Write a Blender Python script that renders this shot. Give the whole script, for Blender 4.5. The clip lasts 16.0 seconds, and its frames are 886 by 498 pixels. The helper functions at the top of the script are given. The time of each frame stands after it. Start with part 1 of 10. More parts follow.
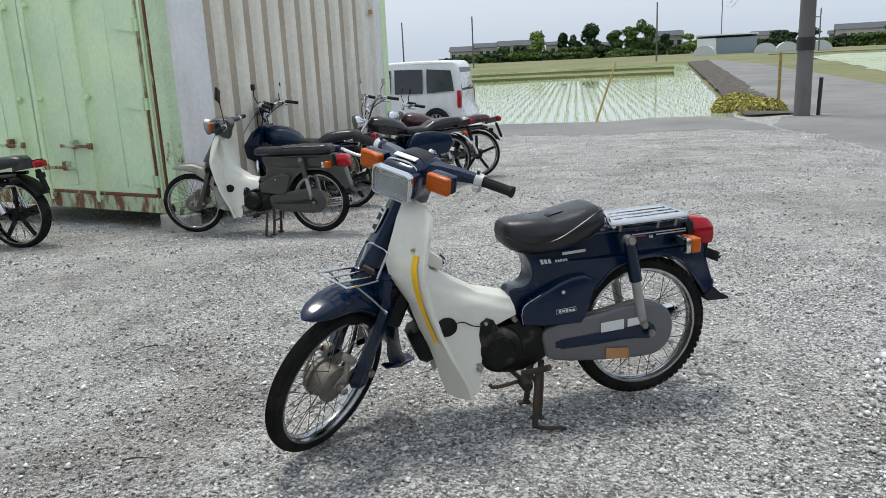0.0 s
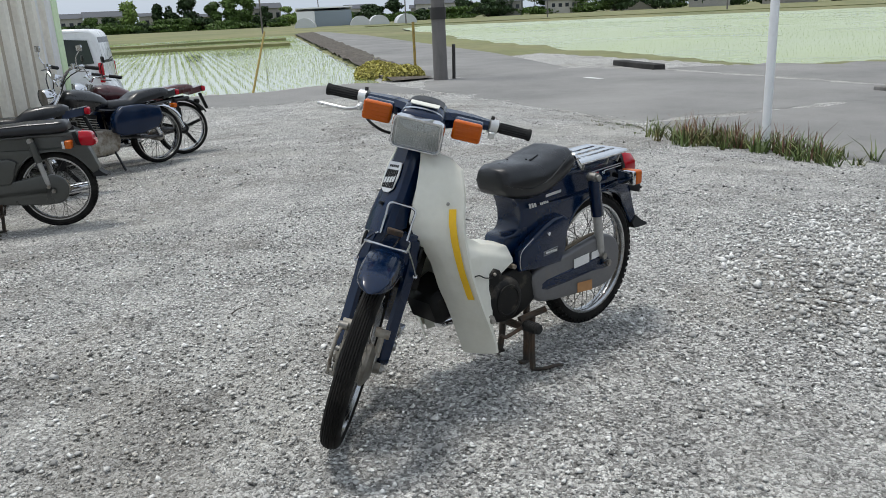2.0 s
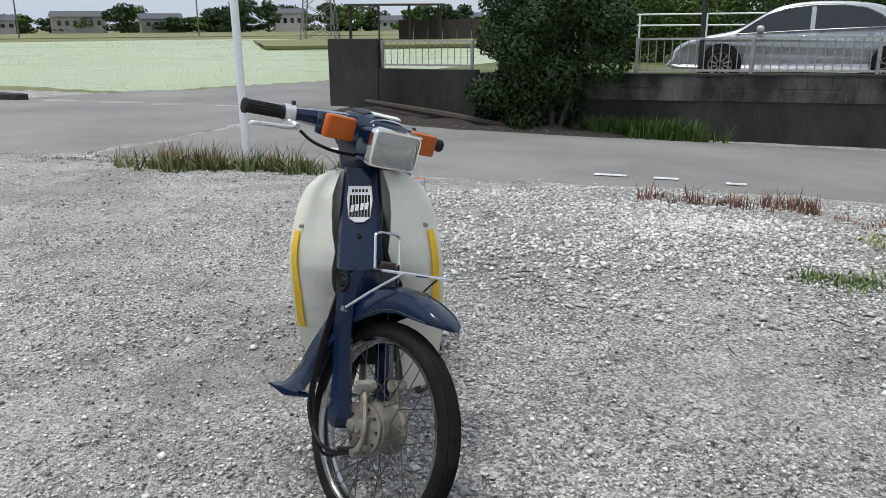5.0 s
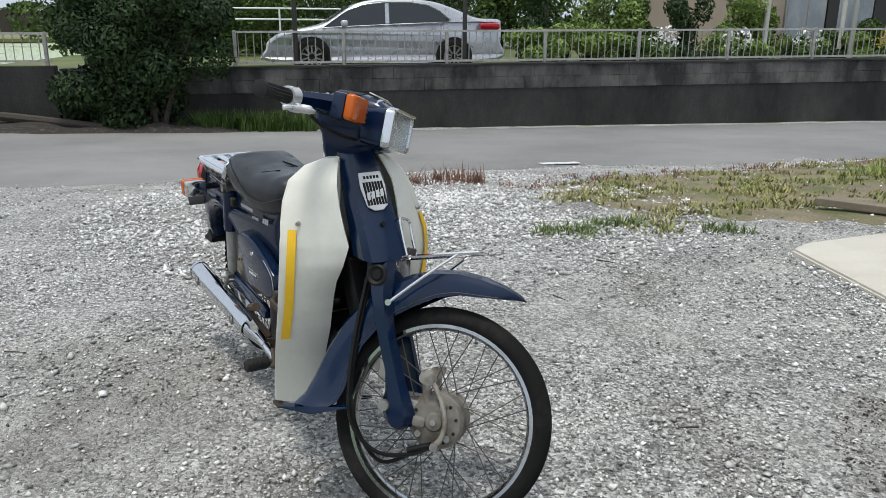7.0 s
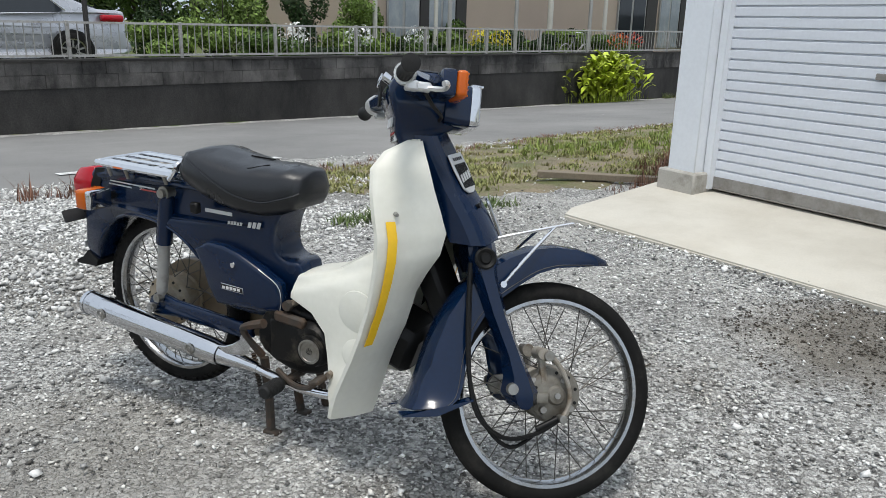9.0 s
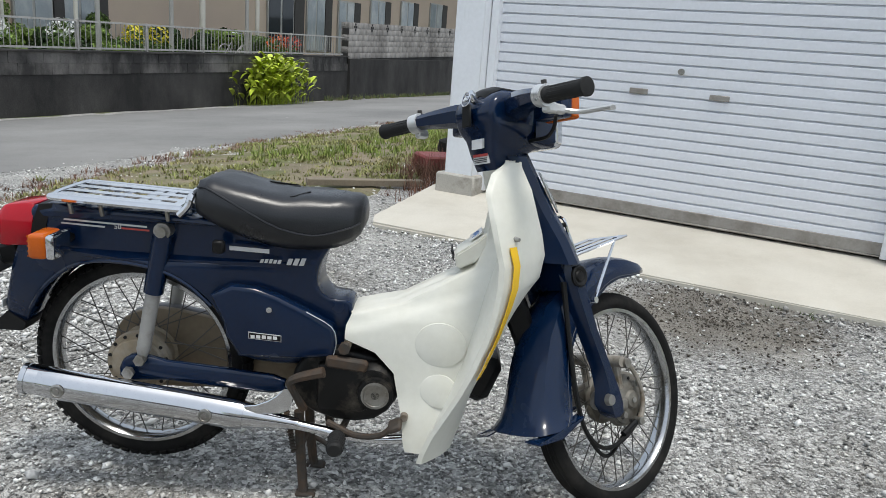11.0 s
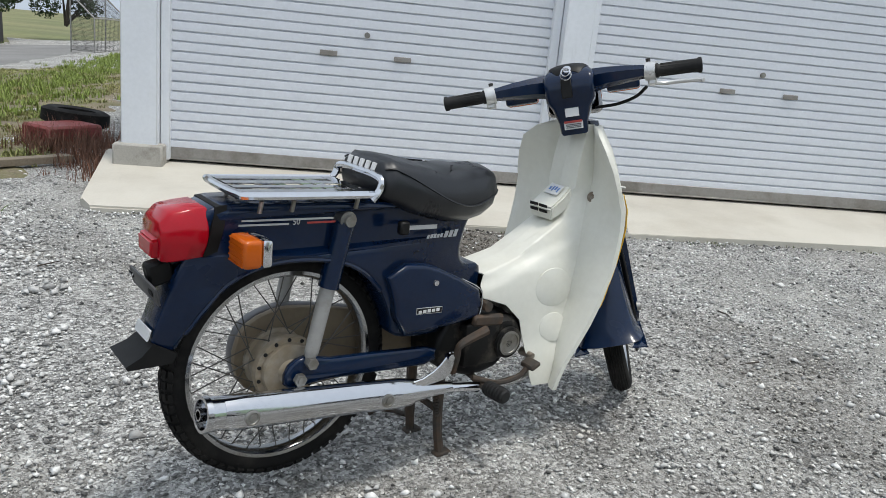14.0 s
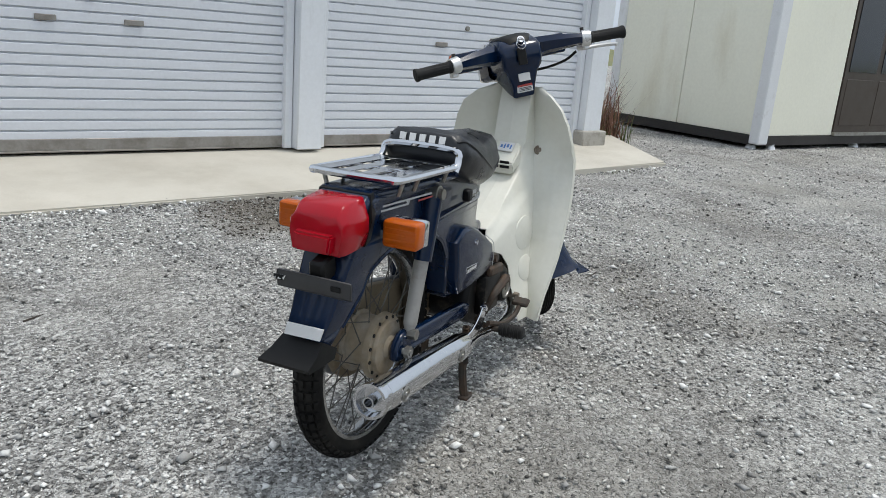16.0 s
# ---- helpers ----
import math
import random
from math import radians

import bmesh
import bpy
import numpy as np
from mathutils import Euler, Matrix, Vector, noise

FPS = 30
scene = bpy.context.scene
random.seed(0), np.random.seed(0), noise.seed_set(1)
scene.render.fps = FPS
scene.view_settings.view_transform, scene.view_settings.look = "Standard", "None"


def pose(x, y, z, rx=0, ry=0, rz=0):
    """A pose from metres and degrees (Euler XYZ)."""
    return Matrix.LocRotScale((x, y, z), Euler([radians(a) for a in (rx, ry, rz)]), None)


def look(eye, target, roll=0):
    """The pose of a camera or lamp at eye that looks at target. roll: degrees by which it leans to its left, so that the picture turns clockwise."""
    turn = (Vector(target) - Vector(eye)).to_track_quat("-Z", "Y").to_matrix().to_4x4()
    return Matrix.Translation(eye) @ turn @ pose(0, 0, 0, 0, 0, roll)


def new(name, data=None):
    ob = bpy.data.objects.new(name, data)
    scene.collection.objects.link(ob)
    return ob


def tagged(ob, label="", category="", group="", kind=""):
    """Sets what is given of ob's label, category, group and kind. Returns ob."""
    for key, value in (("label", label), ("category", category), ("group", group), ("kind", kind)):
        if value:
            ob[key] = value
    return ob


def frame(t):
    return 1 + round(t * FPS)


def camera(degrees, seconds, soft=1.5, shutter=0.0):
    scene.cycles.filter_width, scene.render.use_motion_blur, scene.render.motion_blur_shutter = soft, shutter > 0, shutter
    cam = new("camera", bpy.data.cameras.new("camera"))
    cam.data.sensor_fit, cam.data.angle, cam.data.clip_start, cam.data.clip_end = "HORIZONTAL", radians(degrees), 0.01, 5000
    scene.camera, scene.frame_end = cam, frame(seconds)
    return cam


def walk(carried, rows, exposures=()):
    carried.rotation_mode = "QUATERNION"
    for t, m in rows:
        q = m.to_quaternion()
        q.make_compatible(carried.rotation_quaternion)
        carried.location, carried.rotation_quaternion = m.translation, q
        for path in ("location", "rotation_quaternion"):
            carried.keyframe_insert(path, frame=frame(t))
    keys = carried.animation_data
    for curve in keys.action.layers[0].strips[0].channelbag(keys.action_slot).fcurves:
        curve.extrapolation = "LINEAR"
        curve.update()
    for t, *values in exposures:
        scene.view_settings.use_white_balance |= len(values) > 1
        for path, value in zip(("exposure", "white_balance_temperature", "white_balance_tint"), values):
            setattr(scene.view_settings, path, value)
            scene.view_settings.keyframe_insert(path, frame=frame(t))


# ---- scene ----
cam = camera(59.6, 16.0, 0.65)
PATH = [
    (0, (1.348, 2.569, 1.319), (0.896, 0.679, 0.846), -2.8),
    (0.5, (1.604, 2.341, 1.308), (0.974, 0.507, 0.819), -3.5),
    (1, (1.88, 2.193, 1.294), (1.049, 0.449, 0.777), -3.6),
    (1.5, (2.181, 2.094, 1.298), (1.132, 0.482, 0.748), -3.1),
    (2, (2.411, 1.869, 1.279), (1.141, 0.437, 0.698), -2.7),
    (2.5, (2.609, 1.638, 1.287), (1.127, 0.436, 0.687), -2.0),
    (3, (2.821, 1.43, 1.279), (1.172, 0.474, 0.673), -1.5),
    (3.5, (2.912, 1.158, 1.268), (1.141, 0.448, 0.67), -1.1),
    (3.7, (2.915, 1.021, 1.273), (1.107, 0.404, 0.679), -1.0),
    (5.8, (2.948, -0.265, 1.23), (1.068, 0.145, 0.685), -0.3),
    (6, (2.929, -0.39, 1.226), (1.076, 0.127, 0.679), -0.3),
    (6.5, (2.849, -0.636, 1.219), (1.093, 0.146, 0.667), -0.2),
    (7, (2.612, -0.864, 1.204), (0.999, 0.174, 0.639), 0.4),
    (7.5, (2.452, -1.106, 1.177), (1.011, 0.158, 0.606), 0.9),
    (8, (2.252, -1.316, 1.171), (1.009, 0.143, 0.597), 1.3),
    (8.5, (1.955, -1.451, 1.147), (0.892, 0.146, 0.58), 1.6),
    (9, (1.745, -1.617, 1.132), (0.861, 0.09, 0.58), 1.7),
    (9.5, (1.53, -1.788, 1.147), (0.839, 0.012, 0.611), 2.2),
    (10, (1.268, -1.807, 1.113), (0.787, 0.064, 0.594), 2.8),
    (10.2, (1.152, -1.81, 1.117), (0.76, 0.084, 0.606), 3.2),
    (12.3, (0.09, -1.78, 1.08), (0.659, 0.077, 0.603), 5.2),
    (12.5, (-0.016, -1.793, 1.066), (0.632, 0.042, 0.602), 5.3),
    (13, (-0.261, -1.791, 1.064), (0.583, -0.04, 0.596), 5.6),
    (13.5, (-0.508, -1.64, 1.057), (0.5, 0.018, 0.573), 5.5),
    (14, (-0.761, -1.509, 1.04), (0.432, 0.016, 0.54), 5.7),
    (14.5, (-0.989, -1.393, 1.046), (0.375, -0.027, 0.521), 5.5),
    (15, (-1.144, -1.172, 1.009), (0.383, 0.0, 0.466), 5.2),
    (15.5, (-1.308, -0.976, 1.037), (0.343, 0.008, 0.483), 4.3),
    (16, (-1.508, -0.806, 1.013), (0.262, -0.041, 0.48), 4.5),
]
walk(cam, [(t, look(eye, target, roll)) for t, eye, target, roll in PATH], ((0.0, 0.0), (1.0, 0.0), (2.5, -0.13), (3.5, -0.12), (6.0, -0.03), (8.0, 0.02), (13.0, 0.0), (14.5, -0.08), (15.5, -0.14), (16.0, -0.14)))

# ---- light ----
world = bpy.data.worlds.new("sky")
scene.world = world
world.use_nodes = True
wn = world.node_tree
wn.nodes.clear()
sky = wn.nodes.new("ShaderNodeTexSky")
sky.sky_type = "NISHITA"
sky.sun_disc = False
sky.sun_elevation = radians(76.6)
sky.sun_rotation = radians(153)
sky.dust_density = 4.0
sky.air_density = 1.4
soft_sky = wn.nodes.new("ShaderNodeHueSaturation")
soft_sky.inputs["Saturation"].default_value = 0.35
cloud = wn.nodes.new("ShaderNodeMix")
cloud.data_type = "RGBA"
cloud.inputs[0].default_value = 0.6
cloud.inputs[7].default_value = (6.5, 7.5, 8.8, 1)
bg = wn.nodes.new("ShaderNodeBackground")
bg.inputs["Strength"].default_value = 0.135
wout = wn.nodes.new("ShaderNodeOutputWorld")
wn.links.new(sky.outputs[0], soft_sky.inputs["Color"])
wn.links.new(soft_sky.outputs[0], cloud.inputs[6])
wn.links.new(cloud.outputs[2], bg.inputs["Color"])
wn.links.new(bg.outputs[0], wout.inputs[0])
sun_data = bpy.data.lights.new("sun", "SUN")
sun_data.energy = 2.0
sun_data.angle = radians(12)
sun_data.color = (1.0, 0.965, 0.9)
sun = new("sun", sun_data)
sun.matrix_world = look((1.2, -2.6, 12), (0, 0, 0))

# ---- materials ----


def pbr(name, base, rough=0.5, metal=0.0, var=0.12, scale=6.0, fine=60.0, bump=0.1, dist=0.004, other=None, other_amt=0.5,
        other_scale=3.0, other_sharp=0.12, per="", coat=0.0, spread=0.0, rough_var=0.1, streak=0.0, placed=False, spec=0.5):
    """A principled surface with two scales of variation, stains of a second colour and fine relief."""
    m = bpy.data.materials.new(name)
    m.use_nodes = True
    nt = m.node_tree
    nt.nodes.clear()
    N, L = nt.nodes.new, nt.links.new
    out = N("ShaderNodeOutputMaterial")
    p = N("ShaderNodeBsdfPrincipled")
    L(p.outputs[0], out.inputs[0])
    tc = N("ShaderNodeTexCoord")
    src = N("ShaderNodeNewGeometry").outputs["Position"] if placed else tc.outputs["Object"]
    if streak:
        mp = N("ShaderNodeMapping")
        mp.inputs["Scale"].default_value = (1, 1, streak)
        L(src, mp.inputs[0])
        src2 = mp.outputs[0]
    else:
        src2 = src
    n1 = N("ShaderNodeTexNoise")
    n1.inputs["Scale"].default_value = scale
    n1.inputs["Detail"].default_value = 6
    L(src, n1.inputs["Vector"])
    n2 = N("ShaderNodeTexNoise")
    n2.inputs["Scale"].default_value = fine
    n2.inputs["Detail"].default_value = 4
    L(src, n2.inputs["Vector"])
    add = N("ShaderNodeMath")
    add.operation = "ADD"
    L(n1.outputs[0], add.inputs[0])
    L(n2.outputs[0], add.inputs[1])
    mr = N("ShaderNodeMapRange")
    mr.inputs[1].default_value, mr.inputs[2].default_value = 0.6, 1.4
    mr.inputs[3].default_value, mr.inputs[4].default_value = 1 - var, 1 + var
    L(add.outputs[0], mr.inputs[0])
    val = mr.outputs[0]
    if per:
        if per == "object":
            r = N("ShaderNodeObjectInfo").outputs["Random"]
        else:
            r = N("ShaderNodeNewGeometry").outputs["Random Per Island"]
        mr2 = N("ShaderNodeMapRange")
        mr2.inputs[3].default_value, mr2.inputs[4].default_value = 1 - spread, 1 + spread
        L(r, mr2.inputs[0])
        mul = N("ShaderNodeMath")
        mul.operation = "MULTIPLY"
        L(val, mul.inputs[0])
        L(mr2.outputs[0], mul.inputs[1])
        val = mul.outputs[0]
    col = N("ShaderNodeMix")
    col.data_type = "RGBA"
    col.blend_type = "MIX"
    col.inputs[6].default_value = (*base, 1)
    col.inputs[7].default_value = (*(other or base), 1)
    col.inputs[0].default_value = 0
    if other:
        n3 = N("ShaderNodeTexNoise")
        n3.inputs["Scale"].default_value = other_scale
        n3.inputs["Detail"].default_value = 8
        n3.inputs["Roughness"].default_value = 0.65
        L(src2, n3.inputs["Vector"])
        mo = N("ShaderNodeMapRange")
        mo.inputs[1].default_value = 1 - other_amt - other_sharp
        mo.inputs[2].default_value = 1 - other_amt + other_sharp
        L(n3.outputs[0], mo.inputs[0])
        L(mo.outputs[0], col.inputs[0])
    sc = N("ShaderNodeVectorMath")
    sc.operation = "SCALE"
    L(col.outputs[2], sc.inputs[0])
    L(val, sc.inputs["Scale"])
    L(sc.outputs[0], p.inputs["Base Color"])
    mrr = N("ShaderNodeMapRange")
    mrr.inputs[1].default_value, mrr.inputs[2].default_value = 0.3, 0.7
    mrr.inputs[3].default_value, mrr.inputs[4].default_value = max(rough - rough_var, 0.02), min(rough + rough_var, 1)
    L(n1.outputs[0], mrr.inputs[0])
    L(mrr.outputs[0], p.inputs["Roughness"])
    p.inputs["Metallic"].default_value = metal
    p.inputs["Specular IOR Level"].default_value = spec
    if coat:
        p.inputs["Coat Weight"].default_value = coat
        p.inputs["Coat Roughness"].default_value = 0.06
    if bump:
        b = N("ShaderNodeBump")
        b.inputs["Strength"].default_value = bump
        b.inputs["Distance"].default_value = dist
        L(n2.outputs[0], b.inputs["Height"])
        L(b.outputs[0], p.inputs["Normal"])
    return m


def ground_material():
    """Crushed grey gravel: pale chips, sandy bare stretches and dark damp ones."""
    m = bpy.data.materials.new("gravel_ground")
    m.use_nodes = True
    nt = m.node_tree
    nt.nodes.clear()
    N, L = nt.nodes.new, nt.links.new
    out = N("ShaderNodeOutputMaterial")
    p = N("ShaderNodeBsdfPrincipled")
    L(p.outputs[0], out.inputs[0])
    tc = N("ShaderNodeTexCoord").outputs["Object"]
    wob = N("ShaderNodeTexNoise")
    wob.inputs["Scale"].default_value = 40
    L(tc, wob.inputs["Vector"])
    wmix = N("ShaderNodeVectorMath")
    wmix.operation = "MULTIPLY_ADD"
    wmix.inputs[1].default_value = (0.02, 0.02, 0.02)
    L(wob.outputs["Color"], wmix.inputs[0])
    L(tc, wmix.inputs[2])

    def vor(scale):
        v = N("ShaderNodeTexVoronoi")
        v.inputs["Scale"].default_value = scale
        v.inputs["Randomness"].default_value = 1
        L(wmix.outputs[0], v.inputs["Vector"])
        return v
    v1, v2 = vor(92), vor(205)
    sep = N("ShaderNodeSeparateColor")
    L(v1.outputs["Color"], sep.inputs[0])
    ramp = N("ShaderNodeValToRGB")
    e = ramp.color_ramp.elements
    e[0].position, e[0].color = 0.0, (0.075, 0.073, 0.069, 1)
    e[1].position, e[1].color = 1.0, (0.86, 0.85, 0.82, 1)
    k = ramp.color_ramp.elements.new(0.45)
    k.color = (0.34, 0.335, 0.32, 1)
    k = ramp.color_ramp.elements.new(0.72)
    k.color = (0.62, 0.612, 0.585, 1)
    L(sep.outputs[0], ramp.inputs[0])
    sep2 = N("ShaderNodeSeparateColor")
    L(v2.outputs["Color"], sep2.inputs[0])
    ramp2 = N("ShaderNodeValToRGB")
    ramp2.color_ramp.elements[0].color = (0.1, 0.098, 0.092, 1)
    ramp2.color_ramp.elements[1].color = (0.74, 0.732, 0.7, 1)
    L(sep2.outputs[1], ramp2.inputs[0])
    mixa = N("ShaderNodeMix")
    mixa.data_type = "RGBA"
    mixa.inputs[0].default_value = 0.3
    L(ramp.outputs[0], mixa.inputs[6])
    L(ramp2.outputs[0], mixa.inputs[7])
    # sandy worn stretches
    big = N("ShaderNodeTexNoise")
    big.inputs["Scale"].default_value = 0.55
    big.inputs["Detail"].default_value = 7
    big.inputs["Roughness"].default_value = 0.62
    L(tc, big.inputs["Vector"])
    mb = N("ShaderNodeMapRange")
    mb.inputs[1].default_value, mb.inputs[2].default_value = 0.46, 0.66
    mb.inputs[4].default_value = 0.7
    L(big.outputs[0], mb.inputs[0])
    fine = N("ShaderNodeTexNoise")
    fine.inputs["Scale"].default_value = 220
    fine.inputs["Detail"].default_value = 3
    L(tc, fine.inputs["Vector"])
    sand = N("ShaderNodeValToRGB")
    sand.color_ramp.elements[0].position, sand.color_ramp.elements[0].color = 0.3, (0.29, 0.283, 0.258, 1)
    sand.color_ramp.elements[1].position, sand.color_ramp.elements[1].color = 0.7, (0.54, 0.53, 0.49, 1)
    L(fine.outputs[0], sand.inputs[0])
    mixb = N("ShaderNodeMix")
    mixb.data_type = "RGBA"
    L(mb.outputs[0], mixb.inputs[0])
    L(mixa.outputs[2], mixb.inputs[6])
    L(sand.outputs[0], mixb.inputs[7])
    # dark damp soil
    dark = N("ShaderNodeTexNoise")
    dark.inputs["Scale"].default_value = 0.8
    dark.inputs["Detail"].default_value = 8
    dark.inputs["Roughness"].default_value = 0.65
    L(tc, dark.inputs["Vector"])
    md = N("ShaderNodeMapRange")
    md.inputs[1].default_value, md.inputs[2].default_value = 0.5, 0.6
    md.inputs[4].default_value = 0.36
    L(dark.outputs[0], md.inputs[0])
    mixc = N("ShaderNodeMix")
    mixc.data_type = "RGBA"
    mixc.inputs[7].default_value = (0.2, 0.185, 0.16, 1)
    L(md.outputs[0], mixc.inputs[0])
    L(mixb.outputs[2], mixc.inputs[6])
    # one damp soil stain beside the apron, with a ragged edge
    far = N("ShaderNodeVectorMath")
    far.operation = "DISTANCE"
    far.inputs[1].default_value = (2.0, 1.62, 0)
    rag = N("ShaderNodeTexNoise")
    rag.inputs["Scale"].default_value = 2.6
    rag.inputs["Detail"].default_value = 8
    rag.inputs["Roughness"].default_value = 0.7
    L(tc, rag.inputs["Vector"])
    ragm = N("ShaderNodeVectorMath")
    ragm.operation = "MULTIPLY_ADD"
    ragm.inputs[1].default_value = (0.9, 0.9, 0)
    L(rag.outputs["Color"], ragm.inputs[0])
    L(tc, ragm.inputs[2])
    shift = N("ShaderNodeVectorMath")
    shift.operation = "SUBTRACT"
    shift.inputs[1].default_value = (0.45, 0.45, 0)
    L(ragm.outputs[0], shift.inputs[0])
    L(shift.outputs[0], far.inputs[0])
    near = N("ShaderNodeMapRange")
    near.inputs[1].default_value, near.inputs[2].default_value = 0.62, 0.34
    near.inputs[4].default_value = 0.8
    L(far.outputs["Value"], near.inputs[0])
    mixd = N("ShaderNodeMix")
    mixd.data_type = "RGBA"
    mixd.inputs[7].default_value = (0.19, 0.17, 0.14, 1)
    L(near.outputs[0], mixd.inputs[0])
    L(mixc.outputs[2], mixd.inputs[6])
    tone = N("ShaderNodeTexNoise")
    tone.inputs["Scale"].default_value = 2.2
    tone.inputs["Detail"].default_value = 9
    tone.inputs["Roughness"].default_value = 0.72
    L(tc, tone.inputs["Vector"])
    tm = N("ShaderNodeMapRange")
    tm.inputs[1].default_value, tm.inputs[2].default_value = 0.3, 0.7
    tm.inputs[3].default_value, tm.inputs[4].default_value = 0.66, 1.3
    L(tone.outputs[0], tm.inputs[0])
    toned = N("ShaderNodeVectorMath")
    toned.operation = "SCALE"
    L(mixd.outputs[2], toned.inputs[0])
    L(tm.outputs[0], toned.inputs["Scale"])
    L(toned.outputs[0], p.inputs["Base Color"])
    p.inputs["Specular IOR Level"].default_value = 0.2
    p.inputs["Roughness"].default_value = 0.93
    b1 = N("ShaderNodeBump")
    b1.inputs["Strength"].default_value = 0.9
    b1.inputs["Distance"].default_value = 0.012
    b1.invert = True
    L(v1.outputs["Distance"], b1.inputs["Height"])
    b2 = N("ShaderNodeBump")
    b2.inputs["Strength"].default_value = 0.8
    b2.inputs["Distance"].default_value = 0.005
    b2.invert = True
    L(v2.outputs["Distance"], b2.inputs["Height"])
    L(b1.outputs[0], b2.inputs["Normal"])
    L(b2.outputs[0], p.inputs["Normal"])
    return m


GRAVEL = ground_material()
STONE = pbr("gravel_chip", (0.56, 0.556, 0.536), 0.9, var=0.4, placed=True, scale=1.6, fine=120, spec=0.25, bump=0.3, per="island", spread=0.86, other=(0.35, 0.332, 0.302), other_amt=0.44, other_scale=0.8, other_sharp=0.07)
PALE_STONE = pbr("pale_heap_stone", (0.58, 0.575, 0.555), 0.9, var=0.25, placed=True, scale=2, fine=120, spec=0.25, bump=0.3, per="island", spread=0.5)
ASPHALT = pbr("asphalt", (0.148, 0.146, 0.141), 0.88, var=0.16, scale=0.5, fine=240, bump=0.5, dist=0.006,
              other=(0.255, 0.249, 0.237), other_amt=0.5, other_scale=0.35, other_sharp=0.2)
PAINT_LINE = pbr("road_paint", (0.7, 0.7, 0.68), 0.7, var=0.2, scale=9, other=(0.25, 0.25, 0.24), other_amt=0.42, other_scale=14)
CONCRETE = pbr("pale_concrete", (0.56, 0.53, 0.46), 0.85, var=0.1, scale=1.2, fine=130, bump=0.25, other=(0.41, 0.375, 0.31),
               other_amt=0.38, other_scale=1.6, other_sharp=0.2)
PLINTH = pbr("plinth_concrete", (0.42, 0.40, 0.36), 0.9, bump=0.4, fine=90, other=(0.25, 0.235, 0.2), other_amt=0.4, other_scale=9)
WALL_LOW = pbr("dark_weathered_concrete", (0.06, 0.057, 0.053), 0.92, placed=True, var=0.5, scale=1.8, fine=40, bump=0.5, dist=0.012,
               other=(0.013, 0.0125, 0.012), other_amt=0.54, other_scale=0.9, other_sharp=0.18, streak=0.45)
BLOCK = pbr("weathered_block", (0.14, 0.132, 0.124), 0.92, var=0.35, scale=2.2, fine=60, bump=0.5, dist=0.008, other=(0.026, 0.025, 0.024),
            other_amt=0.53, other_scale=1.3, other_sharp=0.12, per="object", spread=0.12, placed=True, streak=0.6)
BLOCK2 = pbr("grey_block", (0.26, 0.252, 0.238), 0.92, placed=True, var=0.25, scale=2, fine=60, bump=0.5, other=(0.085, 0.08, 0.075), other_amt=0.48,
             other_scale=0.9, other_sharp=0.16, per="island", spread=0.08, streak=0.35)
RAIL = pbr("aged_alloy_rail", (0.34, 0.335, 0.32), 0.5, 0.2, var=0.15, other=(0.2, 0.18, 0.15), other_amt=0.4, other_scale=12)
GALV = pbr("galvanised_white_steel", (0.76, 0.785, 0.82), 0.42, 0.0, var=0.05, scale=3, fine=40, bump=0.05, other=(0.58, 0.59, 0.6),
           other_amt=0.28, other_scale=5, streak=0.15)
SHUTTER = pbr("shutter_steel", (0.73, 0.755, 0.805), 0.42, 0.0, var=0.06, scale=1.5, fine=50, bump=0.04, other=(0.645, 0.67, 0.71), other_amt=0.42,
              placed=True, other_scale=1.5, other_sharp=0.25, rough_var=0.06)
SHUTTER_BASE = pbr("shutter_bottom_rail", (0.31, 0.295, 0.275), 0.5, 0.2, var=0.14, other=(0.18, 0.165, 0.145), other_amt=0.45, other_scale=6)
WHITE_PANEL = pbr("cream_panel", (0.9, 0.885, 0.75), 0.5, var=0.05, scale=1.0, fine=30, bump=0.04, other=(0.74, 0.7, 0.54), other_amt=0.3,
                  other_scale=1.4, streak=0.25)
# near-black that stands in for shade inside holes, arches and gaps
SHADOW_DARK = pbr("shade_black", (0.008, 0.008, 0.008), 0.9, var=0.1)
SOIL = pbr("dark_soil", (0.07, 0.058, 0.045), 0.95, var=0.35, scale=3, fine=40, bump=0.8, dist=0.03, other=(0.12, 0.105, 0.085), other_amt=0.45)
FAR_GRASS = pbr("far_grass", (0.135, 0.15, 0.055), 0.95, var=0.3, scale=0.08, fine=1.5, bump=0.3, other=(0.2, 0.19, 0.085), other_amt=0.5,
                other_scale=0.05, other_sharp=0.1)
LAWN = pbr("garden_grass", (0.08, 0.12, 0.03), 0.95, var=0.3, scale=0.8, fine=25, bump=0.5, other=(0.16, 0.15, 0.07), other_amt=0.45, other_scale=0.6)
WATER = pbr("paddy_water", (0.44, 0.49, 0.4), 0.07, var=0.1, scale=0.15, fine=3, bump=0.02, dist=0.002, other=(0.4, 0.46, 0.22),
            other_amt=0.42, other_scale=0.09, other_sharp=0.2)
WATER_FAR = pbr("yellow_green_paddy_water", (0.3, 0.36, 0.15), 0.3, var=0.12, scale=0.12, fine=2, bump=0.02, dist=0.002, other=(0.4, 0.45, 0.3), other_amt=0.45, other_scale=0.06, other_sharp=0.2, spec=0.3)
RICE = pbr("rice_seedling", (0.33, 0.4, 0.13), 0.7, var=0.2, per="island", spread=0.3)
LEAF_DARK = pbr("dark_evergreen_leaf", (0.022, 0.044, 0.012), 0.65, spec=0.3, var=0.2, per="island", spread=0.55)
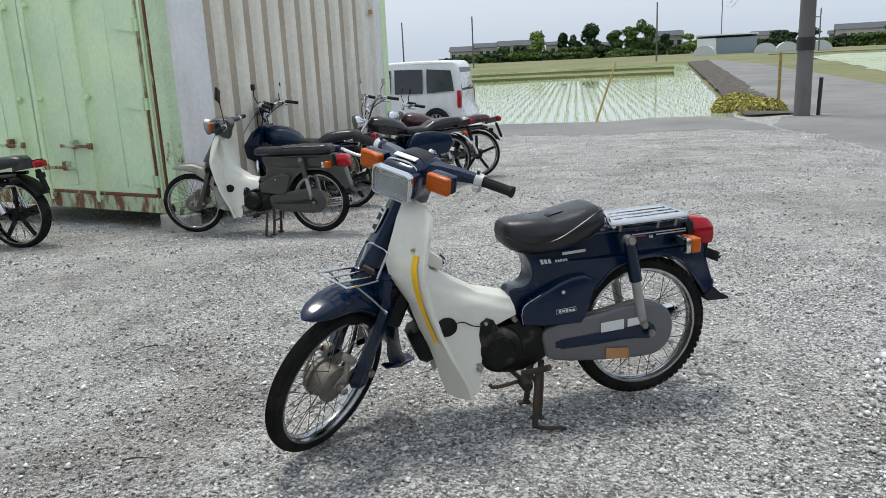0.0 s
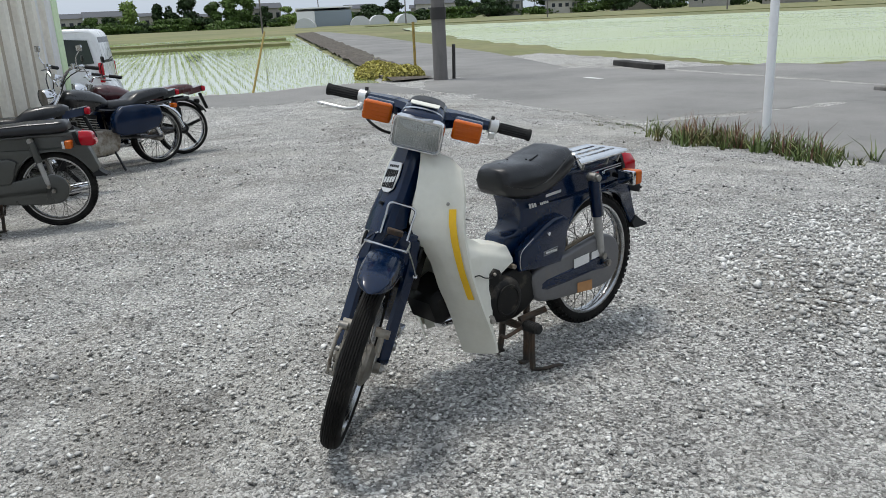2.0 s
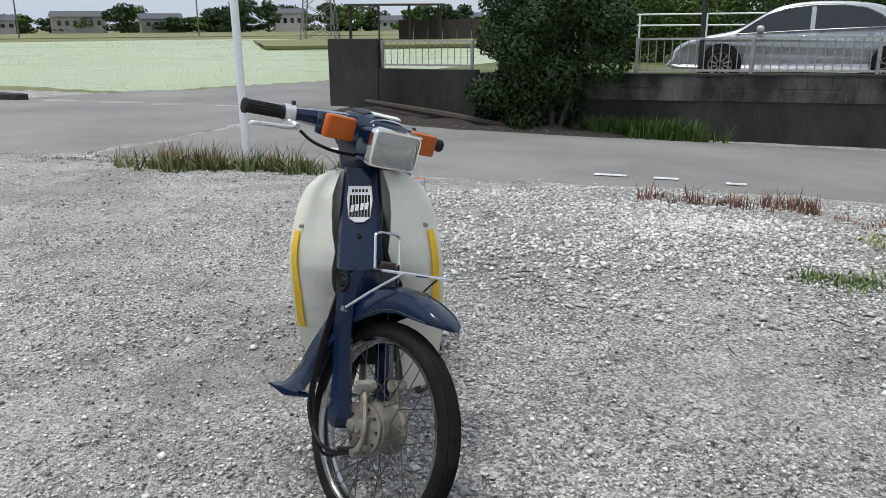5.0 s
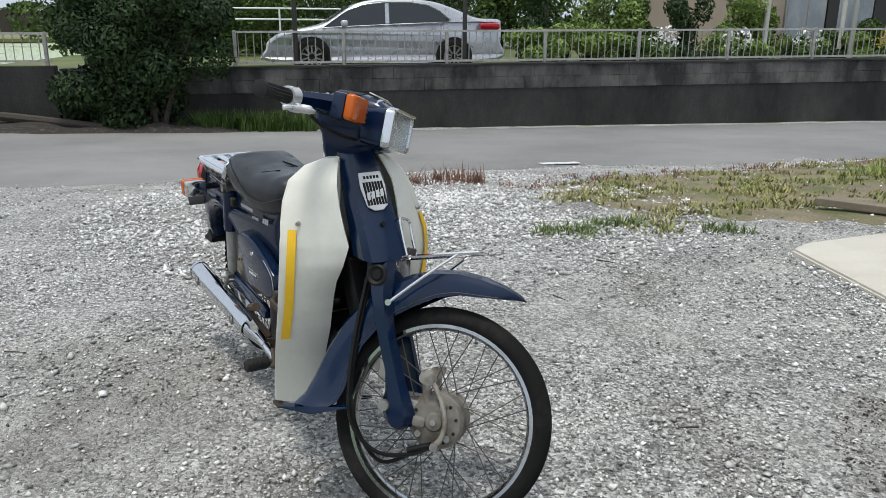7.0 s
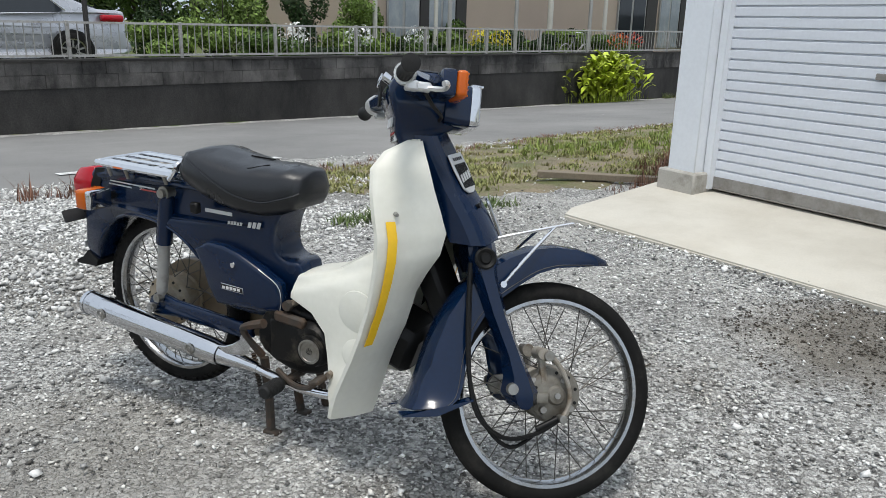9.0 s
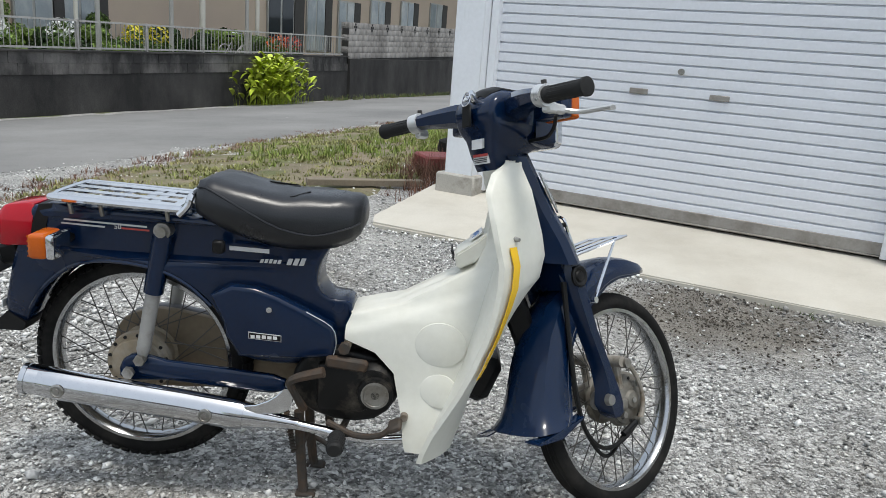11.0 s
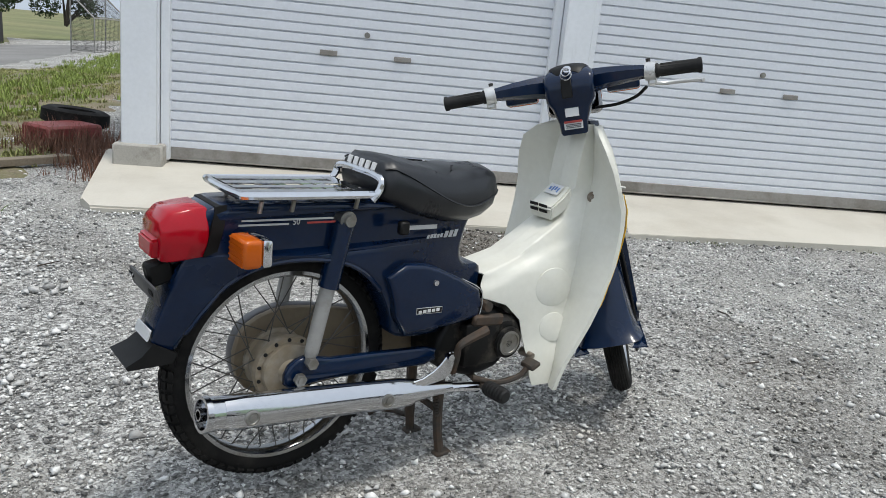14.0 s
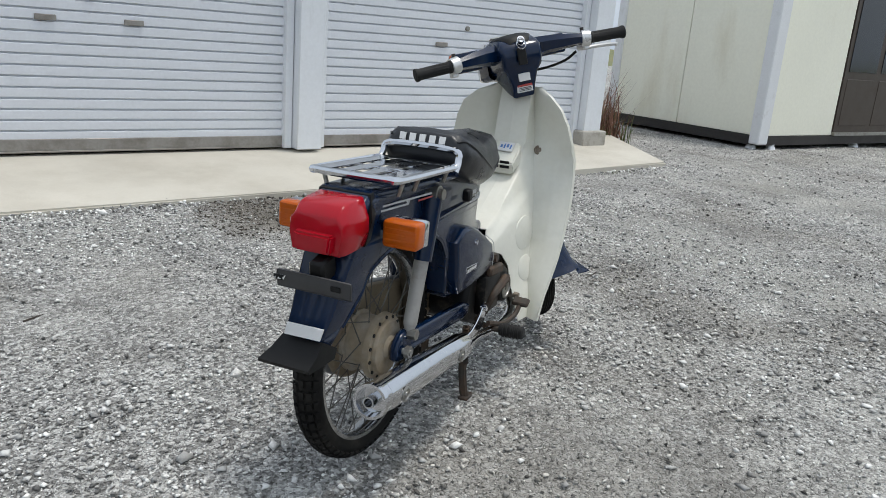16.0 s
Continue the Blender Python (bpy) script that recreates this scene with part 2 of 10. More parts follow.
LEAF_MID = pbr("mid_green_leaf", (0.06, 0.105, 0.02), 0.65, spec=0.3, var=0.2, per="island", spread=0.5)
LEAF_LIGHT = pbr("light_green_leaf", (0.15, 0.22, 0.05), 0.6, spec=0.3, var=0.2, per="island", spread=0.6)
LEAF_BRIGHT = pbr("bright_yellow_green_leaf", (0.36, 0.44, 0.035), 0.5, var=0.15, per="island", spread=0.6)
STRAW = pbr("yellow_straw", (0.4, 0.36, 0.1), 0.9, var=0.2, per="island", spread=0.5)
WEED = pbr("weed_blade", (0.085, 0.125, 0.032), 0.8, var=0.2, per="island", spread=0.5, other=(0.2, 0.15, 0.075), other_amt=0.42, other_scale=3.0)
WEED_RED = pbr("reddish_weed", (0.17, 0.085, 0.055), 0.85, var=0.2, per="island", spread=0.5)
BARK = pbr("bark", (0.06, 0.05, 0.04), 0.95, var=0.3, scale=10, fine=60, bump=0.8, dist=0.01)
POLE = pbr("pole_concrete", (0.16, 0.15, 0.145), 0.85, var=0.15, scale=2, bump=0.2, other=(0.09, 0.085, 0.08), other_amt=0.4, other_scale=1.5, streak=0.2)
WHITE_PAINT = pbr("white_paint", (0.78, 0.79, 0.8), 0.45, var=0.05, other=(0.6, 0.6, 0.58), other_amt=0.3, other_scale=6)
YELLOW_POST = pbr("weathered_yellow_paint", (0.42, 0.3, 0.05), 0.7, var=0.2, other=(0.26, 0.18, 0.07), other_amt=0.5, other_scale=8)
DARK_STEEL = pbr("dark_steel", (0.045, 0.042, 0.04), 0.6, 0.4, var=0.2)
BAMBOO = pbr("bamboo", (0.36, 0.27, 0.08), 0.6, var=0.2, scale=4)
WOOD = pbr("grey_timber", (0.2, 0.165, 0.12), 0.85, var=0.25, scale=3, fine=70, bump=0.4)
CONT_GREEN = pbr("pale_green_container_paint", (0.72, 0.87, 0.56), 0.55, var=0.1, scale=2, fine=25, bump=0.1, other=(0.56, 0.74, 0.52),
                 other_amt=0.42, other_scale=1.2, other_sharp=0.18)
CONT_POST = pbr("green_post_paint_with_rust", (0.56, 0.7, 0.46), 0.65, var=0.15, scale=5, fine=40, bump=0.3, other=(0.2, 0.09, 0.045), other_amt=0.37, other_scale=5.5, other_sharp=0.03, streak=0.5)
CONT_RUST = pbr("rusted_green_paint", (0.47, 0.59, 0.39), 0.7, var=0.15, scale=5, fine=40, bump=0.35, other=(0.2, 0.085, 0.04), other_amt=0.5,
                other_scale=6.5, other_sharp=0.05, streak=0.35)
GASKET = pbr("rusted_door_edge", (0.5, 0.52, 0.34), 0.8, var=0.2, scale=6, fine=40, bump=0.5, other=(0.17, 0.07, 0.035), other_amt=0.56, other_scale=5.0, other_sharp=0.05, streak=0.3)
CONT_SIDE = pbr("grey_white_container_paint", (0.8, 0.8, 0.8), 0.6, var=0.1, scale=2, fine=25, bump=0.1, other=(0.62, 0.57, 0.47), other_amt=0.4,
                other_scale=2.2, other_sharp=0.14, streak=0.22)
# brown for the ribs' far slopes: their shade in the colour, plus rust streaks
CONT_RIB_SHADE = pbr("shaded_rusty_corrugation", (0.46, 0.4, 0.31), 0.75, var=0.2, scale=2, fine=25, bump=0.1, other=(0.2, 0.15, 0.1), other_amt=0.42, other_scale=3.2, other_sharp=0.1, streak=0.3)
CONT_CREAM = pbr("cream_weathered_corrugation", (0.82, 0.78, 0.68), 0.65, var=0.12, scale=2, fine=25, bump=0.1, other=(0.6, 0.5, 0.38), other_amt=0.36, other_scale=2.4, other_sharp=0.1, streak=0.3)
# darker tan for the recessed flats, shade put into the paint
CONT_RECESS_SHADE = pbr("shaded_tan_corrugation", (0.47, 0.41, 0.32), 0.7, var=0.14, scale=2, fine=25, bump=0.1, other=(0.42, 0.33, 0.23), other_amt=0.38, other_scale=2.6, other_sharp=0.1, streak=0.4)
TILE_ROOF = pbr("grey_roof_tile", (0.085, 0.092, 0.105), 0.8, var=0.2, scale=1, fine=8, bump=0.4, dist=0.03)
HOUSE_WALL = pbr("pinkish_render", (0.5, 0.395, 0.315), 0.9, var=0.08, scale=1, fine=60, bump=0.2)
FAR_WALL = pbr("far_house_wall", (0.42, 0.4, 0.37), 0.9, var=0.15, scale=0.2, fine=2, per="object", spread=0.35)
DARK_GLASS = pbr("dark_window_glass", (0.025, 0.03, 0.035), 0.06, var=0.1, bump=0)
WINDOW_FRAME = pbr("window_alloy", (0.38, 0.37, 0.35), 0.45, 0.4)
VINYL = pbr("greenhouse_vinyl", (0.55, 0.56, 0.57), 0.35, var=0.1)

# ---- mesh helpers ----


def mesh_object(name, bm, material, smooth=True, xf=None, angle=40):
    if xf is not None:
        bm.transform(xf)
    bmesh.ops.recalc_face_normals(bm, faces=bm.faces)
    me = bpy.data.meshes.new(name)
    if smooth:
        for f in bm.faces:
            f.smooth = True
        lim = radians(angle)
        for e in bm.edges:
            if len(e.link_faces) == 2 and e.calc_face_angle(0) > lim:
                e.smooth = False
    bm.to_mesh(me)
    bm.free()
    me.materials.append(material)
    return new(name, me)


def part(name, bm, material, parent, label="", smooth=True, xf=None, angle=40):
    ob = mesh_object(name, bm, material, smooth, xf, angle)
    ob.parent = parent
    if label:
        tagged(ob, label)
    return ob


def thing(name, label, category, group="", at=None, kind=""):
    ob = new(name)
    ob.empty_display_size = 0.1
    if at is not None:
        ob.matrix_world = at
    return tagged(ob, label, category, group, kind)


def box(bm, c, size, rot=None, bevel=0.0, seg=1):
    r = bmesh.ops.create_cube(bm, size=1.0)
    m = Matrix.Translation(c) @ (rot.to_4x4() if rot is not None else Matrix()) @ Matrix.Diagonal((*size, 1))
    bmesh.ops.transform(bm, matrix=m, verts=r["verts"])
    if bevel:
        edges = list({e for v in r["verts"] for e in v.link_edges})
        bmesh.ops.bevel(bm, geom=edges, offset=bevel, segments=seg, affect="EDGES", profile=0.5)


def frame_of(d):
    d = Vector(d).normalized()
    up = Vector((0, 0, 1)) if abs(d.z) < 0.92 else Vector((0, 1, 0))
    a = d.cross(up).normalized()
    return a, a.cross(d).normalized()


def ring_faces(bm, rings, closed_ring=True, cap=True, loop=False):
    n = len(rings[0])
    pairs = list(zip(rings, rings[1:]))
    if loop:
        pairs.append((rings[-1], rings[0]))
    for a, b in pairs:
        for i in range(n if closed_ring else n - 1):
            j = (i + 1) % n
            try:
                bm.faces.new((a[i], a[j], b[j], b[i]))
            except ValueError:
                pass
    if cap and closed_ring and not loop:
        for ring in (rings[0], rings[-1]):
            try:
                bm.faces.new(ring)
            except ValueError:
                pass


def loft(bm, sections, closed=True, cap=True, loop=False):
    rings = [[bm.verts.new(p) for p in s] for s in sections]
    ring_faces(bm, rings, closed, cap, loop)


def cyl(bm, p0, p1, r0, r1=None, seg=14):
    r1 = r0 if r1 is None else r1
    p0, p1 = Vector(p0), Vector(p1)
    a, b = frame_of(p1 - p0)
    loft(bm, [[p + (a * math.cos(t) + b * math.sin(t)) * r for t in (2 * math.pi * i / seg for i in range(seg))]
              for p, r in ((p0, r0), (p1, r1))])


def spline(pts, n=6, closed=False):
    """Points along a smooth curve through pts."""
    P = [Vector(p) for p in pts]
    out = []
    m = len(P)
    last = m if closed else m - 1
    for i in range(last):
        p1, p2 = P[i], P[(i + 1) % m]
        p0 = P[i - 1] if (i or closed) else p1 * 2 - p2
        p3 = P[(i + 2) % m] if (i + 2 < m or closed) else p2 * 2 - p1
        for k in range(n):
            t = k / n
            out.append(0.5 * (2 * p1 + (p2 - p0) * t + (2 * p0 - 5 * p1 + 4 * p2 - p3) * t * t + (3 * p1 - p0 - 3 * p2 + p3) * t ** 3))
    if not closed:
        out.append(P[-1])
    return out


def tube(bm, pts, r, seg=8, n=5, closed=False, smooth=True, radii=None):
    path = spline(pts, n, closed) if smooth else [Vector(p) for p in pts]
    m = len(path)
    if radii is not None:
        rr = [float(np.interp(i / (m - 1), np.linspace(0, 1, len(radii)), radii)) for i in range(m)]
    else:
        rr = [r] * m
    rings = []
    prev = None
    for i, p in enumerate(path):
        d = (path[(i + 1) % m] if (closed or i < m - 1) else p) - (path[i - 1] if (closed or i) else p)
        d.normalize()
        a = frame_of(d)[0] if prev is None else (prev - d * prev.dot(d)).normalized()
        prev = a
        b = d.cross(a)
        rings.append([bm.verts.new(p + (a * math.cos(t) + b * math.sin(t)) * rr[i]) for t in (2 * math.pi * k / seg for k in range(seg))])
    ring_faces(bm, rings, True, True, closed)


def lathe(bm, prof, origin, axis, seg=40, closed=False):
    """Turn a profile of (distance along the axis, radius) round the axis."""
    o, d = Vector(origin), Vector(axis).normalized()
    a, b = frame_of(d)
    rings = []
    for k in range(seg):
        t = 2 * math.pi * k / seg
        w = a * math.cos(t) + b * math.sin(t)
        rings.append([bm.verts.new(o + d * h + w * max(r, 0.0005)) for h, r in prof])
    ring_faces(bm, rings, closed, False, True)


def slab_poly(bm, pts, depth):
    """A flat polygon of 3D points thickened along the vector depth."""
    a = [bm.verts.new(p) for p in pts]
    b = [bm.verts.new(Vector(p) + Vector(depth)) for p in pts]
    bm.faces.new(a)
    bm.faces.new(list(reversed(b)))
    n = len(a)
    for i in range(n):
        j = (i + 1) % n
        bm.faces.new((a[i], b[i], b[j], a[j]))


def raw_mesh(name, verts, faces, material, smooth=False):
    """One mesh from arrays: verts (n, 3), faces (m, 3)."""
    me = bpy.data.meshes.new(name)
    n, m = len(verts), len(faces)
    me.vertices.add(n)
    me.vertices.foreach_set("co", np.asarray(verts, dtype=np.float32).ravel())
    me.loops.add(m * 3)
    me.loops.foreach_set("vertex_index", np.asarray(faces, dtype=np.int32).ravel())
    me.polygons.add(m)
    me.polygons.foreach_set("loop_start", np.arange(0, m * 3, 3, dtype=np.int32))
    if smooth:
        me.polygons.foreach_set("use_smooth", np.ones(m, dtype=bool))
    me.update(calc_edges=True)
    me.materials.append(material)
    return new(name, me)


# ---- the lie of the land ----
WD = Vector((0.366, 0.931, 0))      # along the roadside wall
WN = Vector((0.931, -0.366, 0))     # from the wall towards the yard
W0 = Vector((-13.9, -2.0, 0))       # the wall's end at the junction


def rise(u):
    """How far the wall's courses climb along it."""
    return float(np.interp(u, [0, 3.1, 3.15, 30, 60], [0.03, 0.03, 0.12, 0.36, 0.62]))


def at_wall(s, u, z=0.0):
    """s metres out from the wall towards the yard, u metres along it."""
    return W0 + WN * s + WD * u + Vector((0, 0, z))


def to_wall(x, y):
    dx, dy = x - W0.x, y - W0.y
    return dx * WN.x + dy * WN.y, dx * WD.x + dy * WD.y


FIELD_NEAR = [(-1.5, -18.95), (-10.7, -14.6), (-53, -88), (-44, -95), (-17, -97)]
FIELD_FAR = [(-16.8, -10.6), (-22.4, -3.9), (-60, 28), (-130, -30), (-84, -118), (-53, -66), (-21.0, -16.5)]


def depth_in(poly, x, y):
    """Distance from a point to the border of a convex polygon, above 0 inside it."""
    cx = sum(p[0] for p in poly) / len(poly)
    cy = sum(p[1] for p in poly) / len(poly)
    best = 1e9
    for (ax, ay), (bx, by) in zip(poly, poly[1:] + poly[:1]):
        nx, ny = by - ay, ax - bx
        ln = math.hypot(nx, ny)
        side = 1 if (cx - ax) * nx + (cy - ay) * ny > 0 else -1
        best = min(best, side * ((x - ax) * nx + (y - ay) * ny) / ln)
    return best


def height(x, y):
    s, u = to_wall(x, y)
    low = float(np.interp(u, [-2, 0, 3, 8, 22, 30, 56], [-0.42, -0.42, -0.66, -0.8, -0.85, -0.86, -1.1]))
    mid = float(np.interp(u, [-8, 0, 8, 18, 30, 56], [-0.4, -0.36, -0.3, -0.3, -0.35, -0.5]))
    z = float(np.interp(s, [0, 7.2, 9.0, 10.6, 12.2], [low, mid, -0.14, -0.03, 0.0]))
    z -= 0.033 * min(max(-1.5 - y, 0), 11.5) * min(max((s - 7) / 4, 0), 1)
    d = max(depth_in(FIELD_NEAR, x, y), depth_in(FIELD_FAR, x, y))
    if d > 0.05:
        z -= 0.55 * min(d / 0.7, 1)
    return z


def grid_lines(spans):
    out = []
    for a, b, step in spans:
        out += list(np.arange(a, b, step))
    return out + [spans[-1][1]]


def build_ground():
    xs = grid_lines([(-900, -150, 75), (-150, -60, 10), (-60, -24, 2), (-24, -6, 0.5), (-6, 6, 0.25), (6, 20, 1), (20, 80, 12), (80, 500, 70)])
    ys = grid_lines([(-900, -180, 72), (-180, -60, 8), (-60, -20, 2), (-20, -7, 0.5), (-7, 9, 0.25), (9, 36, 1), (36, 100, 8), (100, 600, 70)])
    verts = np.empty((len(xs) * len(ys), 3))
    i = 0
    for x in xs:
        for y in ys:
            z = height(x, y)
            r = math.hypot(x, y)
            if r < 25:
                z += 0.012 * noise.noise((x * 0.9, y * 0.9, 0)) + 0.006 * noise.noise((x * 2.7, y * 2.7, 3))
            verts[i] = (x, y, z)
            i += 1
    ny = len(ys)
    a = np.arange(len(xs) - 1)[:, None] * ny + np.arange(ny - 1)[None, :]
    a = a.ravel()
    tri = np.concatenate([np.stack([a, a + ny, a + ny + 1], 1), np.stack([a, a + ny + 1, a + 1], 1)])
    cen = verts[tri].mean(axis=1)
    ob = raw_mesh("ground", verts, tri, GRAVEL, smooth=True)
    ob.data.materials.append(FAR_GRASS)
    ob.data.materials.append(LAWN)
    idx = np.zeros(len(tri), dtype=np.int32)
    s = (cen[:, 0] - W0.x) * WN.x + (cen[:, 1] - W0.y) * WN.y
    u = (cen[:, 0] - W0.x) * WD.x + (cen[:, 1] - W0.y) * WD.y
    idx[(cen[:, 1] < -19.5) | (s < -1.5) | (cen[:, 0] > 40) | (cen[:, 1] > 60)] = 1
    idx[(s < -0.05) & (s > -40) & (u > 0.5) & (u < 60)] = 2
    ob.data.polygons.foreach_set("material_index", idx)
    tagged(ob, "pale grey crushed gravel yard sloping down to the road", "ground", kind="structure")
    return ob


def sheet(bm, poly, lift, step=0.6, z=None):
    """A convex polygon laid on the land, lift above it, or at the level z."""
    t = bmesh.new()
    x0, x1 = min(p[0] for p in poly), max(p[0] for p in poly)
    y0, y1 = min(p[1] for p in poly), max(p[1] for p in poly)
    nx, ny = max(int((x1 - x0) / step), 1), max(int((y1 - y0) / step), 1)
    nx, ny = min(nx, 120), min(ny, 120)
    bmesh.ops.create_grid(t, x_segments=nx, y_segments=ny, size=0.5,
                          matrix=Matrix.Translation(((x0 + x1) / 2, (y0 + y1) / 2, 0)) @ Matrix.Diagonal((x1 - x0, y1 - y0, 1, 1)))
    cx, cy = sum(p[0] for p in poly) / len(poly), sum(p[1] for p in poly) / len(poly)
    for (ax, ay), (bx, by) in zip(poly, poly[1:] + poly[:1]):
        n = Vector((by - ay, ax - bx, 0)).normalized()
        if (Vector((cx - ax, cy - ay, 0))).dot(n) > 0:
            n = -n
        bmesh.ops.bisect_plane(t, geom=t.verts[:] + t.edges[:] + t.faces[:], plane_co=(ax, ay, 0), plane_no=n, clear_outer=True)
    for v in t.verts:
        v.co.z = (height(v.co.x, v.co.y) if z is None else z) + lift
    me = bpy.data.meshes.new("tmp")
    t.to_mesh(me)
    t.free()
    bm.from_mesh(me)
    bpy.data.meshes.remove(me)


def xy(v):
    return (v.x, v.y)


build_ground()
bm = bmesh.new()
sheet(bm, [xy(at_wall(0.35, 0)), xy(at_wall(7.2, 0)), xy(at_wall(7.2, 14)), xy(at_wall(6.6, 52)), xy(at_wall(0.35, 52))], 0.012, 0.5)
sheet(bm, [(-7.2, -4.6), (-9.6, -12.2), (-11.4, -14.1), (-15.8, -13.6), (-16.6, -10.8), (-13.6, -2.1)], 0.0132, 0.5)
sheet(bm, [(-16.7, -10.4), (-51, 24), (-47.5, 27.5), (-13.7, -2.2)], 0.0144, 1.0)
sheet(bm, [(-9.1, -10.7), (-3.5, -14.2), (-4.3, -17.3), (-10.6, -14.35), (-9.6, -12.2)], 0.0156, 0.5)
sheet(bm, [(-3.5, -14.2), (14, -23.5), (12, -28), (-4.3, -17.3)], 0.0168, 0.6)
sheet(bm, [(-11.6, -14.0), (-62, -97.5), (-64.5, -98.5), (-46.5, -63.5), (-22, -21.6), (-16.2, -13.1)], 0.018, 1.0)
rim = [e for e in bm.edges if e.is_boundary]
for v in {v for ed in rim for v in ed.verts}:
    v.co.z -= 0.018
ext = bmesh.ops.extrude_edge_only(bm, edges=rim)
for v in ext["geom"]:
    if isinstance(v, bmesh.types.BMVert):
        v.co.z -= 0.15
tagged(mesh_object("road", bm, ASPHALT, smooth=False), "worn grey asphalt lane and junction", "road", kind="structure")


def road_dash(s, u, ln, wd=0.16, turn=0.0):
    bm = bmesh.new()
    pts = []
    for a, b in ((-1, -1), (1, -1), (1, 1), (-1, 1)):
        du, ds = a * ln / 2, b * wd / 2
        q = at_wall(s + ds + du * turn, u + du)
        pts.append((q.x, q.y, height(q.x, q.y) + 0.02))
    slab_poly(bm, pts, (0, 0, 0.004))
    tagged(mesh_object("road_marking", bm, PAINT_LINE, smooth=False), "faded white painted road dash", "road marking", "dashes on the lane",
           kind="structure")


for x, y, ln in ((-3.88, 4.84, 0.45), (-4.85, 3.22, 0.2), (-5.24, 2.61, 0.26), (-5.49, 2.07, 0.36), (-7.85, -1.2, 0.4), (-13.3, -10.0, 0.7)):
    road_dash(*to_wall(x, y), ln)

# paddies
for name, poly, z, lab in (("paddy_water", FIELD_NEAR, -0.52, "flooded rice paddy with pale green water"),
                           ("paddy_water", FIELD_FAR, -0.62, "wide flooded rice paddy with yellow-green film")):
    bm = bmesh.new()
    sheet(bm, poly, 0, 4.0, z)
    tagged(mesh_object(name, bm, WATER_FAR if poly is FIELD_FAR else WATER), lab, "water", kind="structure")


def rice(poly, z, direction, row, spacing, label, reach, tuft):
    """Rows of young rice in a paddy."""
    d = Vector((direction[0], direction[1], 0)).normalized()
    n = Vector((-d.y, d.x, 0))
    rng = np.random.default_rng(5)
    o = Vector((poly[0][0], poly[0][1], 0))
    V, F = [], []
    for i in range(-200, 200):
        k = 0.0
        while k < reach:
            p = o + n * (i * row) + d * k
            k += spacing * (1 + k / 25.0)
            if depth_in(poly, p.x, p.y) < 0.25:
                continue
            size = tuft
            for b in range(2):
                a = rng.uniform(0, 6.28)
                w = 0.0042 * (1 + k / 26)
                q = p + Vector((rng.normal() * 0.04, rng.normal() * 0.04, 0))
                lean = Vector((math.cos(a), math.sin(a), 0)) * size * 0.5
                side = Vector((-math.sin(a), math.cos(a), 0)) * w
                c = len(V)
                V += [(q.x - side.x, q.y - side.y, z - 0.01), (q.x + side.x, q.y + side.y, z - 0.01),
                      (q.x + lean.x, q.y + lean.y, z + size * rng.uniform(0.7, 1.1))]
                F.append((c, c + 1, c + 2))
    ob = raw_mesh("rice_rows", np.array(V), np.array(F), RICE)
    tagged(ob, label, "rice", kind="stuff")


rice(FIELD_NEAR, -0.52, (-0.4, -0.917), 0.3, 0.12, "rows of young rice standing in shallow water", 90, 0.1)
rice(FIELD_FAR, -0.62, (-0.6, -0.8), 0.6, 0.3, "young rice across the far paddy", 80, 0.09)

# ---- roadside wall with railing ----
wall = thing("wall_roadside", "dark weathered concrete and block retaining wall with alloy railing", "wall", kind="structure")


def wall_box(bm, s0, s1, u0, u1, z0, z1):
    c = [at_wall(s0, u0), at_wall(s1, u0), at_wall(s1, u1), at_wall(s0, u1)]
    slab_poly(bm, [(p.x, p.y, z0 + rise(u)) for p, u in zip(c, (u0, u0, u1, u1))], (0, 0, z1 - z0))


bm = bmesh.new()
wall_box(bm, -0.3, -0.03, 3.15, 29.3, -1.3, -0.25)
part("footing", bm, WALL_LOW, wall, smooth=False)
bm = bmesh.new()
wall_box(bm, -0.28, -0.06, 3.15, 29.3, -0.25, 0.2)
part("core", bm, WALL_LOW, wall, smooth=False)
bm = bmesh.new()
wall_box(bm, -0.3, 0.0, -0.2, 0.95, -1.0, 0.97)
wall_box(bm, -0.28, -0.02, 0.95, 3.1, -1.0, 0.37)
part("end_pier", bm, WALL_LOW, wall, smooth=False)
bm = bmesh.new()
wall_box(bm, -0.31, 0.02, 3.2, 29.3, 0.2, 0.235)
part("coping", bm, WALL_LOW, wall, smooth=False)


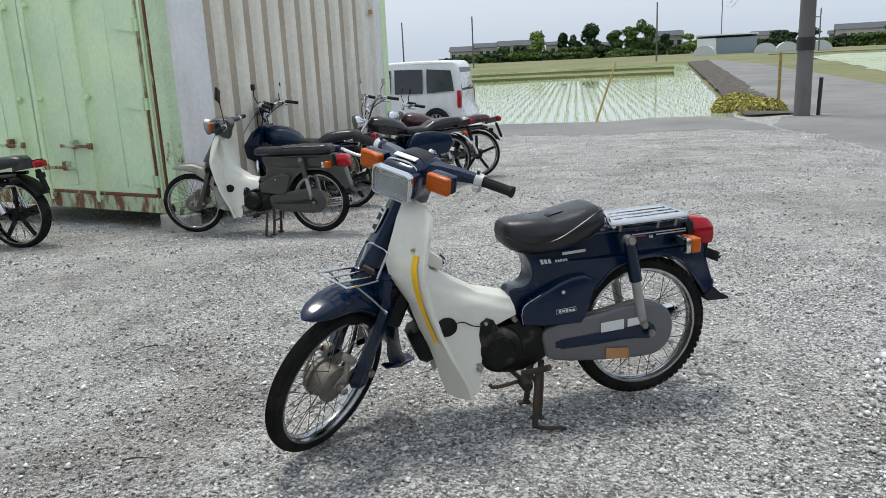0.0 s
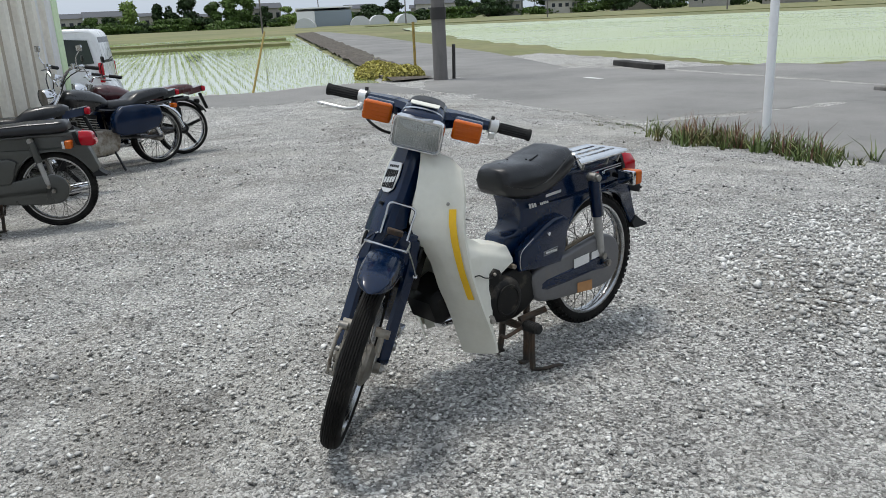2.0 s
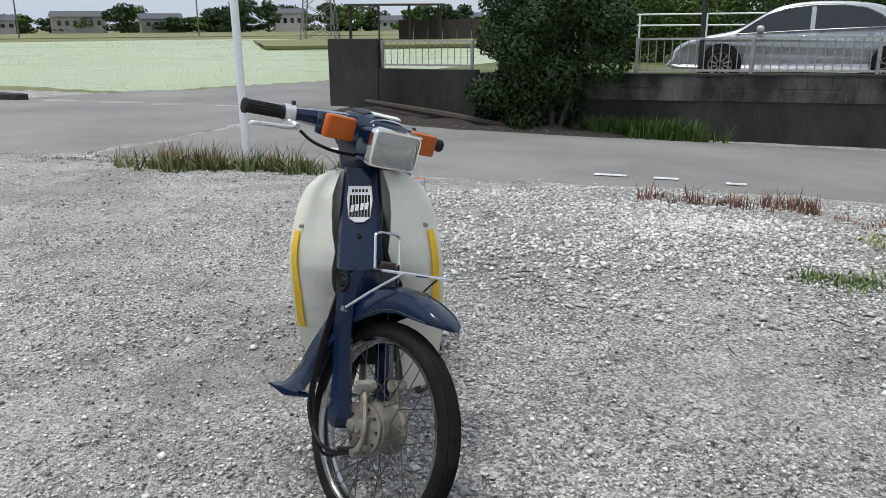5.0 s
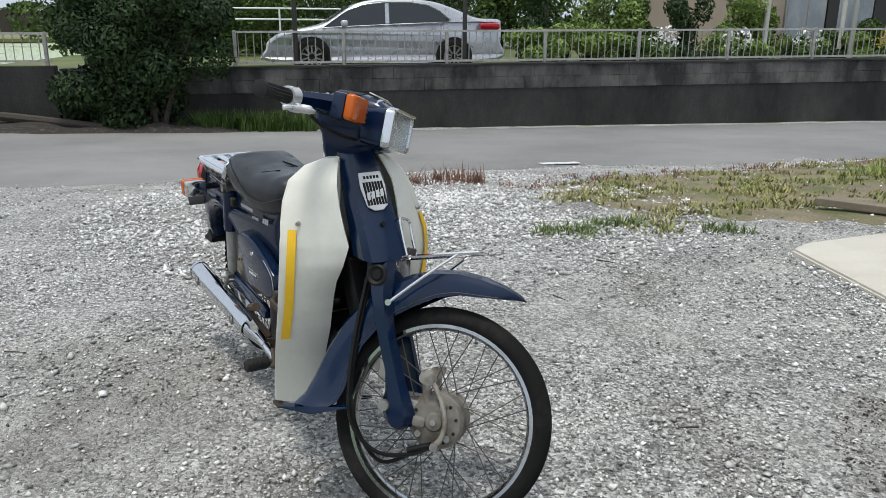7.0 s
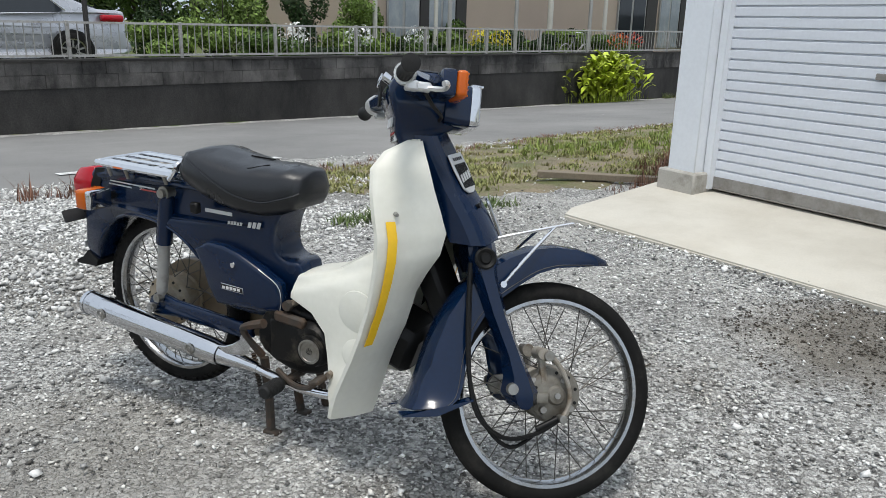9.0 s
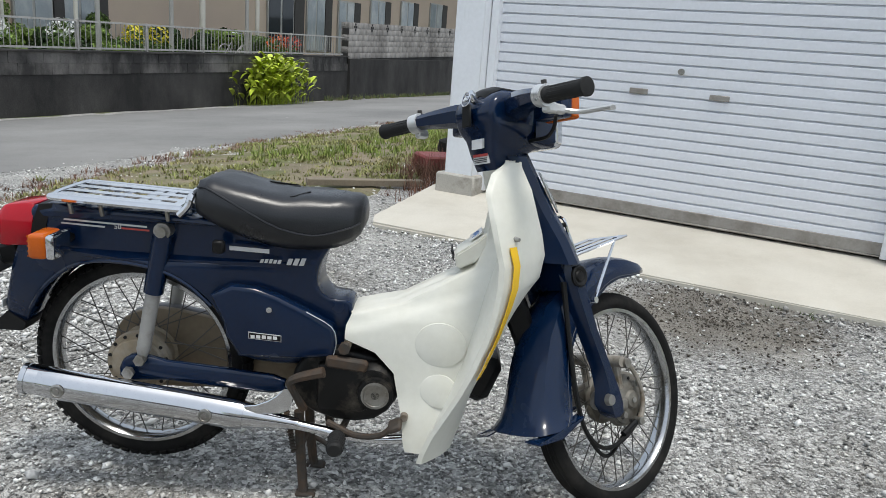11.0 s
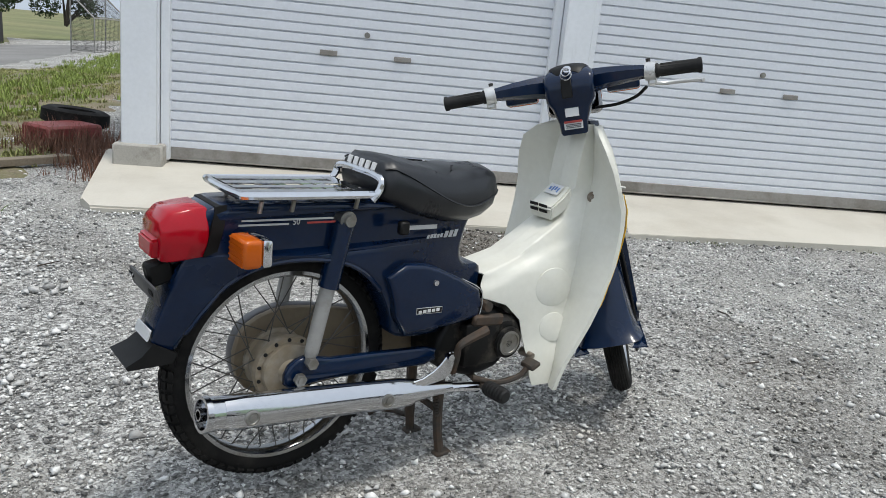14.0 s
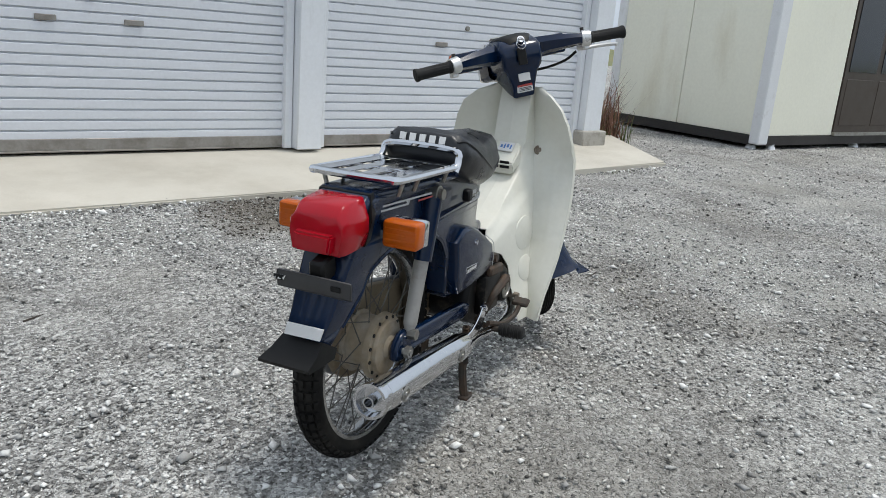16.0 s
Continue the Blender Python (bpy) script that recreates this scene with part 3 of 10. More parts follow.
def railing(u0, u1, z0, z1, parent):
    turn = Matrix.Rotation(-math.atan2(WD.x, WD.y), 3, "Z")
    for z in (z1 - 0.03, z0 + 0.05):
        bm = bmesh.new()
        secs = []
        for u in (u0, u1):
            secs.append([at_wall(-0.15 + ds, u, z + rise(u) + dz) for ds, dz in ((-0.025, -0.018), (-0.02, 0.02), (0.02, 0.02), (0.025, -0.018))])
        loft(bm, secs)
        part("rail", bm, RAIL, parent, "weathered alloy rail", smooth=False)
    bar = bmesh.new()
    cyl(bar, (0, 0, z0 + 0.05), (0, 0, z1 - 0.04), 0.0095, seg=6)
    first = None
    k = u0 + 0.06
    while k < u1 - 0.05:
        if first is None:
            first = ob = part("baluster", bar, RAIL, parent)
        else:
            ob = new("baluster", first.data)
            ob.parent = parent
        ob.location = at_wall(-0.15, k, rise(k))
        k += 0.14
    k = u0
    while k <= u1 + 0.01:
        b = bmesh.new()
        box(b, at_wall(-0.15, k, (z0 + z1) / 2 - 0.01 + rise(k)), (0.06, 0.06, z1 - z0 + 0.02), turn, 0.006)
        part("rail_post", b, RAIL, parent)
        k += 1.98


rail = thing("railing", "grey alloy railing with thin upright bars on the roadside wall", "railing")
railing(1.0, 3.05, 0.4, 0.95, rail)
railing(6.2, 29.1, 0.235, 0.87, rail)

# verge between the lane and the garage
VERGE = pbr("verge_soil", (0.2, 0.165, 0.11), 0.95, var=0.45, scale=2.5, fine=45, bump=0.7, dist=0.02, other=(0.12, 0.13, 0.045), other_amt=0.46, other_scale=1.6, other_sharp=0.08)
bm = bmesh.new()
sheet(bm, [xy(at_wall(s, u)) for s, u in ((8.5, 9.0), (10.1, 9.2), (10.9, 10.4), (10.9, 24), (7.3, 24), (7.25, 14))], 0.012, 0.3)
for v in bm.verts:
    v.co.z += 0.02 * noise.noise((v.co.x * 2, v.co.y * 2, 1)) - (0.04 if v.is_boundary else 0)
tagged(mesh_object("verge", bm, VERGE), "brown soil verge with patchy grass beside the lane", "verge", kind="structure")

# vehicle materials
NAVY = pbr("navy_paint", (0.002, 0.0112, 0.038), 0.21, 0.0, spec=0.26, var=0.15, scale=5, fine=90, bump=0.02, dist=0.001, coat=0.32,
           other=(0.004, 0.015, 0.042), other_amt=0.26, other_scale=6)
GREYBIKE = pbr("grey_green_paint", (0.05, 0.052, 0.047), 0.35, 0.2, var=0.1, coat=0.4)
BLACK_PAINT = pbr("black_paint", (0.005, 0.005, 0.006), 0.28, var=0.1, bump=0.02, coat=0.5)
MAROON = pbr("maroon_paint", (0.06, 0.012, 0.014), 0.28, var=0.1, bump=0.02, coat=0.5)
CREAM = pbr("cream_plastic", (0.74, 0.735, 0.66), 0.42, var=0.04, scale=4, fine=60, bump=0.03, dist=0.002, other=(0.66, 0.645, 0.55), other_amt=0.36,
            other_scale=4.5, other_sharp=0.2)
VINYL_SEAT = pbr("black_vinyl", (0.004, 0.005, 0.0075), 0.34, spec=0.58, var=0.25, scale=8, fine=320, bump=0.3, dist=0.0012, other=(0.011, 0.012, 0.015),
                 other_amt=0.42, other_scale=5, other_sharp=0.2)
RUBBER = pbr("tyre_rubber", (0.0075, 0.0073, 0.007), 0.82, spec=0.2, var=0.2, fine=150, bump=0.2, dist=0.001, other=(0.028, 0.026, 0.023), other_amt=0.4, other_scale=9)
GRIP = pbr("grip_rubber", (0.006, 0.006, 0.006), 0.75, var=0.15)
CHROME = pbr("chrome", (0.66, 0.67, 0.69), 0.1, 1.0, var=0.05, bump=0.02, dist=0.001, other=(0.5, 0.45, 0.38), other_amt=0.26, other_scale=11, rough_var=0.05)
BRIGHT_CHROME = pbr("clean_chrome", (0.6, 0.61, 0.63), 0.07, 1.0, var=0.04, bump=0.0, other=(0.5, 0.47, 0.42), other_amt=0.24, other_scale=8)
ALLOY = pbr("dull_alloy", (0.36, 0.355, 0.335), 0.42, 0.85, var=0.15, fine=90, bump=0.1, dist=0.001, other=(0.2, 0.18, 0.15), other_amt=0.42, other_scale=14)
DAMPER = pbr("grey_damper_paint", (0.36, 0.355, 0.34), 0.5, 0.2, var=0.1, other=(0.22, 0.2, 0.17), other_amt=0.36, other_scale=14)
DIRTY_ALLOY = pbr("oxidised_alloy", (0.36, 0.34, 0.30), 0.58, 0.4, var=0.2, bump=0.15, dist=0.001, other=(0.16, 0.12, 0.08), other_amt=0.46, other_scale=16)
SILVER_CASE = pbr("grey_chain_case_paint", (0.14, 0.14, 0.145), 0.45, 0.25, var=0.1, other=(0.19, 0.15, 0.11), other_amt=0.3, other_scale=7)
INNER_CASE = pbr("inner_chain_case", (0.19, 0.15, 0.1), 0.6, 0.3, var=0.15, other=(0.2, 0.15, 0.1), other_amt=0.4, other_scale=9)
ENGINE_BLACK = pbr("engine_black", (0.0065, 0.0065, 0.0065), 0.5, 0.2, spec=0.3, var=0.25, bump=0.15, dist=0.001, other=(0.11, 0.095, 0.075), other_amt=0.36, other_scale=13)
RUSTY = pbr("rusty_steel", (0.06, 0.052, 0.044), 0.75, 0.3, var=0.25, bump=0.25, dist=0.001, other=(0.1, 0.06, 0.036), other_amt=0.46, other_scale=18)
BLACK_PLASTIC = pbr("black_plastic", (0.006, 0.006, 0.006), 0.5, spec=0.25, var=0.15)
CLAMP = pbr("bare_cast_clamp", (0.66, 0.66, 0.65), 0.34, 0.6, var=0.1, bump=0.05, dist=0.001)
BRACKET = pbr("grey_bracket_paint", (0.045, 0.045, 0.047), 0.5, var=0.15)
HUB_GREY = pbr("dusty_grey_hub", (0.2, 0.19, 0.165), 0.6, 0.35, var=0.2, bump=0.15, dist=0.001, other=(0.1, 0.085, 0.065), other_amt=0.45, other_scale=16)
DRUM = pbr("dusty_brown_drum", (0.3, 0.245, 0.17), 0.65, 0.25, var=0.2, bump=0.15, dist=0.001, other=(0.36, 0.33, 0.28), other_amt=0.45, other_scale=12)
RIM_CHROME = pbr("weathered_rim_chrome", (0.42, 0.43, 0.44), 0.17, 1.0, var=0.1, bump=0.03, dist=0.001, other=(0.3, 0.27, 0.23), other_amt=0.36, other_scale=14)
SPOKE = pbr("dull_spoke_steel", (0.1, 0.095, 0.085), 0.5, 0.6, var=0.25)
REFLECTOR = pbr("lamp_reflector", (0.42, 0.43, 0.445), 0.09, 1.0, var=0.05, bump=0.02, dist=0.001)
YELLOW_TAPE = pbr("yellow_tape", (0.88, 0.53, 0.015), 0.42, var=0.06, bump=0.03)
DECAL_WHITE = pbr("white_decal", (0.7, 0.7, 0.69), 0.5, var=0.05, bump=0)
DECAL_SILVER = pbr("silver_decal", (0.55, 0.56, 0.57), 0.35, 0.5, var=0.05, bump=0)
DECAL_RED = pbr("red_decal", (0.4, 0.05, 0.04), 0.5, bump=0)
DECAL_BLUE = pbr("blue_print", (0.1, 0.22, 0.5), 0.5, bump=0)
DECAL_ORANGE = pbr("faded_orange_sticker", (0.42, 0.21, 0.08), 0.6, var=0.15)


def lens_material(name, col, rough):
    m = pbr(name, col, rough, var=0.06, scale=20, fine=200, bump=0.25, dist=0.001, coat=0.25, spec=0.25)
    p = m.node_tree.nodes["Principled BSDF"]
    p.inputs["Subsurface Weight"].default_value = 0.1
    p.inputs["Subsurface Radius"].default_value = (0.02, 0.01, 0.005)
    return m


ORANGE_LENS = lens_material("orange_lens", (0.5, 0.1, 0.006), 0.18)
RED_LENS = lens_material("red_lens", (0.36, 0.003, 0.012), 0.1)


def clear_lens(name, clear, share):
    """Thin clear plastic: mostly see-through, with a share of mirror gloss."""
    m = bpy.data.materials.new(name)
    m.use_nodes = True
    nt = m.node_tree
    nt.nodes.clear()
    out = nt.nodes.new("ShaderNodeOutputMaterial")
    mix = nt.nodes.new("ShaderNodeMixShader")
    mix.inputs[0].default_value = share
    tr = nt.nodes.new("ShaderNodeBsdfTransparent")
    tr.inputs[0].default_value = (*clear, 1)
    gl = nt.nodes.new("ShaderNodeBsdfGlossy")
    gl.inputs["Roughness"].default_value = 0.06
    nt.links.new(tr.outputs[0], mix.inputs[1])
    nt.links.new(gl.outputs[0], mix.inputs[2])
    nt.links.new(mix.outputs[0], out.inputs[0])
    return m


CLEAR_LENS = clear_lens("fluted_clear_glass", (0.93, 0.95, 0.96), 0.05)


from mathutils.geometry import tessellate_polygon


def inset_ring(pts, d):
    """A closed outline of (x, z) moved inwards by d."""
    n = len(pts)
    area = sum(pts[i][0] * pts[(i + 1) % n][1] - pts[(i + 1) % n][0] * pts[i][1] for i in range(n))
    sgn = 1 if area > 0 else -1
    out = []
    for i in range(n):
        (ax, ay), (bx, by), (cx, cy) = pts[i - 1], pts[i], pts[(i + 1) % n]
        n1 = Vector((-(by - ay), bx - ax)).normalized() * sgn
        n2 = Vector((-(cy - by), cx - bx)).normalized() * sgn
        m = (n1 + n2)
        m = m.normalized() if m.length > 1e-6 else n1
        k = d / max(m.dot(n1), 0.5)
        out.append((bx + m.x * k, by + m.y * k))
    return out


def pillow(bm, outline, y0, y1, r=0.01, steps=3, n=0, width=None):
    """A side outline of (x, z) given thickness from y0 to y1, with rounded edges."""
    if n:
        outline = [(p.x, p.y) for p in spline([(a, b, 0) for a, b in outline], n, True)]
    rings = []
    lev = [(r * (1 - math.sin(k * math.pi / 2 / steps)), y0 + r * (1 - math.cos(k * math.pi / 2 / steps))) for k in range(steps + 1)]
    lev += [(i, y1 - (y - y0)) for i, y in reversed(lev)]
    for ins, y in lev:
        ring = inset_ring(outline, ins)
        rings.append([bm.verts.new((x, y * (width(x, z) if width else 1), z)) for x, z in ring])
    ring_faces(bm, rings, cap=False)
    tris = tessellate_polygon([[Vector((x, z, 0)) for x, z in inset_ring(outline, lev[0][0])]])
    for ring in (rings[0], rings[-1]):
        for i, j, k in tris:
            try:
                bm.faces.new((ring[i], ring[j], ring[k]))
            except ValueError:
                pass


def solidify(bm, t):
    bmesh.ops.recalc_face_normals(bm, faces=bm.faces)
    bmesh.ops.solidify(bm, geom=bm.faces[:], thickness=t)


def flute(m, axis, pitch, strength):
    """Upright ribs across a lamp's reflector."""
    nt = m.node_tree
    p = nt.nodes["Principled BSDF"]
    pos = nt.nodes.new("ShaderNodeTexCoord").outputs["Object"]
    dot = nt.nodes.new("ShaderNodeVectorMath")
    dot.operation = "DOT_PRODUCT"
    dot.inputs[1].default_value = [c * 6.283 / pitch for c in axis]
    nt.links.new(pos, dot.inputs[0])
    wave = nt.nodes.new("ShaderNodeMath")
    wave.operation = "SINE"
    nt.links.new(dot.outputs["Value"], wave.inputs[0])
    b = nt.nodes.new("ShaderNodeBump")
    b.inputs["Strength"].default_value = strength
    b.inputs["Distance"].default_value = 0.002
    nt.links.new(wave.outputs[0], b.inputs["Height"])
    nt.links.new(b.outputs[0], p.inputs["Normal"])


flute(REFLECTOR, (-0.7071, 0.7071, 0), 0.0048, 0.24)

# ---- garage ----
GD = Vector((0.875, -0.484, 0)).normalized()
GN = Vector((-0.484, -0.875, 0)).normalized()     # out of the shutters, towards the yard
G0 = Vector((0.788, 3.919, 0))
GROT = Matrix.Rotation(math.atan2(GD.y, GD.x), 3, "Z")


def at_garage(a, out, z):
    return G0 + GD * a + GN * out + Vector((0, 0, z))


bm = bmesh.new()
SLAB_Z = 0.12
edge = [at_garage(-0.3, -0.3, 0), at_garage(6.7, -0.3, 0), at_garage(6.15, 0.86, 0), at_garage(5.0, 0.93, 0), at_garage(0.0, 1.13, 0), at_garage(-0.1, 0.97, 0)]
slab_poly(bm, [(p.x, p.y, -0.15) for p in edge], (0, 0, 0.2))
for v in bm.verts:
    if v.co.z > 0:
        v.co.z = SLAB_Z - 0.085 * max((v.co - G0).dot(GN), 0)
bmesh.ops.bevel(bm, geom=[e for e in bm.edges if e.calc_length() > 0.3], offset=0.012, segments=2, affect="EDGES")
tagged(mesh_object("forecourt", bm, CONCRETE, smooth=False), "pale stained concrete apron before the shutters", "pavement", kind="structure")

garage = thing("garage", "white steel garage with two grey roller shutters", "garage", kind="structure")
HT = 3.4
for i, a in enumerate((0.015, 2.935, 5.95)):
    w = 0.2 if i == 1 else 0.23
    bm = bmesh.new()
    z0 = SLAB_Z if i == 1 else SLAB_Z + 0.1
    box(bm, at_garage(a, 0.0, (HT + z0) / 2), (w, 0.2, HT - z0), GROT, 0.006)
    part("pillar", bm, GALV, garage, "white painted steel pillar")
    if i != 1:
        bm = bmesh.new()
        box(bm, at_garage(a, 0.01, SLAB_Z + 0.03), (w + 0.09, 0.28, 0.16), GROT, 0.012)
        part("plinth", bm, PLINTH, garage, "rough concrete pillar foot")
    for s in (-1, 1):
        if (i == 0 and s < 0) or (i == 2 and s > 0):
            continue
        bm = bmesh.new()
        box(bm, at_garage(a + s * (w / 2 + 0.035), -0.03, (HT + SLAB_Z) / 2), (0.06, 0.09, HT - SLAB_Z), GROT, 0.004)
        part("guide_rail", bm, GALV, garage)
# slats: one profile, repeated upward as separate pieces
PITCH = 0.066
prof = [(0.0, -0.004), (0.001, 0.014), (0.003, 0.0165), (0.028, 0.0175), (0.053, 0.0165), (0.055, 0.014), (0.056, -0.004), (0.066, -0.004)]
for bay, (a0, a1) in enumerate(((0.18, 2.79), (3.08, 5.77))):
    sh = thing("roller_shutter", "closed grey steel roller shutter with ribbed slats", "shutter", "garage shutters")
    mid, ln = (a0 + a1) / 2, a1 - a0
    bm = bmesh.new()
    L0 = [bm.verts.new((-ln / 2, -y, z)) for z, y in prof]
    L1 = [bm.verts.new((ln / 2, -y, z)) for z, y in prof]
    ring_faces(bm, [L0, L1], False, False)
    first = None
    z = SLAB_Z + 0.075
    while z < HT - 0.1:
        if first is None:
            first = part("slat", bm, SHUTTER, sh)
            ob = first
        else:
            ob = new("slat", first.data)
            ob.parent = sh
        c = at_garage(mid, -0.05, z)
        ob.matrix_basis = Matrix.Translation(c) @ GROT.to_4x4()
        z += PITCH
    bm = bmesh.new()
    box(bm, at_garage(mid, -0.043, SLAB_Z + 0.05), (ln, 0.034, 0.074), GROT, 0.004)
    box(bm, at_garage(mid, -0.045, SLAB_Z + 0.008), (ln, 0.045, 0.012), GROT, 0.003)
    part("bottom_rail", bm, SHUTTER_BASE, sh, "dull grey bottom rail")
    for k in (-0.255, 0.255):
        bm = bmesh.new()
        box(bm, at_garage(mid + k, -0.026, 0.935), (0.12, 0.012, 0.035), GROT, 0.004)
        part("pull_handle", bm, SHUTTER_BASE, sh)
    bm = bmesh.new()
    cyl(bm, at_garage(mid, -0.034, 1.075), at_garage(mid, -0.018, 1.075), 0.02, seg=12)
    part("lock", bm, ALLOY, sh)
    # added dark sheet in place of the unlit space behind the slats
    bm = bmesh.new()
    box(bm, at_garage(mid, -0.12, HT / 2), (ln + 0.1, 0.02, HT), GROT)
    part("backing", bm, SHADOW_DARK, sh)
bm = bmesh.new()
box(bm, at_garage(2.93, -0.05, HT + 0.2), (6.3, 0.5, 0.4), GROT)
box(bm, at_garage(-0.09, -2.6, HT / 2), (0.08, 5.0, HT), GROT)
box(bm, at_garage(6.03, -2.6, HT / 2), (0.08, 5.0, HT), GROT)
box(bm, at_garage(2.93, -5.1, HT / 2), (6.2, 0.08, HT), GROT)
box(bm, at_garage(2.93, -2.6, HT + 0.25), (6.4, 5.4, 0.1), GROT)
part("outer_wall", bm, GALV, garage)
bm = bmesh.new()
box(bm, at_garage(5.97, 0.104, 1.55), (0.12, 0.006, 0.14), GROT)
sg = part("notice", bm, DECAL_WHITE, garage, "small red and white notice")
bm = bmesh.new()
box(bm, at_garage(5.97, 0.109, 1.57), (0.11, 0.004, 0.06), GROT)
part("notice_band", bm, DECAL_RED, sg)
# ---- cream site hut ----
hut = thing("site_hut", "cream panel site hut raised on steel feet", "hut")
hc, hd = Vector((8.2, -0.46, 0)), Vector((0.527, 0.85, 0)).normalized()
hn = Vector((0.85, -0.527, 0)).normalized()
hrot = Matrix.Rotation(math.atan2(hd.y, hd.x), 3, "Z")
HW, HL = 2.38, 5.4


def at_hut(d, n, z):
    """d along the short end, n along the front with the door."""
    return hc + hd * d + hn * n + Vector((0, 0, z))


def hut_box(name, d0, d1, n0, n1, z0, z1, material, parent, label="", bevel=0.0):
    bm = bmesh.new()
    box(bm, at_hut((d0 + d1) / 2, (n0 + n1) / 2, (z0 + z1) / 2), (d1 - d0, n1 - n0, z1 - z0), hrot, bevel)
    return part(name, bm, material, parent, label, smooth=False)


hut_box("wall_shell", 0.03, HW, 0.03, HL, 0.15, 2.75, SHADOW_DARK, hut)
for k in range(2):
    hut_box("wall_panel", 0.1 + k * 1.11, 1.2 + k * 1.11, 0.0, 0.03, 0.16, 2.72, WHITE_PANEL, hut, "", 0.004)
hut_box("wall_panel", -0.004, 0.03, 0.16, 1.5, 0.16, 2.72, WHITE_PANEL, hut, "", 0.004)
hut_box("wall_panel", -0.004, 0.03, 3.1, HL, 0.16, 2.72, WHITE_PANEL, hut, "", 0.004)
hut_box("wall_panel", -0.004, 0.03, 1.5, 3.1, 2.25, 2.72, WHITE_PANEL, hut, "", 0.004)
for d, n in ((0.0, 0.0), (HW - 0.06, 0.0), (0.0, HL - 0.1)):
    hut_box("corner_post", d - 0.035, d + 0.1, n - 0.035, n + 0.15, 0.06, 2.75, WHITE_PAINT, hut, "white steel corner post", 0.012)
hut_box("base_frame", -0.02, HW + 0.04, -0.025, HL, 0.05, 0.155, DARK_STEEL, hut, "dark steel base frame")
hut_box("roof_edge", -0.08, HW + 0.08, -0.08, HL + 0.08, 2.75, 2.87, WHITE_PAINT, hut)
for d, n in ((0.12, 0.06), (0.02, 0.3), (HW - 0.1, 0.06), (0.06, 2.2), (0.06, 4.6)):
    bm = bmesh.new()
    p = at_hut(d, n, 0)
    cyl(bm, (p.x, p.y, 0.02), (p.x, p.y, 0.06), 0.045, seg=14)
    cyl(bm, (p.x, p.y, -0.02), (p.x, p.y, 0.03), 0.07, 0.055, 14)
    part("foot", bm, GALV, hut, "bright steel levelling foot")
DOOR_BROWN = pbr("brown_alloy_door", (0.06, 0.045, 0.035), 0.4, 0.3, var=0.15)
dr = hut_box("door", -0.012, 0.03, 1.52, 3.08, 0.2, 2.24, DOOR_BROWN, hut, "dark brown glazed sliding door", 0.004)
for k in range(2):
    hut_box("pane", -0.02, 0.0, 1.6 + k * 0.76, 2.24 + k * 0.76, 0.95, 2.16, DARK_GLASS, dr)
    hut_box("kick_panel", -0.018, 0.0, 1.6 + k * 0.76, 2.24 + k * 0.76, 0.28, 0.86, DOOR_BROWN, dr, "", 0.006)
hut_box("door_sill", -0.05, 0.0, 1.5, 3.1, 0.16, 0.2, ALLOY, dr)
# ---- container ----
CD = Vector((-0.68, -0.735, 0)).normalized()      # along the corrugated side
CF = Vector((0.735, -0.68, 0)).normalized()       # along the door face
C0 = Vector((2.06, -4.93, 0))
CZ0, CZ1 = 0.04, 2.66

CL, CW = 3.73, 3.3
cont = thing("shipping_container", "pale green rusting shipping container on concrete blocks", "container")


def at_cont(f, l, z):
    """f along the door face, l along the side, from the near corner."""
    return C0 + CF * f + CD * l + Vector((0, 0, z))


CBOX = Matrix.Rotation(math.atan2(CF.y, CF.x), 3, "Z")
# corrugated side
bm = bmesh.new()
rings = []
l = 0.5
PITCH = 0.27
cyc = [(0.0, 0.0), (0.075, 0.0), (0.125, 0.045), (0.215, 0.045), (0.27, 0.0)]
path = [(0.1, 0.0), (0.5, 0.0)]
while l < CL - 0.3:
    path += [(l + a, b) for a, b in cyc[1:]]
    l += PITCH
path.append((CL - 0.1, 0.0))
for z in (CZ0 + 0.14, CZ1 - 0.08):
    rings.append([bm.verts.new(at_cont(-0.01 + dep, ll, z)) for ll, dep in path])
ring_faces(bm, rings, False, False)
# far slopes and recesses take darker paint in place of the ribs' shade
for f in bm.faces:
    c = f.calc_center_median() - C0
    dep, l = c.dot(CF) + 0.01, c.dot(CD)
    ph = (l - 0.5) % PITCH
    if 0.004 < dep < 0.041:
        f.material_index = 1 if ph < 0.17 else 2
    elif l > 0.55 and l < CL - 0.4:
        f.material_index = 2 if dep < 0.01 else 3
solidify(bm, 0.003)
side = part("corrugated_side", bm, CONT_SIDE, cont, "corrugated cream and grey side streaked with rust, rib shade painted darker", smooth=False)
side.data.materials.append(CONT_RIB_SHADE)
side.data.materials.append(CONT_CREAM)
side.data.materials.append(CONT_RECESS_SHADE)
for l0, mt in ((0.06, CONT_POST), (CL - 0.06, CONT_GREEN)):
    bm = bmesh.new()
    box(bm, at_cont(0.04, l0, (CZ0 + CZ1) / 2), (0.13, 0.13, CZ1 - CZ0), CBOX, 0.008)
    part("corner_post", bm, mt, cont, "rust-eaten corner post" if mt is CONT_POST else "")
bm = bmesh.new()
box(bm, at_cont(CW - 0.04, 0.06, (CZ0 + CZ1) / 2), (0.13, 0.13, CZ1 - CZ0), CBOX, 0.008)
part("corner_post", bm, CONT_RUST, cont)
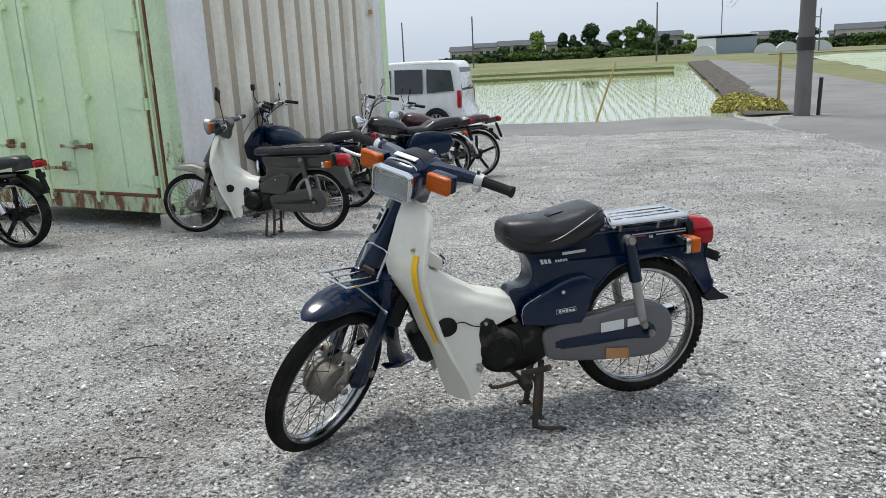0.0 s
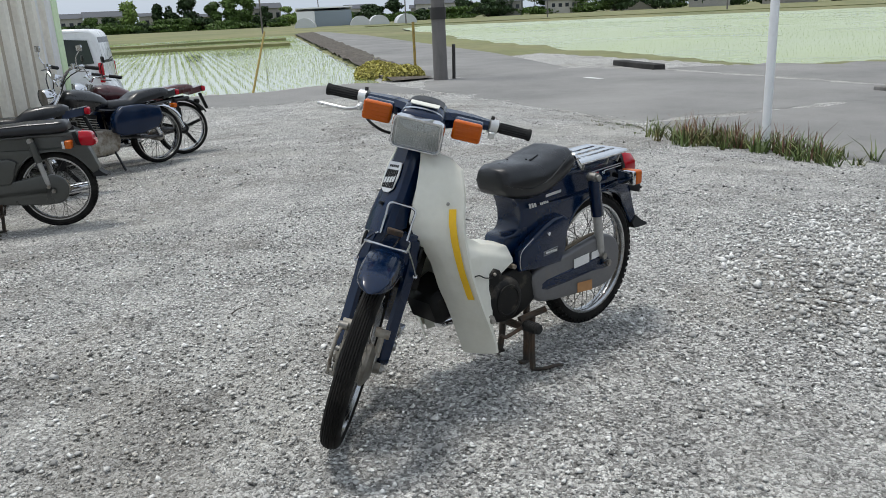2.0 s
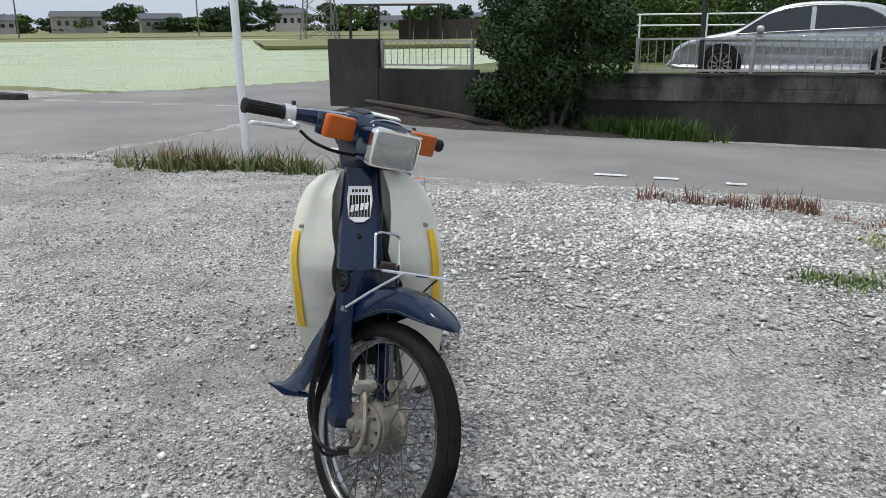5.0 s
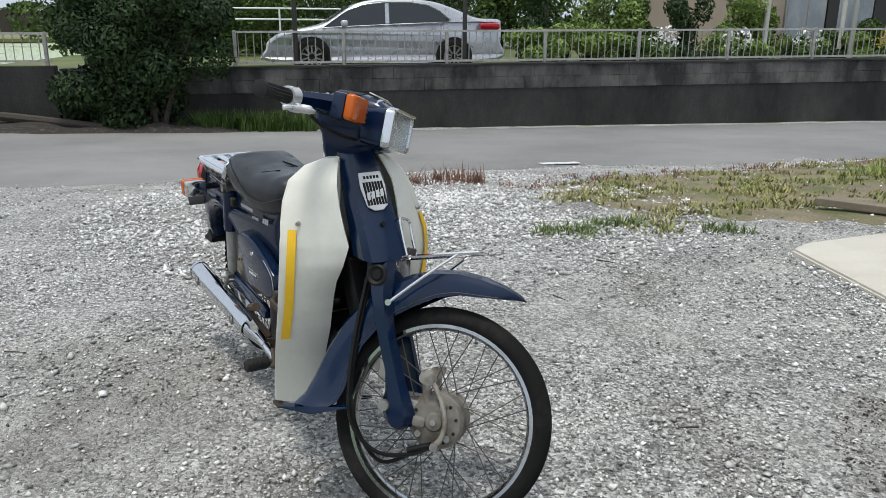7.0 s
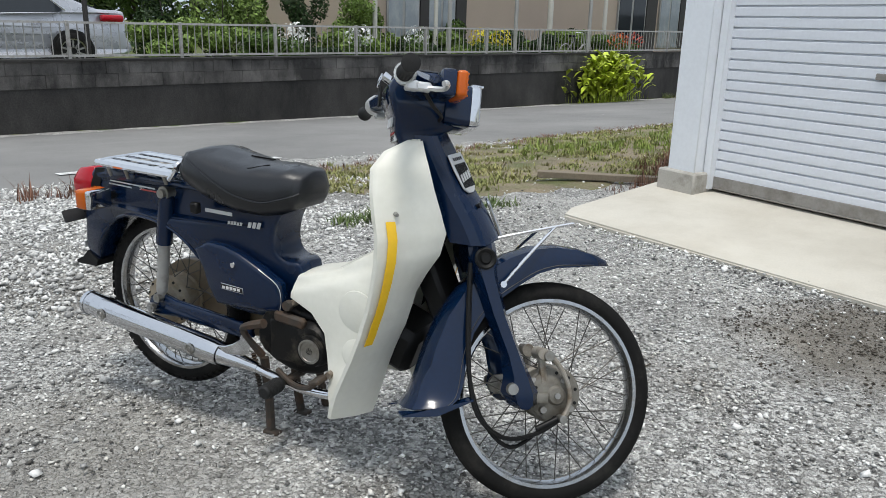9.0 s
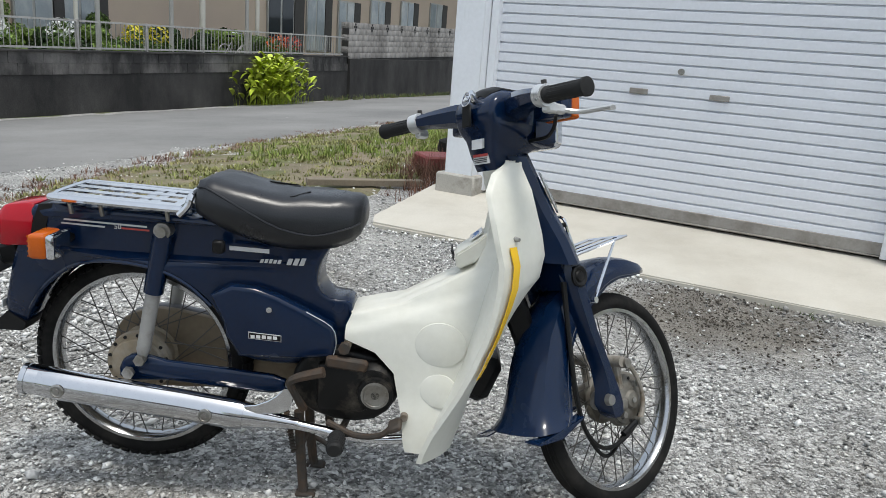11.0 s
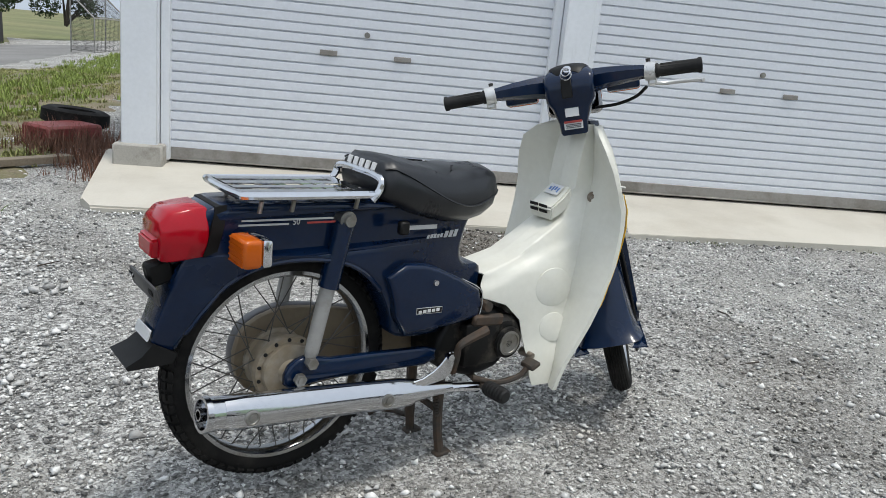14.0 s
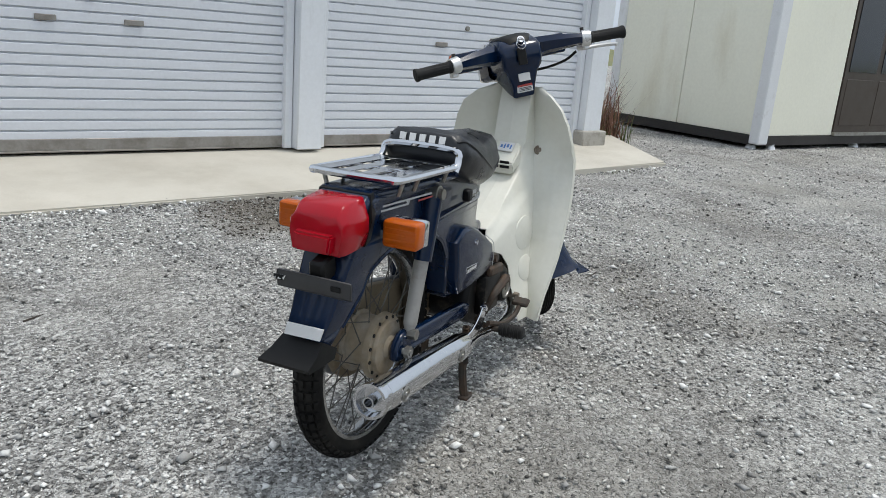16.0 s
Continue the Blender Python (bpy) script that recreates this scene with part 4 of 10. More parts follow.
for z, h in ((CZ0 + 0.07, 0.15), (CZ1 - 0.05, 0.1)):
    bm = bmesh.new()
    box(bm, at_cont(0.03, CL / 2, z), (0.07, CL - 0.2, h), CBOX, 0.004)
    part("side_rail", bm, CONT_RUST, cont)
    bm = bmesh.new()
    box(bm, at_cont(CW / 2, 0.05, z), (CW - 0.2, 0.1, h), CBOX, 0.004)
    part("end_rail", bm, CONT_RUST, cont)
bm = bmesh.new()
box(bm, at_cont(CW / 2, CL / 2, CZ1 - 0.01), (CW - 0.05, CL - 0.05, 0.02), CBOX)
box(bm, at_cont(CW - 0.02, CL / 2, 1.35), (0.04, CL - 0.2, 2.4), CBOX)
box(bm, at_cont(CW / 2, CL - 0.03, 1.35), (CW - 0.2, 0.04, 2.4), CBOX)
box(bm, at_cont(CW / 2, CL / 2, CZ0 + 0.06), (CW - 0.1, CL - 0.1, 0.08), CBOX)
part("shell", bm, CONT_GREEN, cont, smooth=False)
# smooth doors with shallow swages, lock rods with handles, and hinges on a rusted frame
bm = bmesh.new()
box(bm, at_cont(0.2, 0.045, (CZ0 + CZ1) / 2), (0.2, 0.05, CZ1 - CZ0 - 0.2), CBOX, 0.006)
part("door_frame", bm, CONT_POST, cont, "pale green door frame eaten by rust")
for f, w, mt in ((0.135, 0.03, GASKET), (0.2, 0.026, CONT_GREEN), (0.255, 0.022, GASKET)):
    bm = bmesh.new()
    box(bm, at_cont(f, 0.012, (CZ0 + CZ1) / 2), (w, 0.03, CZ1 - CZ0 - 0.26), CBOX, 0.007)
    part("frame_bead", bm, mt, cont, "rust-eaten door edge" if mt is GASKET else "")
for d0, d1, rods, swages in ((0.29, 1.94, ((1.07, 0.67, 0.44), (1.79, 0.45, -0.46)), (0.72, 1.45)), (1.96, CW - 0.14, ((2.13, 0.67, 0.4), (2.9, 0.45, -0.4)), (2.5,))):
    bm = bmesh.new()
    box(bm, at_cont((d0 + d1) / 2, 0.035, (CZ0 + CZ1) / 2 + 0.03), (d1 - d0, 0.04, CZ1 - CZ0 - 0.26), CBOX, 0.006)
    dr = part("door", bm, CONT_GREEN, cont, "pale green steel door")
    bm = bmesh.new()
    box(bm, at_cont((d0 + d1) / 2, 0.01, CZ0 + 0.16), (d1 - d0, 0.03, 0.03), CBOX, 0.006)
    part("door_gasket", bm, GASKET, dr, "rust-eaten door edge")
    for f in swages:
        bm = bmesh.new()
        box(bm, at_cont(f, 0.013, (CZ0 + CZ1) / 2 + 0.02), (0.1, 0.012, CZ1 - CZ0 - 0.42), CBOX, 0.005)
        part("door_swage", bm, CONT_GREEN, dr)
    for f, zh, reach in rods:
        bm = bmesh.new()
        cyl(bm, at_cont(f, -0.035, CZ0 + 0.08), at_cont(f, -0.035, CZ1 - 0.06), 0.0165, seg=10)
        rod = part("lock_rod", bm, CONT_GREEN, dr)
        for z in (CZ0 + 0.12, CZ0 + 1.1, CZ0 + 2.0):
            bm = bmesh.new()
            box(bm, at_cont(f, -0.02, z), (0.1, 0.04, 0.045), CBOX, 0.008)
            part("rod_clip", bm, CONT_RUST if z < 0.5 else CONT_GREEN, rod)
        bm = bmesh.new()
        box(bm, at_cont(f + reach / 2, -0.055, zh), (abs(reach), 0.016, 0.03), CBOX, 0.005)
        box(bm, at_cont(f + reach * 0.62, -0.02, zh + 0.015), (0.07, 0.06, 0.09), CBOX, 0.006)
        box(bm, at_cont(f, -0.045, zh), (0.06, 0.03, 0.06), CBOX, 0.006)
        part("lock_handle", bm, CONT_RUST, rod, "green steel lock handle")
    for z in (CZ0 + 0.3, CZ0 + 1.02, CZ0 + 1.72, CZ0 + 2.35):
        bm = bmesh.new()
        f, k = (d0 - 0.01, 1) if d0 < 1 else (d1 + 0.01, -1)
        loft(bm, [[at_cont(f + k * a, b, z + c) for b, c in ((-0.012, -h), (-0.012, h), (0.02, h), (0.02, -h))] for a, h in ((-0.05, 0.055), (0.06, 0.05), (0.26, 0.012))])
        cyl(bm, at_cont(f, -0.02, z - 0.06), at_cont(f, -0.02, z + 0.06), 0.017, seg=10)
        part("hinge", bm, CONT_GREEN, dr)
for f in (0.04, CW - 0.04):
    for z in (CZ0 + 0.06, CZ1 - 0.06):
        bm = bmesh.new()
        box(bm, at_cont(f, 0.05, z), (0.18, 0.17, 0.13), CBOX, 0.012)
        cst = part("corner_casting", bm, CONT_RUST, cont)
        bm = bmesh.new()
        box(bm, at_cont(f, -0.036, z), (0.055, 0.006, 0.08), CBOX, 0.02)
        part("casting_hole", bm, SHADOW_DARK, cst)
# plain marks
for z, w in ((2.32, 0.16), (2.24, 0.16), (1.95, 0.1)):
    bm = bmesh.new()
    c = at_cont(-0.016, CL - 0.34, z)
    box(bm, c, (0.004, w, 0.05), CBOX)
    part("stencil_mark", bm, DECAL_ORANGE if z < 2.1 else BLOCK2, cont, "", smooth=False)
for f, l in ((0.02, 0.02), (CW - 0.1, 0.05), (0.05, CL - 0.2)):
    blk = thing("concrete_block", "grey concrete block under the container's corner", "block", "container blocks")
    bm = bmesh.new()
    p = at_cont(f, l, 0)
    p.z = height(p.x, p.y) + (CZ0 - height(p.x, p.y)) / 2 - 0.01
    box(bm, p, (0.34, 0.2, CZ0 - height(p.x, p.y) + 0.02), CBOX, 0.01)
    part("block_body", bm, PLINTH, blk)

# ---- parked car behind the wall ----
SILVER = pbr("silver_car_paint", (0.46, 0.47, 0.5), 0.3, 0.45, var=0.03, bump=0.01, coat=0.7)
WHITE_CAR = pbr("white_car_paint", (0.72, 0.73, 0.74), 0.3, 0.0, var=0.03, bump=0.01, coat=0.6)


def car_wheel(parent, x, y, r, side):
    w = new("wheel")
    w.parent = parent
    w.matrix_basis = Matrix.Translation((x, y, r))
    bm = bmesh.new()
    lathe(bm, [(-0.1, r * 0.68), (-0.1, r * 0.92), (-0.08, r), (0.08, r), (0.1, r * 0.92), (0.1, r * 0.68)], (0, 0, 0), (0, 1, 0), 32)
    part("tyre", bm, RUBBER, w)
    bm = bmesh.new()
    lathe(bm, [(side * 0.02, 0), (side * 0.06, r * 0.15), (side * 0.07, r * 0.2)], (0, 0, 0), (0, 1, 0), 20)
    for k in range(10):
        a = 2 * math.pi * k / 10
        box(bm, (math.sin(a) * r * 0.42, side * 0.07, math.cos(a) * r * 0.42), (r * 0.1, 0.03, r * 0.5), Matrix.Rotation(a, 3, "Y"))
    lathe(bm, [(side * 0.085, r * 0.62), (side * 0.1, r * 0.7), (side * 0.05, r * 0.7)], (0, 0, 0), (0, 1, 0), 32)
    part("rim", bm, ALLOY, w)
    bm = bmesh.new()
    lathe(bm, [(0, 0), (0, r * 0.68)], (0, side * 0.02, 0), (0, 1, 0), 24)
    part("brake_shadow", bm, SHADOW_DARK, w)


def build_car(label, m, paint, L, W, H, outline, glassline, wheels, r, tumble):
    """A car along x (front at +x): a lofted body with arches, glass, lamps and wheels."""
    c = thing("car", label, "car", at=m)
    bm = bmesh.new()

    def wid(x, z):
        t = float(np.interp(abs(x) / (L / 2), [0, 0.7, 0.9, 1.0], [1, 0.985, 0.93, 0.82]))
        return t * float(np.interp(z / H, [0.1, 0.3, 0.55, 0.64, 1.0], [0.96, 1.0, 0.97, 0.9, tumble]))
    ol = [(p.x, p.y) for p in spline([(a, b, 0) for a, b in outline], 3, True)]
    pillow(bm, ol, -W / 2, W / 2, 0.06, 3, 0, wid)
    part("body", bm, paint, c, "", angle=35)
    for s in (-1, 1):
        for gl in glassline:
            bm = bmesh.new()
            pts = []
            for x, z in gl:
                pts.append((x, s * (W / 2 * wid(x, z) + 0.004), z))
            slab_poly(bm, pts, (0, s * 0.006, 0))
            part("side_window", bm, DARK_GLASS, c, smooth=False)
        for wx in wheels:
            # flat dark disc paints the shade of the wheel opening on the body
            bm = bmesh.new()
            lathe(bm, [(0, 0), (0, r * 1.16), (s * 0.012, r * 1.16), (s * 0.012, 0)], (wx, s * (W / 2 - 0.01), r * 1.02), (0, 1, 0), 28)
            part("wheel_arch", bm, SHADOW_DARK, c)
            car_wheel(c, wx, s * (W / 2 - 0.07), r, s)
    return c


sed_out = [(2.36, 0.22), (2.43, 0.45), (2.38, 0.62), (2.14, 0.77), (1.92, 0.83), (1.48, 0.91), (1.2, 1.0), (0.76, 1.28), (0.46, 1.4), (0.03, 1.455), (-0.5, 1.455), (-0.97, 1.41), (-1.32, 1.31), (-1.63, 1.19), (-1.92, 1.09), (-2.38, 1.07), (-2.44, 0.93), (-2.42, 0.6), (-2.36, 0.24), (0, 0.18)]
sed_gl = [[(1.28, 0.9), (0.78, 1.22), (0.48, 1.32), (0.03, 1.375), (0.03, 0.965)], [(-0.05, 0.97), (-0.05, 1.378), (-0.5, 1.38), (-0.86, 1.33), (-1.1, 1.22), (-1.3, 1.05), (-1.22, 1.02)]]
cf, cr = at_wall(-2.1, 6.7), at_wall(-2.1, 11.6)
ang = math.atan2((cf - cr).y, (cf - cr).x)
mid = (cf + cr) / 2
mid.z = 0.175
car = build_car("silver sedan parked in the garden behind the railing", Matrix.Translation(mid) @ Matrix.Rotation(ang, 4, "Z"), SILVER, 4.85, 1.8, 1.46, sed_out, sed_gl, (1.53, -1.38), 0.33, 0.78)
for s in (-1, 1):
    bm = bmesh.new()
    box(bm, (-2.16, s * 0.71, 0.93), (0.42, 0.26, 0.13), None, 0.05, 3)
    part("tail_light", bm, RED_LENS, car)
    bm = bmesh.new()
    box(bm, (2.1, s * 0.68, 0.7), (0.4, 0.26, 0.1), Matrix.Rotation(0.25, 3, "Y"), 0.035, 3)
    part("headlight", bm, CLEAR_LENS, car)
    bm = bmesh.new()
    box(bm, (0.87, s * 0.97, 0.97), (0.14, 0.22, 0.14), None, 0.045, 3)
    part("wing_mirror", bm, SILVER, car)
    for x in (0.1, -0.85):
        bm = bmesh.new()
        box(bm, (x, s * 0.895, 0.84), (0.2, 0.03, 0.03), None, 0.008)
        part("door_handle", bm, CHROME, car)
    bm = bmesh.new()
    edge = [(x, s * (0.9 * float(np.interp(z / 1.46, [0.55, 0.64, 1.0], [0.97, 0.9, 0.78])) + 0.008), z) for x, z in ((1.3, 0.885), (0.0, 0.955), (-1.24, 1.01), (-1.34, 1.05), (-1.1, 1.235), (-0.87, 1.345), (-0.5, 1.395), (0.03, 1.39), (0.48, 1.335), (0.78, 1.235), (1.3, 0.885))]
    tube(bm, edge, 0.009, 5, smooth=False)
    part("window_trim", bm, CHROME, car, "bright trim round the side windows")
    bm = bmesh.new()
    box(bm, (0.08, s * 0.885, 0.2), (2.2, 0.05, 0.035), None, 0.01)
    part("sill_strip", bm, CHROME, car)
bm = bmesh.new()
slab_poly(bm, [(0.74, -0.6, 1.29), (1.2, -0.72, 1.01), (1.2, 0.72, 1.01), (0.74, 0.6, 1.29)], (0.01, 0, 0.012))
part("windscreen", bm, DARK_GLASS, car, smooth=False)
bm = bmesh.new()
slab_poly(bm, [(-1.36, -0.6, 1.3), (-1.88, -0.68, 1.11), (-1.88, 0.68, 1.11), (-1.36, 0.6, 1.3)], (-0.01, 0, 0.012))
part("rear_window", bm, DARK_GLASS, car, smooth=False)

# white van by the paddy
van_out = [(1.68, 0.25), (1.7, 0.55), (1.6, 0.85), (1.15, 1.0), (0.75, 1.5), (0.55, 1.68), (0.0, 1.74), (-1.2, 1.74), (-1.55, 1.66), (-1.64, 1.3), (-1.68, 0.7), (-1.66, 0.3), (0, 0.22)]
van_gl = [[(0.95, 1.0), (0.62, 1.52), (0.1, 1.56), (0.1, 0.98)], [(0.0, 0.98), (0.0, 1.56), (-0.72, 1.55), (-0.72, 0.98)], [(-0.82, 0.98), (-0.82, 1.55), (-1.42, 1.5), (-1.5, 1.02)]]

vdir = Vector((0.86, -0.51, 0)).normalized()
vm = Matrix.Translation(Vector((-2.55, -17.1, -0.42))) @ Matrix.Rotation(math.atan2(vdir.y, vdir.x), 4, "Z")
van = build_car("white boxy minivan parked beside the paddy", vm, WHITE_CAR, 3.4, 1.48, 1.75, van_out, van_gl, (1.1, -1.05), 0.29, 0.86)
bm = bmesh.new()
slab_poly(bm, [(-1.655, -0.55, 1.02), (-1.6, -0.5, 1.56), (-1.6, 0.5, 1.56), (-1.655, 0.55, 1.02)], (-0.012, 0, 0))
part("rear_window", bm, DARK_GLASS, van, smooth=False)
for s in (-1, 1):
    bm = bmesh.new()
    box(bm, (-1.62, s * 0.64, 0.82), (0.1, 0.13, 0.42), None, 0.03, 2)
    part("tail_light", bm, RED_LENS, van)
bm = bmesh.new()
tube(bm, [(-1.68, 0.05, 1.06), (-1.68, -0.3, 1.12)], 0.012, 6, smooth=False)
part("rear_wiper", bm, BLACK_PLASTIC, van)
bm = bmesh.new()
box(bm, (-1.7, 0, 0.42), (0.1, 1.36, 0.2), None, 0.03, 2)
part("bumper", bm, WHITE_CAR, van)

# ---- poles and posts ----


def upright(name, label, cat, x, y, z0, z1, r0, r1, material, lean=(0, 0), seg=16):
    t = thing(name, label, cat)
    bm = bmesh.new()
    cyl(bm, (x, y, z0), (x + lean[0], y + lean[1], z1), r0, r1, seg)
    part("shaft", bm, material, t)
    return t


pp = upright("utility_pole", "grey concrete utility pole at the junction", "pole", -11.65, -13.75, -0.7, 9.5, 0.19, 0.14, POLE)
bm = bmesh.new()
cyl(bm, (-11.65, -13.75, 1.15), (-11.65, -13.75, 1.45), 0.21, 0.21)
part("band", bm, DARK_STEEL, pp)
for k in range(6):
    bm = bmesh.new()
    z = 1.9 + k * 0.45
    cyl(bm, (-11.65, -13.75, z), (-11.65 + (0.32 if k % 2 else -0.32), -13.75, z), 0.012, seg=6)
    part("step_bolt", bm, DARK_STEEL, pp)
upright("sign_post", "thin white painted post in a tuft of weeds", "post", -5.72, -1.98, -0.45, 3.6, 0.045, 0.045, WHITE_PAINT, (-0.02, -0.03))
upright("marker_post", "weathered yellow marker post on the bank", "post", -12.6, -15.9, -0.7, 1.1, 0.04, 0.04, YELLOW_POST)
upright("bamboo_stake", "leaning yellow bamboo stake at the paddy's edge", "stake", -7.15, -15.9, -0.7, 1.05, 0.03, 0.025, BAMBOO, (-0.85, -0.42))
upright("short_post", "short dark iron post beside the utility pole", "post", -12.0, -13.62, -0.6, 0.5, 0.045, 0.045, DARK_STEEL, (-0.02, 0.02))
for k, (s, u) in enumerate(((-0.55, 7.3), (-0.55, 10.6))):
    p = at_wall(s, u)
    upright("garden_post", "dark brown steel post behind the railing", "post", p.x, p.y, -0.2, 3.4, 0.045, 0.045, DARK_STEEL)
for u in (20.6, 23.2, 26.6):
    p = at_wall(-2.2, u)
    upright("porch_post", "grey porch post before the house", "post", p.x, p.y, -0.2, 3.4, 0.06, 0.06, WINDOW_FRAME)
# overhead wires
for z, off in ((8.6, 0.0), (8.2, 0.35), (7.7, -0.2)):
    bm = bmesh.new()
    pts = []
    a, b2 = Vector((-11.65 + off, -13.75, z)), Vector((-70, -105, z - 0.4))
    for k in range(13):
        f = k / 12
        p = a.lerp(b2, f)
        p.z -= 2.2 * math.sin(math.pi * f)
        pts.append(p)
    tube(bm, pts, 0.012, 5, smooth=False)
    tagged(mesh_object("overhead_wire", bm, DARK_STEEL), "thin black overhead wire from the utility pole", "wire", "overhead wires")

# ---- taller block wall further along ----
wall2 = thing("wall_block", "tall weathered grey block wall with pierced top course", "wall", kind="structure")
bm = bmesh.new()
loft(bm, [[at_wall(-0.3, u, -1.5), at_wall(-0.04, u, -1.5), at_wall(-0.04, u, 1.66 + (u - 29.3) * 0.026), at_wall(-0.3, u, 1.66 + (u - 29.3) * 0.026)] for u in (29.3, 55)])
bmesh.ops.recalc_face_normals(bm, faces=bm.faces)
part("core", bm, WALL_LOW, wall2, smooth=False)
bm = bmesh.new()
loft(bm, [[at_wall(-0.2, u, -1.5), at_wall(0.09, u, -1.5), at_wall(0.06, u, 0.5 + (u - 29.3) * 0.005), at_wall(-0.2, u, 0.52 + (u - 29.3) * 0.005)] for u in (29.3, 55)])
part("footing", bm, WALL_LOW, wall2, "stained concrete footing that stands proud of the blocks", smooth=False)
V, F = [], []
rng = np.random.default_rng(3)
z = 0.5
row = 0
while z < 1.65:
    k = 29.3 - (0.2 if row % 2 else 0)
    while k < 55:
        a, b2 = max(k + 0.003, 29.3), min(k + 0.397, 55)
        o = rng.uniform(0, 0.006)
        c = len(V)
        for zz in (z + 0.003, z + 0.198):
            for s, u in ((-0.34, a), (-0.02 + o, a), (-0.02 + o, b2), (-0.34, b2)):
                p = at_wall(s, u, zz + (u - 29.3) * 0.026)
                V.append((p.x, p.y, p.z))
        q = [(0, 1, 5, 4), (1, 2, 6, 5), (2, 3, 7, 6), (3, 0, 4, 7), (4, 5, 6, 7)]
        for i0, i1, i2, i3 in q:
            F += [(c + i0, c + i1, c + i2), (c + i0, c + i2, c + i3)]
        k += 0.4
    z += 0.2
    row += 1
ob = raw_mesh("blocks", np.array(V), np.array(F), BLOCK2)
ob.parent = wall2
tagged(ob, "courses of weathered grey blocks", kind="stuff")
k = 29.6
while k < 54:
    bm = bmesh.new()
    zz = 1.52 + (k - 29.3) * 0.026 - rise(k)
    for du, dz in ((0, 0), (0.12, 0), (0.06, 0.09), (0.06, -0.09)):
        wall_box(bm, -0.019, -0.008, k + du, k + du + 0.08, zz + dz, zz + dz + 0.07)
    part("pierced_hole", bm, SHADOW_DARK, wall2, "flower-shaped pierced opening", smooth=False)
    k += 1.2
# garden lawn behind the walls
bm = bmesh.new()
q = [at_wall(-0.29, 0.2), at_wall(-0.29, 52), at_wall(-30, 52), at_wall(-30, 3)]
slab_poly(bm, [(p.x, p.y, -0.06) for p in q], (0, 0, 0.24))
tagged(mesh_object("garden_ground", bm, LAWN, smooth=False), "grassy garden ground behind the wall", "ground", kind="structure")

# ---- house behind the railing ----
house = thing("house", "pinkish rendered house with glazed doors and shutters", "house")


def at_house(u, s, z):
    return at_wall(-6.0 - s, u, z)


hrot2 = Matrix.Rotation(math.atan2(WD.y, WD.x), 3, "Z")
bm = bmesh.new()
c = at_house(39.0, 3.5, 2.6)
box(bm, c, (38, 7, 5.2), hrot2)
part("wall", bm, HOUSE_WALL, house, smooth=False)
bm = bmesh.new()
box(bm, at_house(39.0, 3.2, 5.3), (39.5, 8.4, 0.25), hrot2)
part("roof", bm, TILE_ROOF, house, smooth=False)
CURTAIN = pbr("curtained_window_glass", (0.3, 0.33, 0.35), 0.12, var=0.2, scale=1.5, bump=0, other=(0.5, 0.5, 0.49), other_amt=0.45, other_scale=0.9, streak=0.5)
for u, w, z0, z1 in ((21.9, 1.3, 0.0, 2.4), (23.5, 1.2, 0.0, 2.4), (33.9, 1.9, 0.0, 2.9), (36.6, 1.5, 0.5, 2.9), (39.3, 1.5, 0.5, 2.9), (42.5, 1.6, 1.6, 3.2), (46, 1.6, 1.8, 3.4), (50, 1.8, 2.0, 3.6), (54, 1.2, 2.2, 3.8)):
    bm = bmesh.new()
    box(bm, at_house(u, -0.03, (z0 + z1) / 2), (w, 0.1, z1 - z0), hrot2, 0.01)
    wd = part("window", bm, WINDOW_FRAME, house)
    for k in (-0.25, 0.25):
        bm = bmesh.new()
        box(bm, at_house(u + k * w, -0.07, (z0 + z1) / 2), (w * 0.42, 0.05, z1 - z0 - 0.14), hrot2)
        part("pane", bm, DARK_GLASS if 33 < u < 35 else CURTAIN, wd)
    bm = bmesh.new()
    box(bm, at_house(u + w * 0.72, -0.05, (z0 + z1) / 2), (w * 0.38, 0.08, z1 - z0), hrot2)
    part("louvre_shutter", bm, pbr("dark_louvre", (0.05, 0.045, 0.042), 0.7), wd)

VERANDA = pbr("pale_veranda_post", (0.55, 0.53, 0.48), 0.7, var=0.1)
for u, r in ((19.75, 0.07), (22.05, 0.06), (27.26, 0.1), (30.3, 0.08)):
    bm = bmesh.new()
    cyl(bm, at_wall(-4.5, u, 0.1), at_wall(-4.5, u, 4.2), r, seg=12)
    part("veranda_post", bm, VERANDA, house, "pale painted veranda post")
pf = thing("pipe_fence", "white two-rail pipe fence beside the parked car", "fence")
for z in (1.5, 1.22):
    bm = bmesh.new()
    cyl(bm, at_wall(-7.0, 3.6, z), at_wall(-7.0, 8.6, z), 0.022, seg=8)
    part("pipe_rail", bm, WHITE_PAINT, pf)
for u in (3.6, 5.3, 7.0, 8.6):
    bm = bmesh.new()
    cyl(bm, at_wall(-7.0, u, -0.1), at_wall(-7.0, u, 1.52), 0.026, seg=8)
    part("fence_post", bm, WHITE_PAINT, pf)
bp = thing("garden_bicycle", "grey bicycle leaning by the house wall", "bicycle", at=Matrix.Translation(at_wall(-2.2, 26.0, 0.1)) @ Matrix.Rotation(math.atan2(WD.y, WD.x), 4, "Z"))
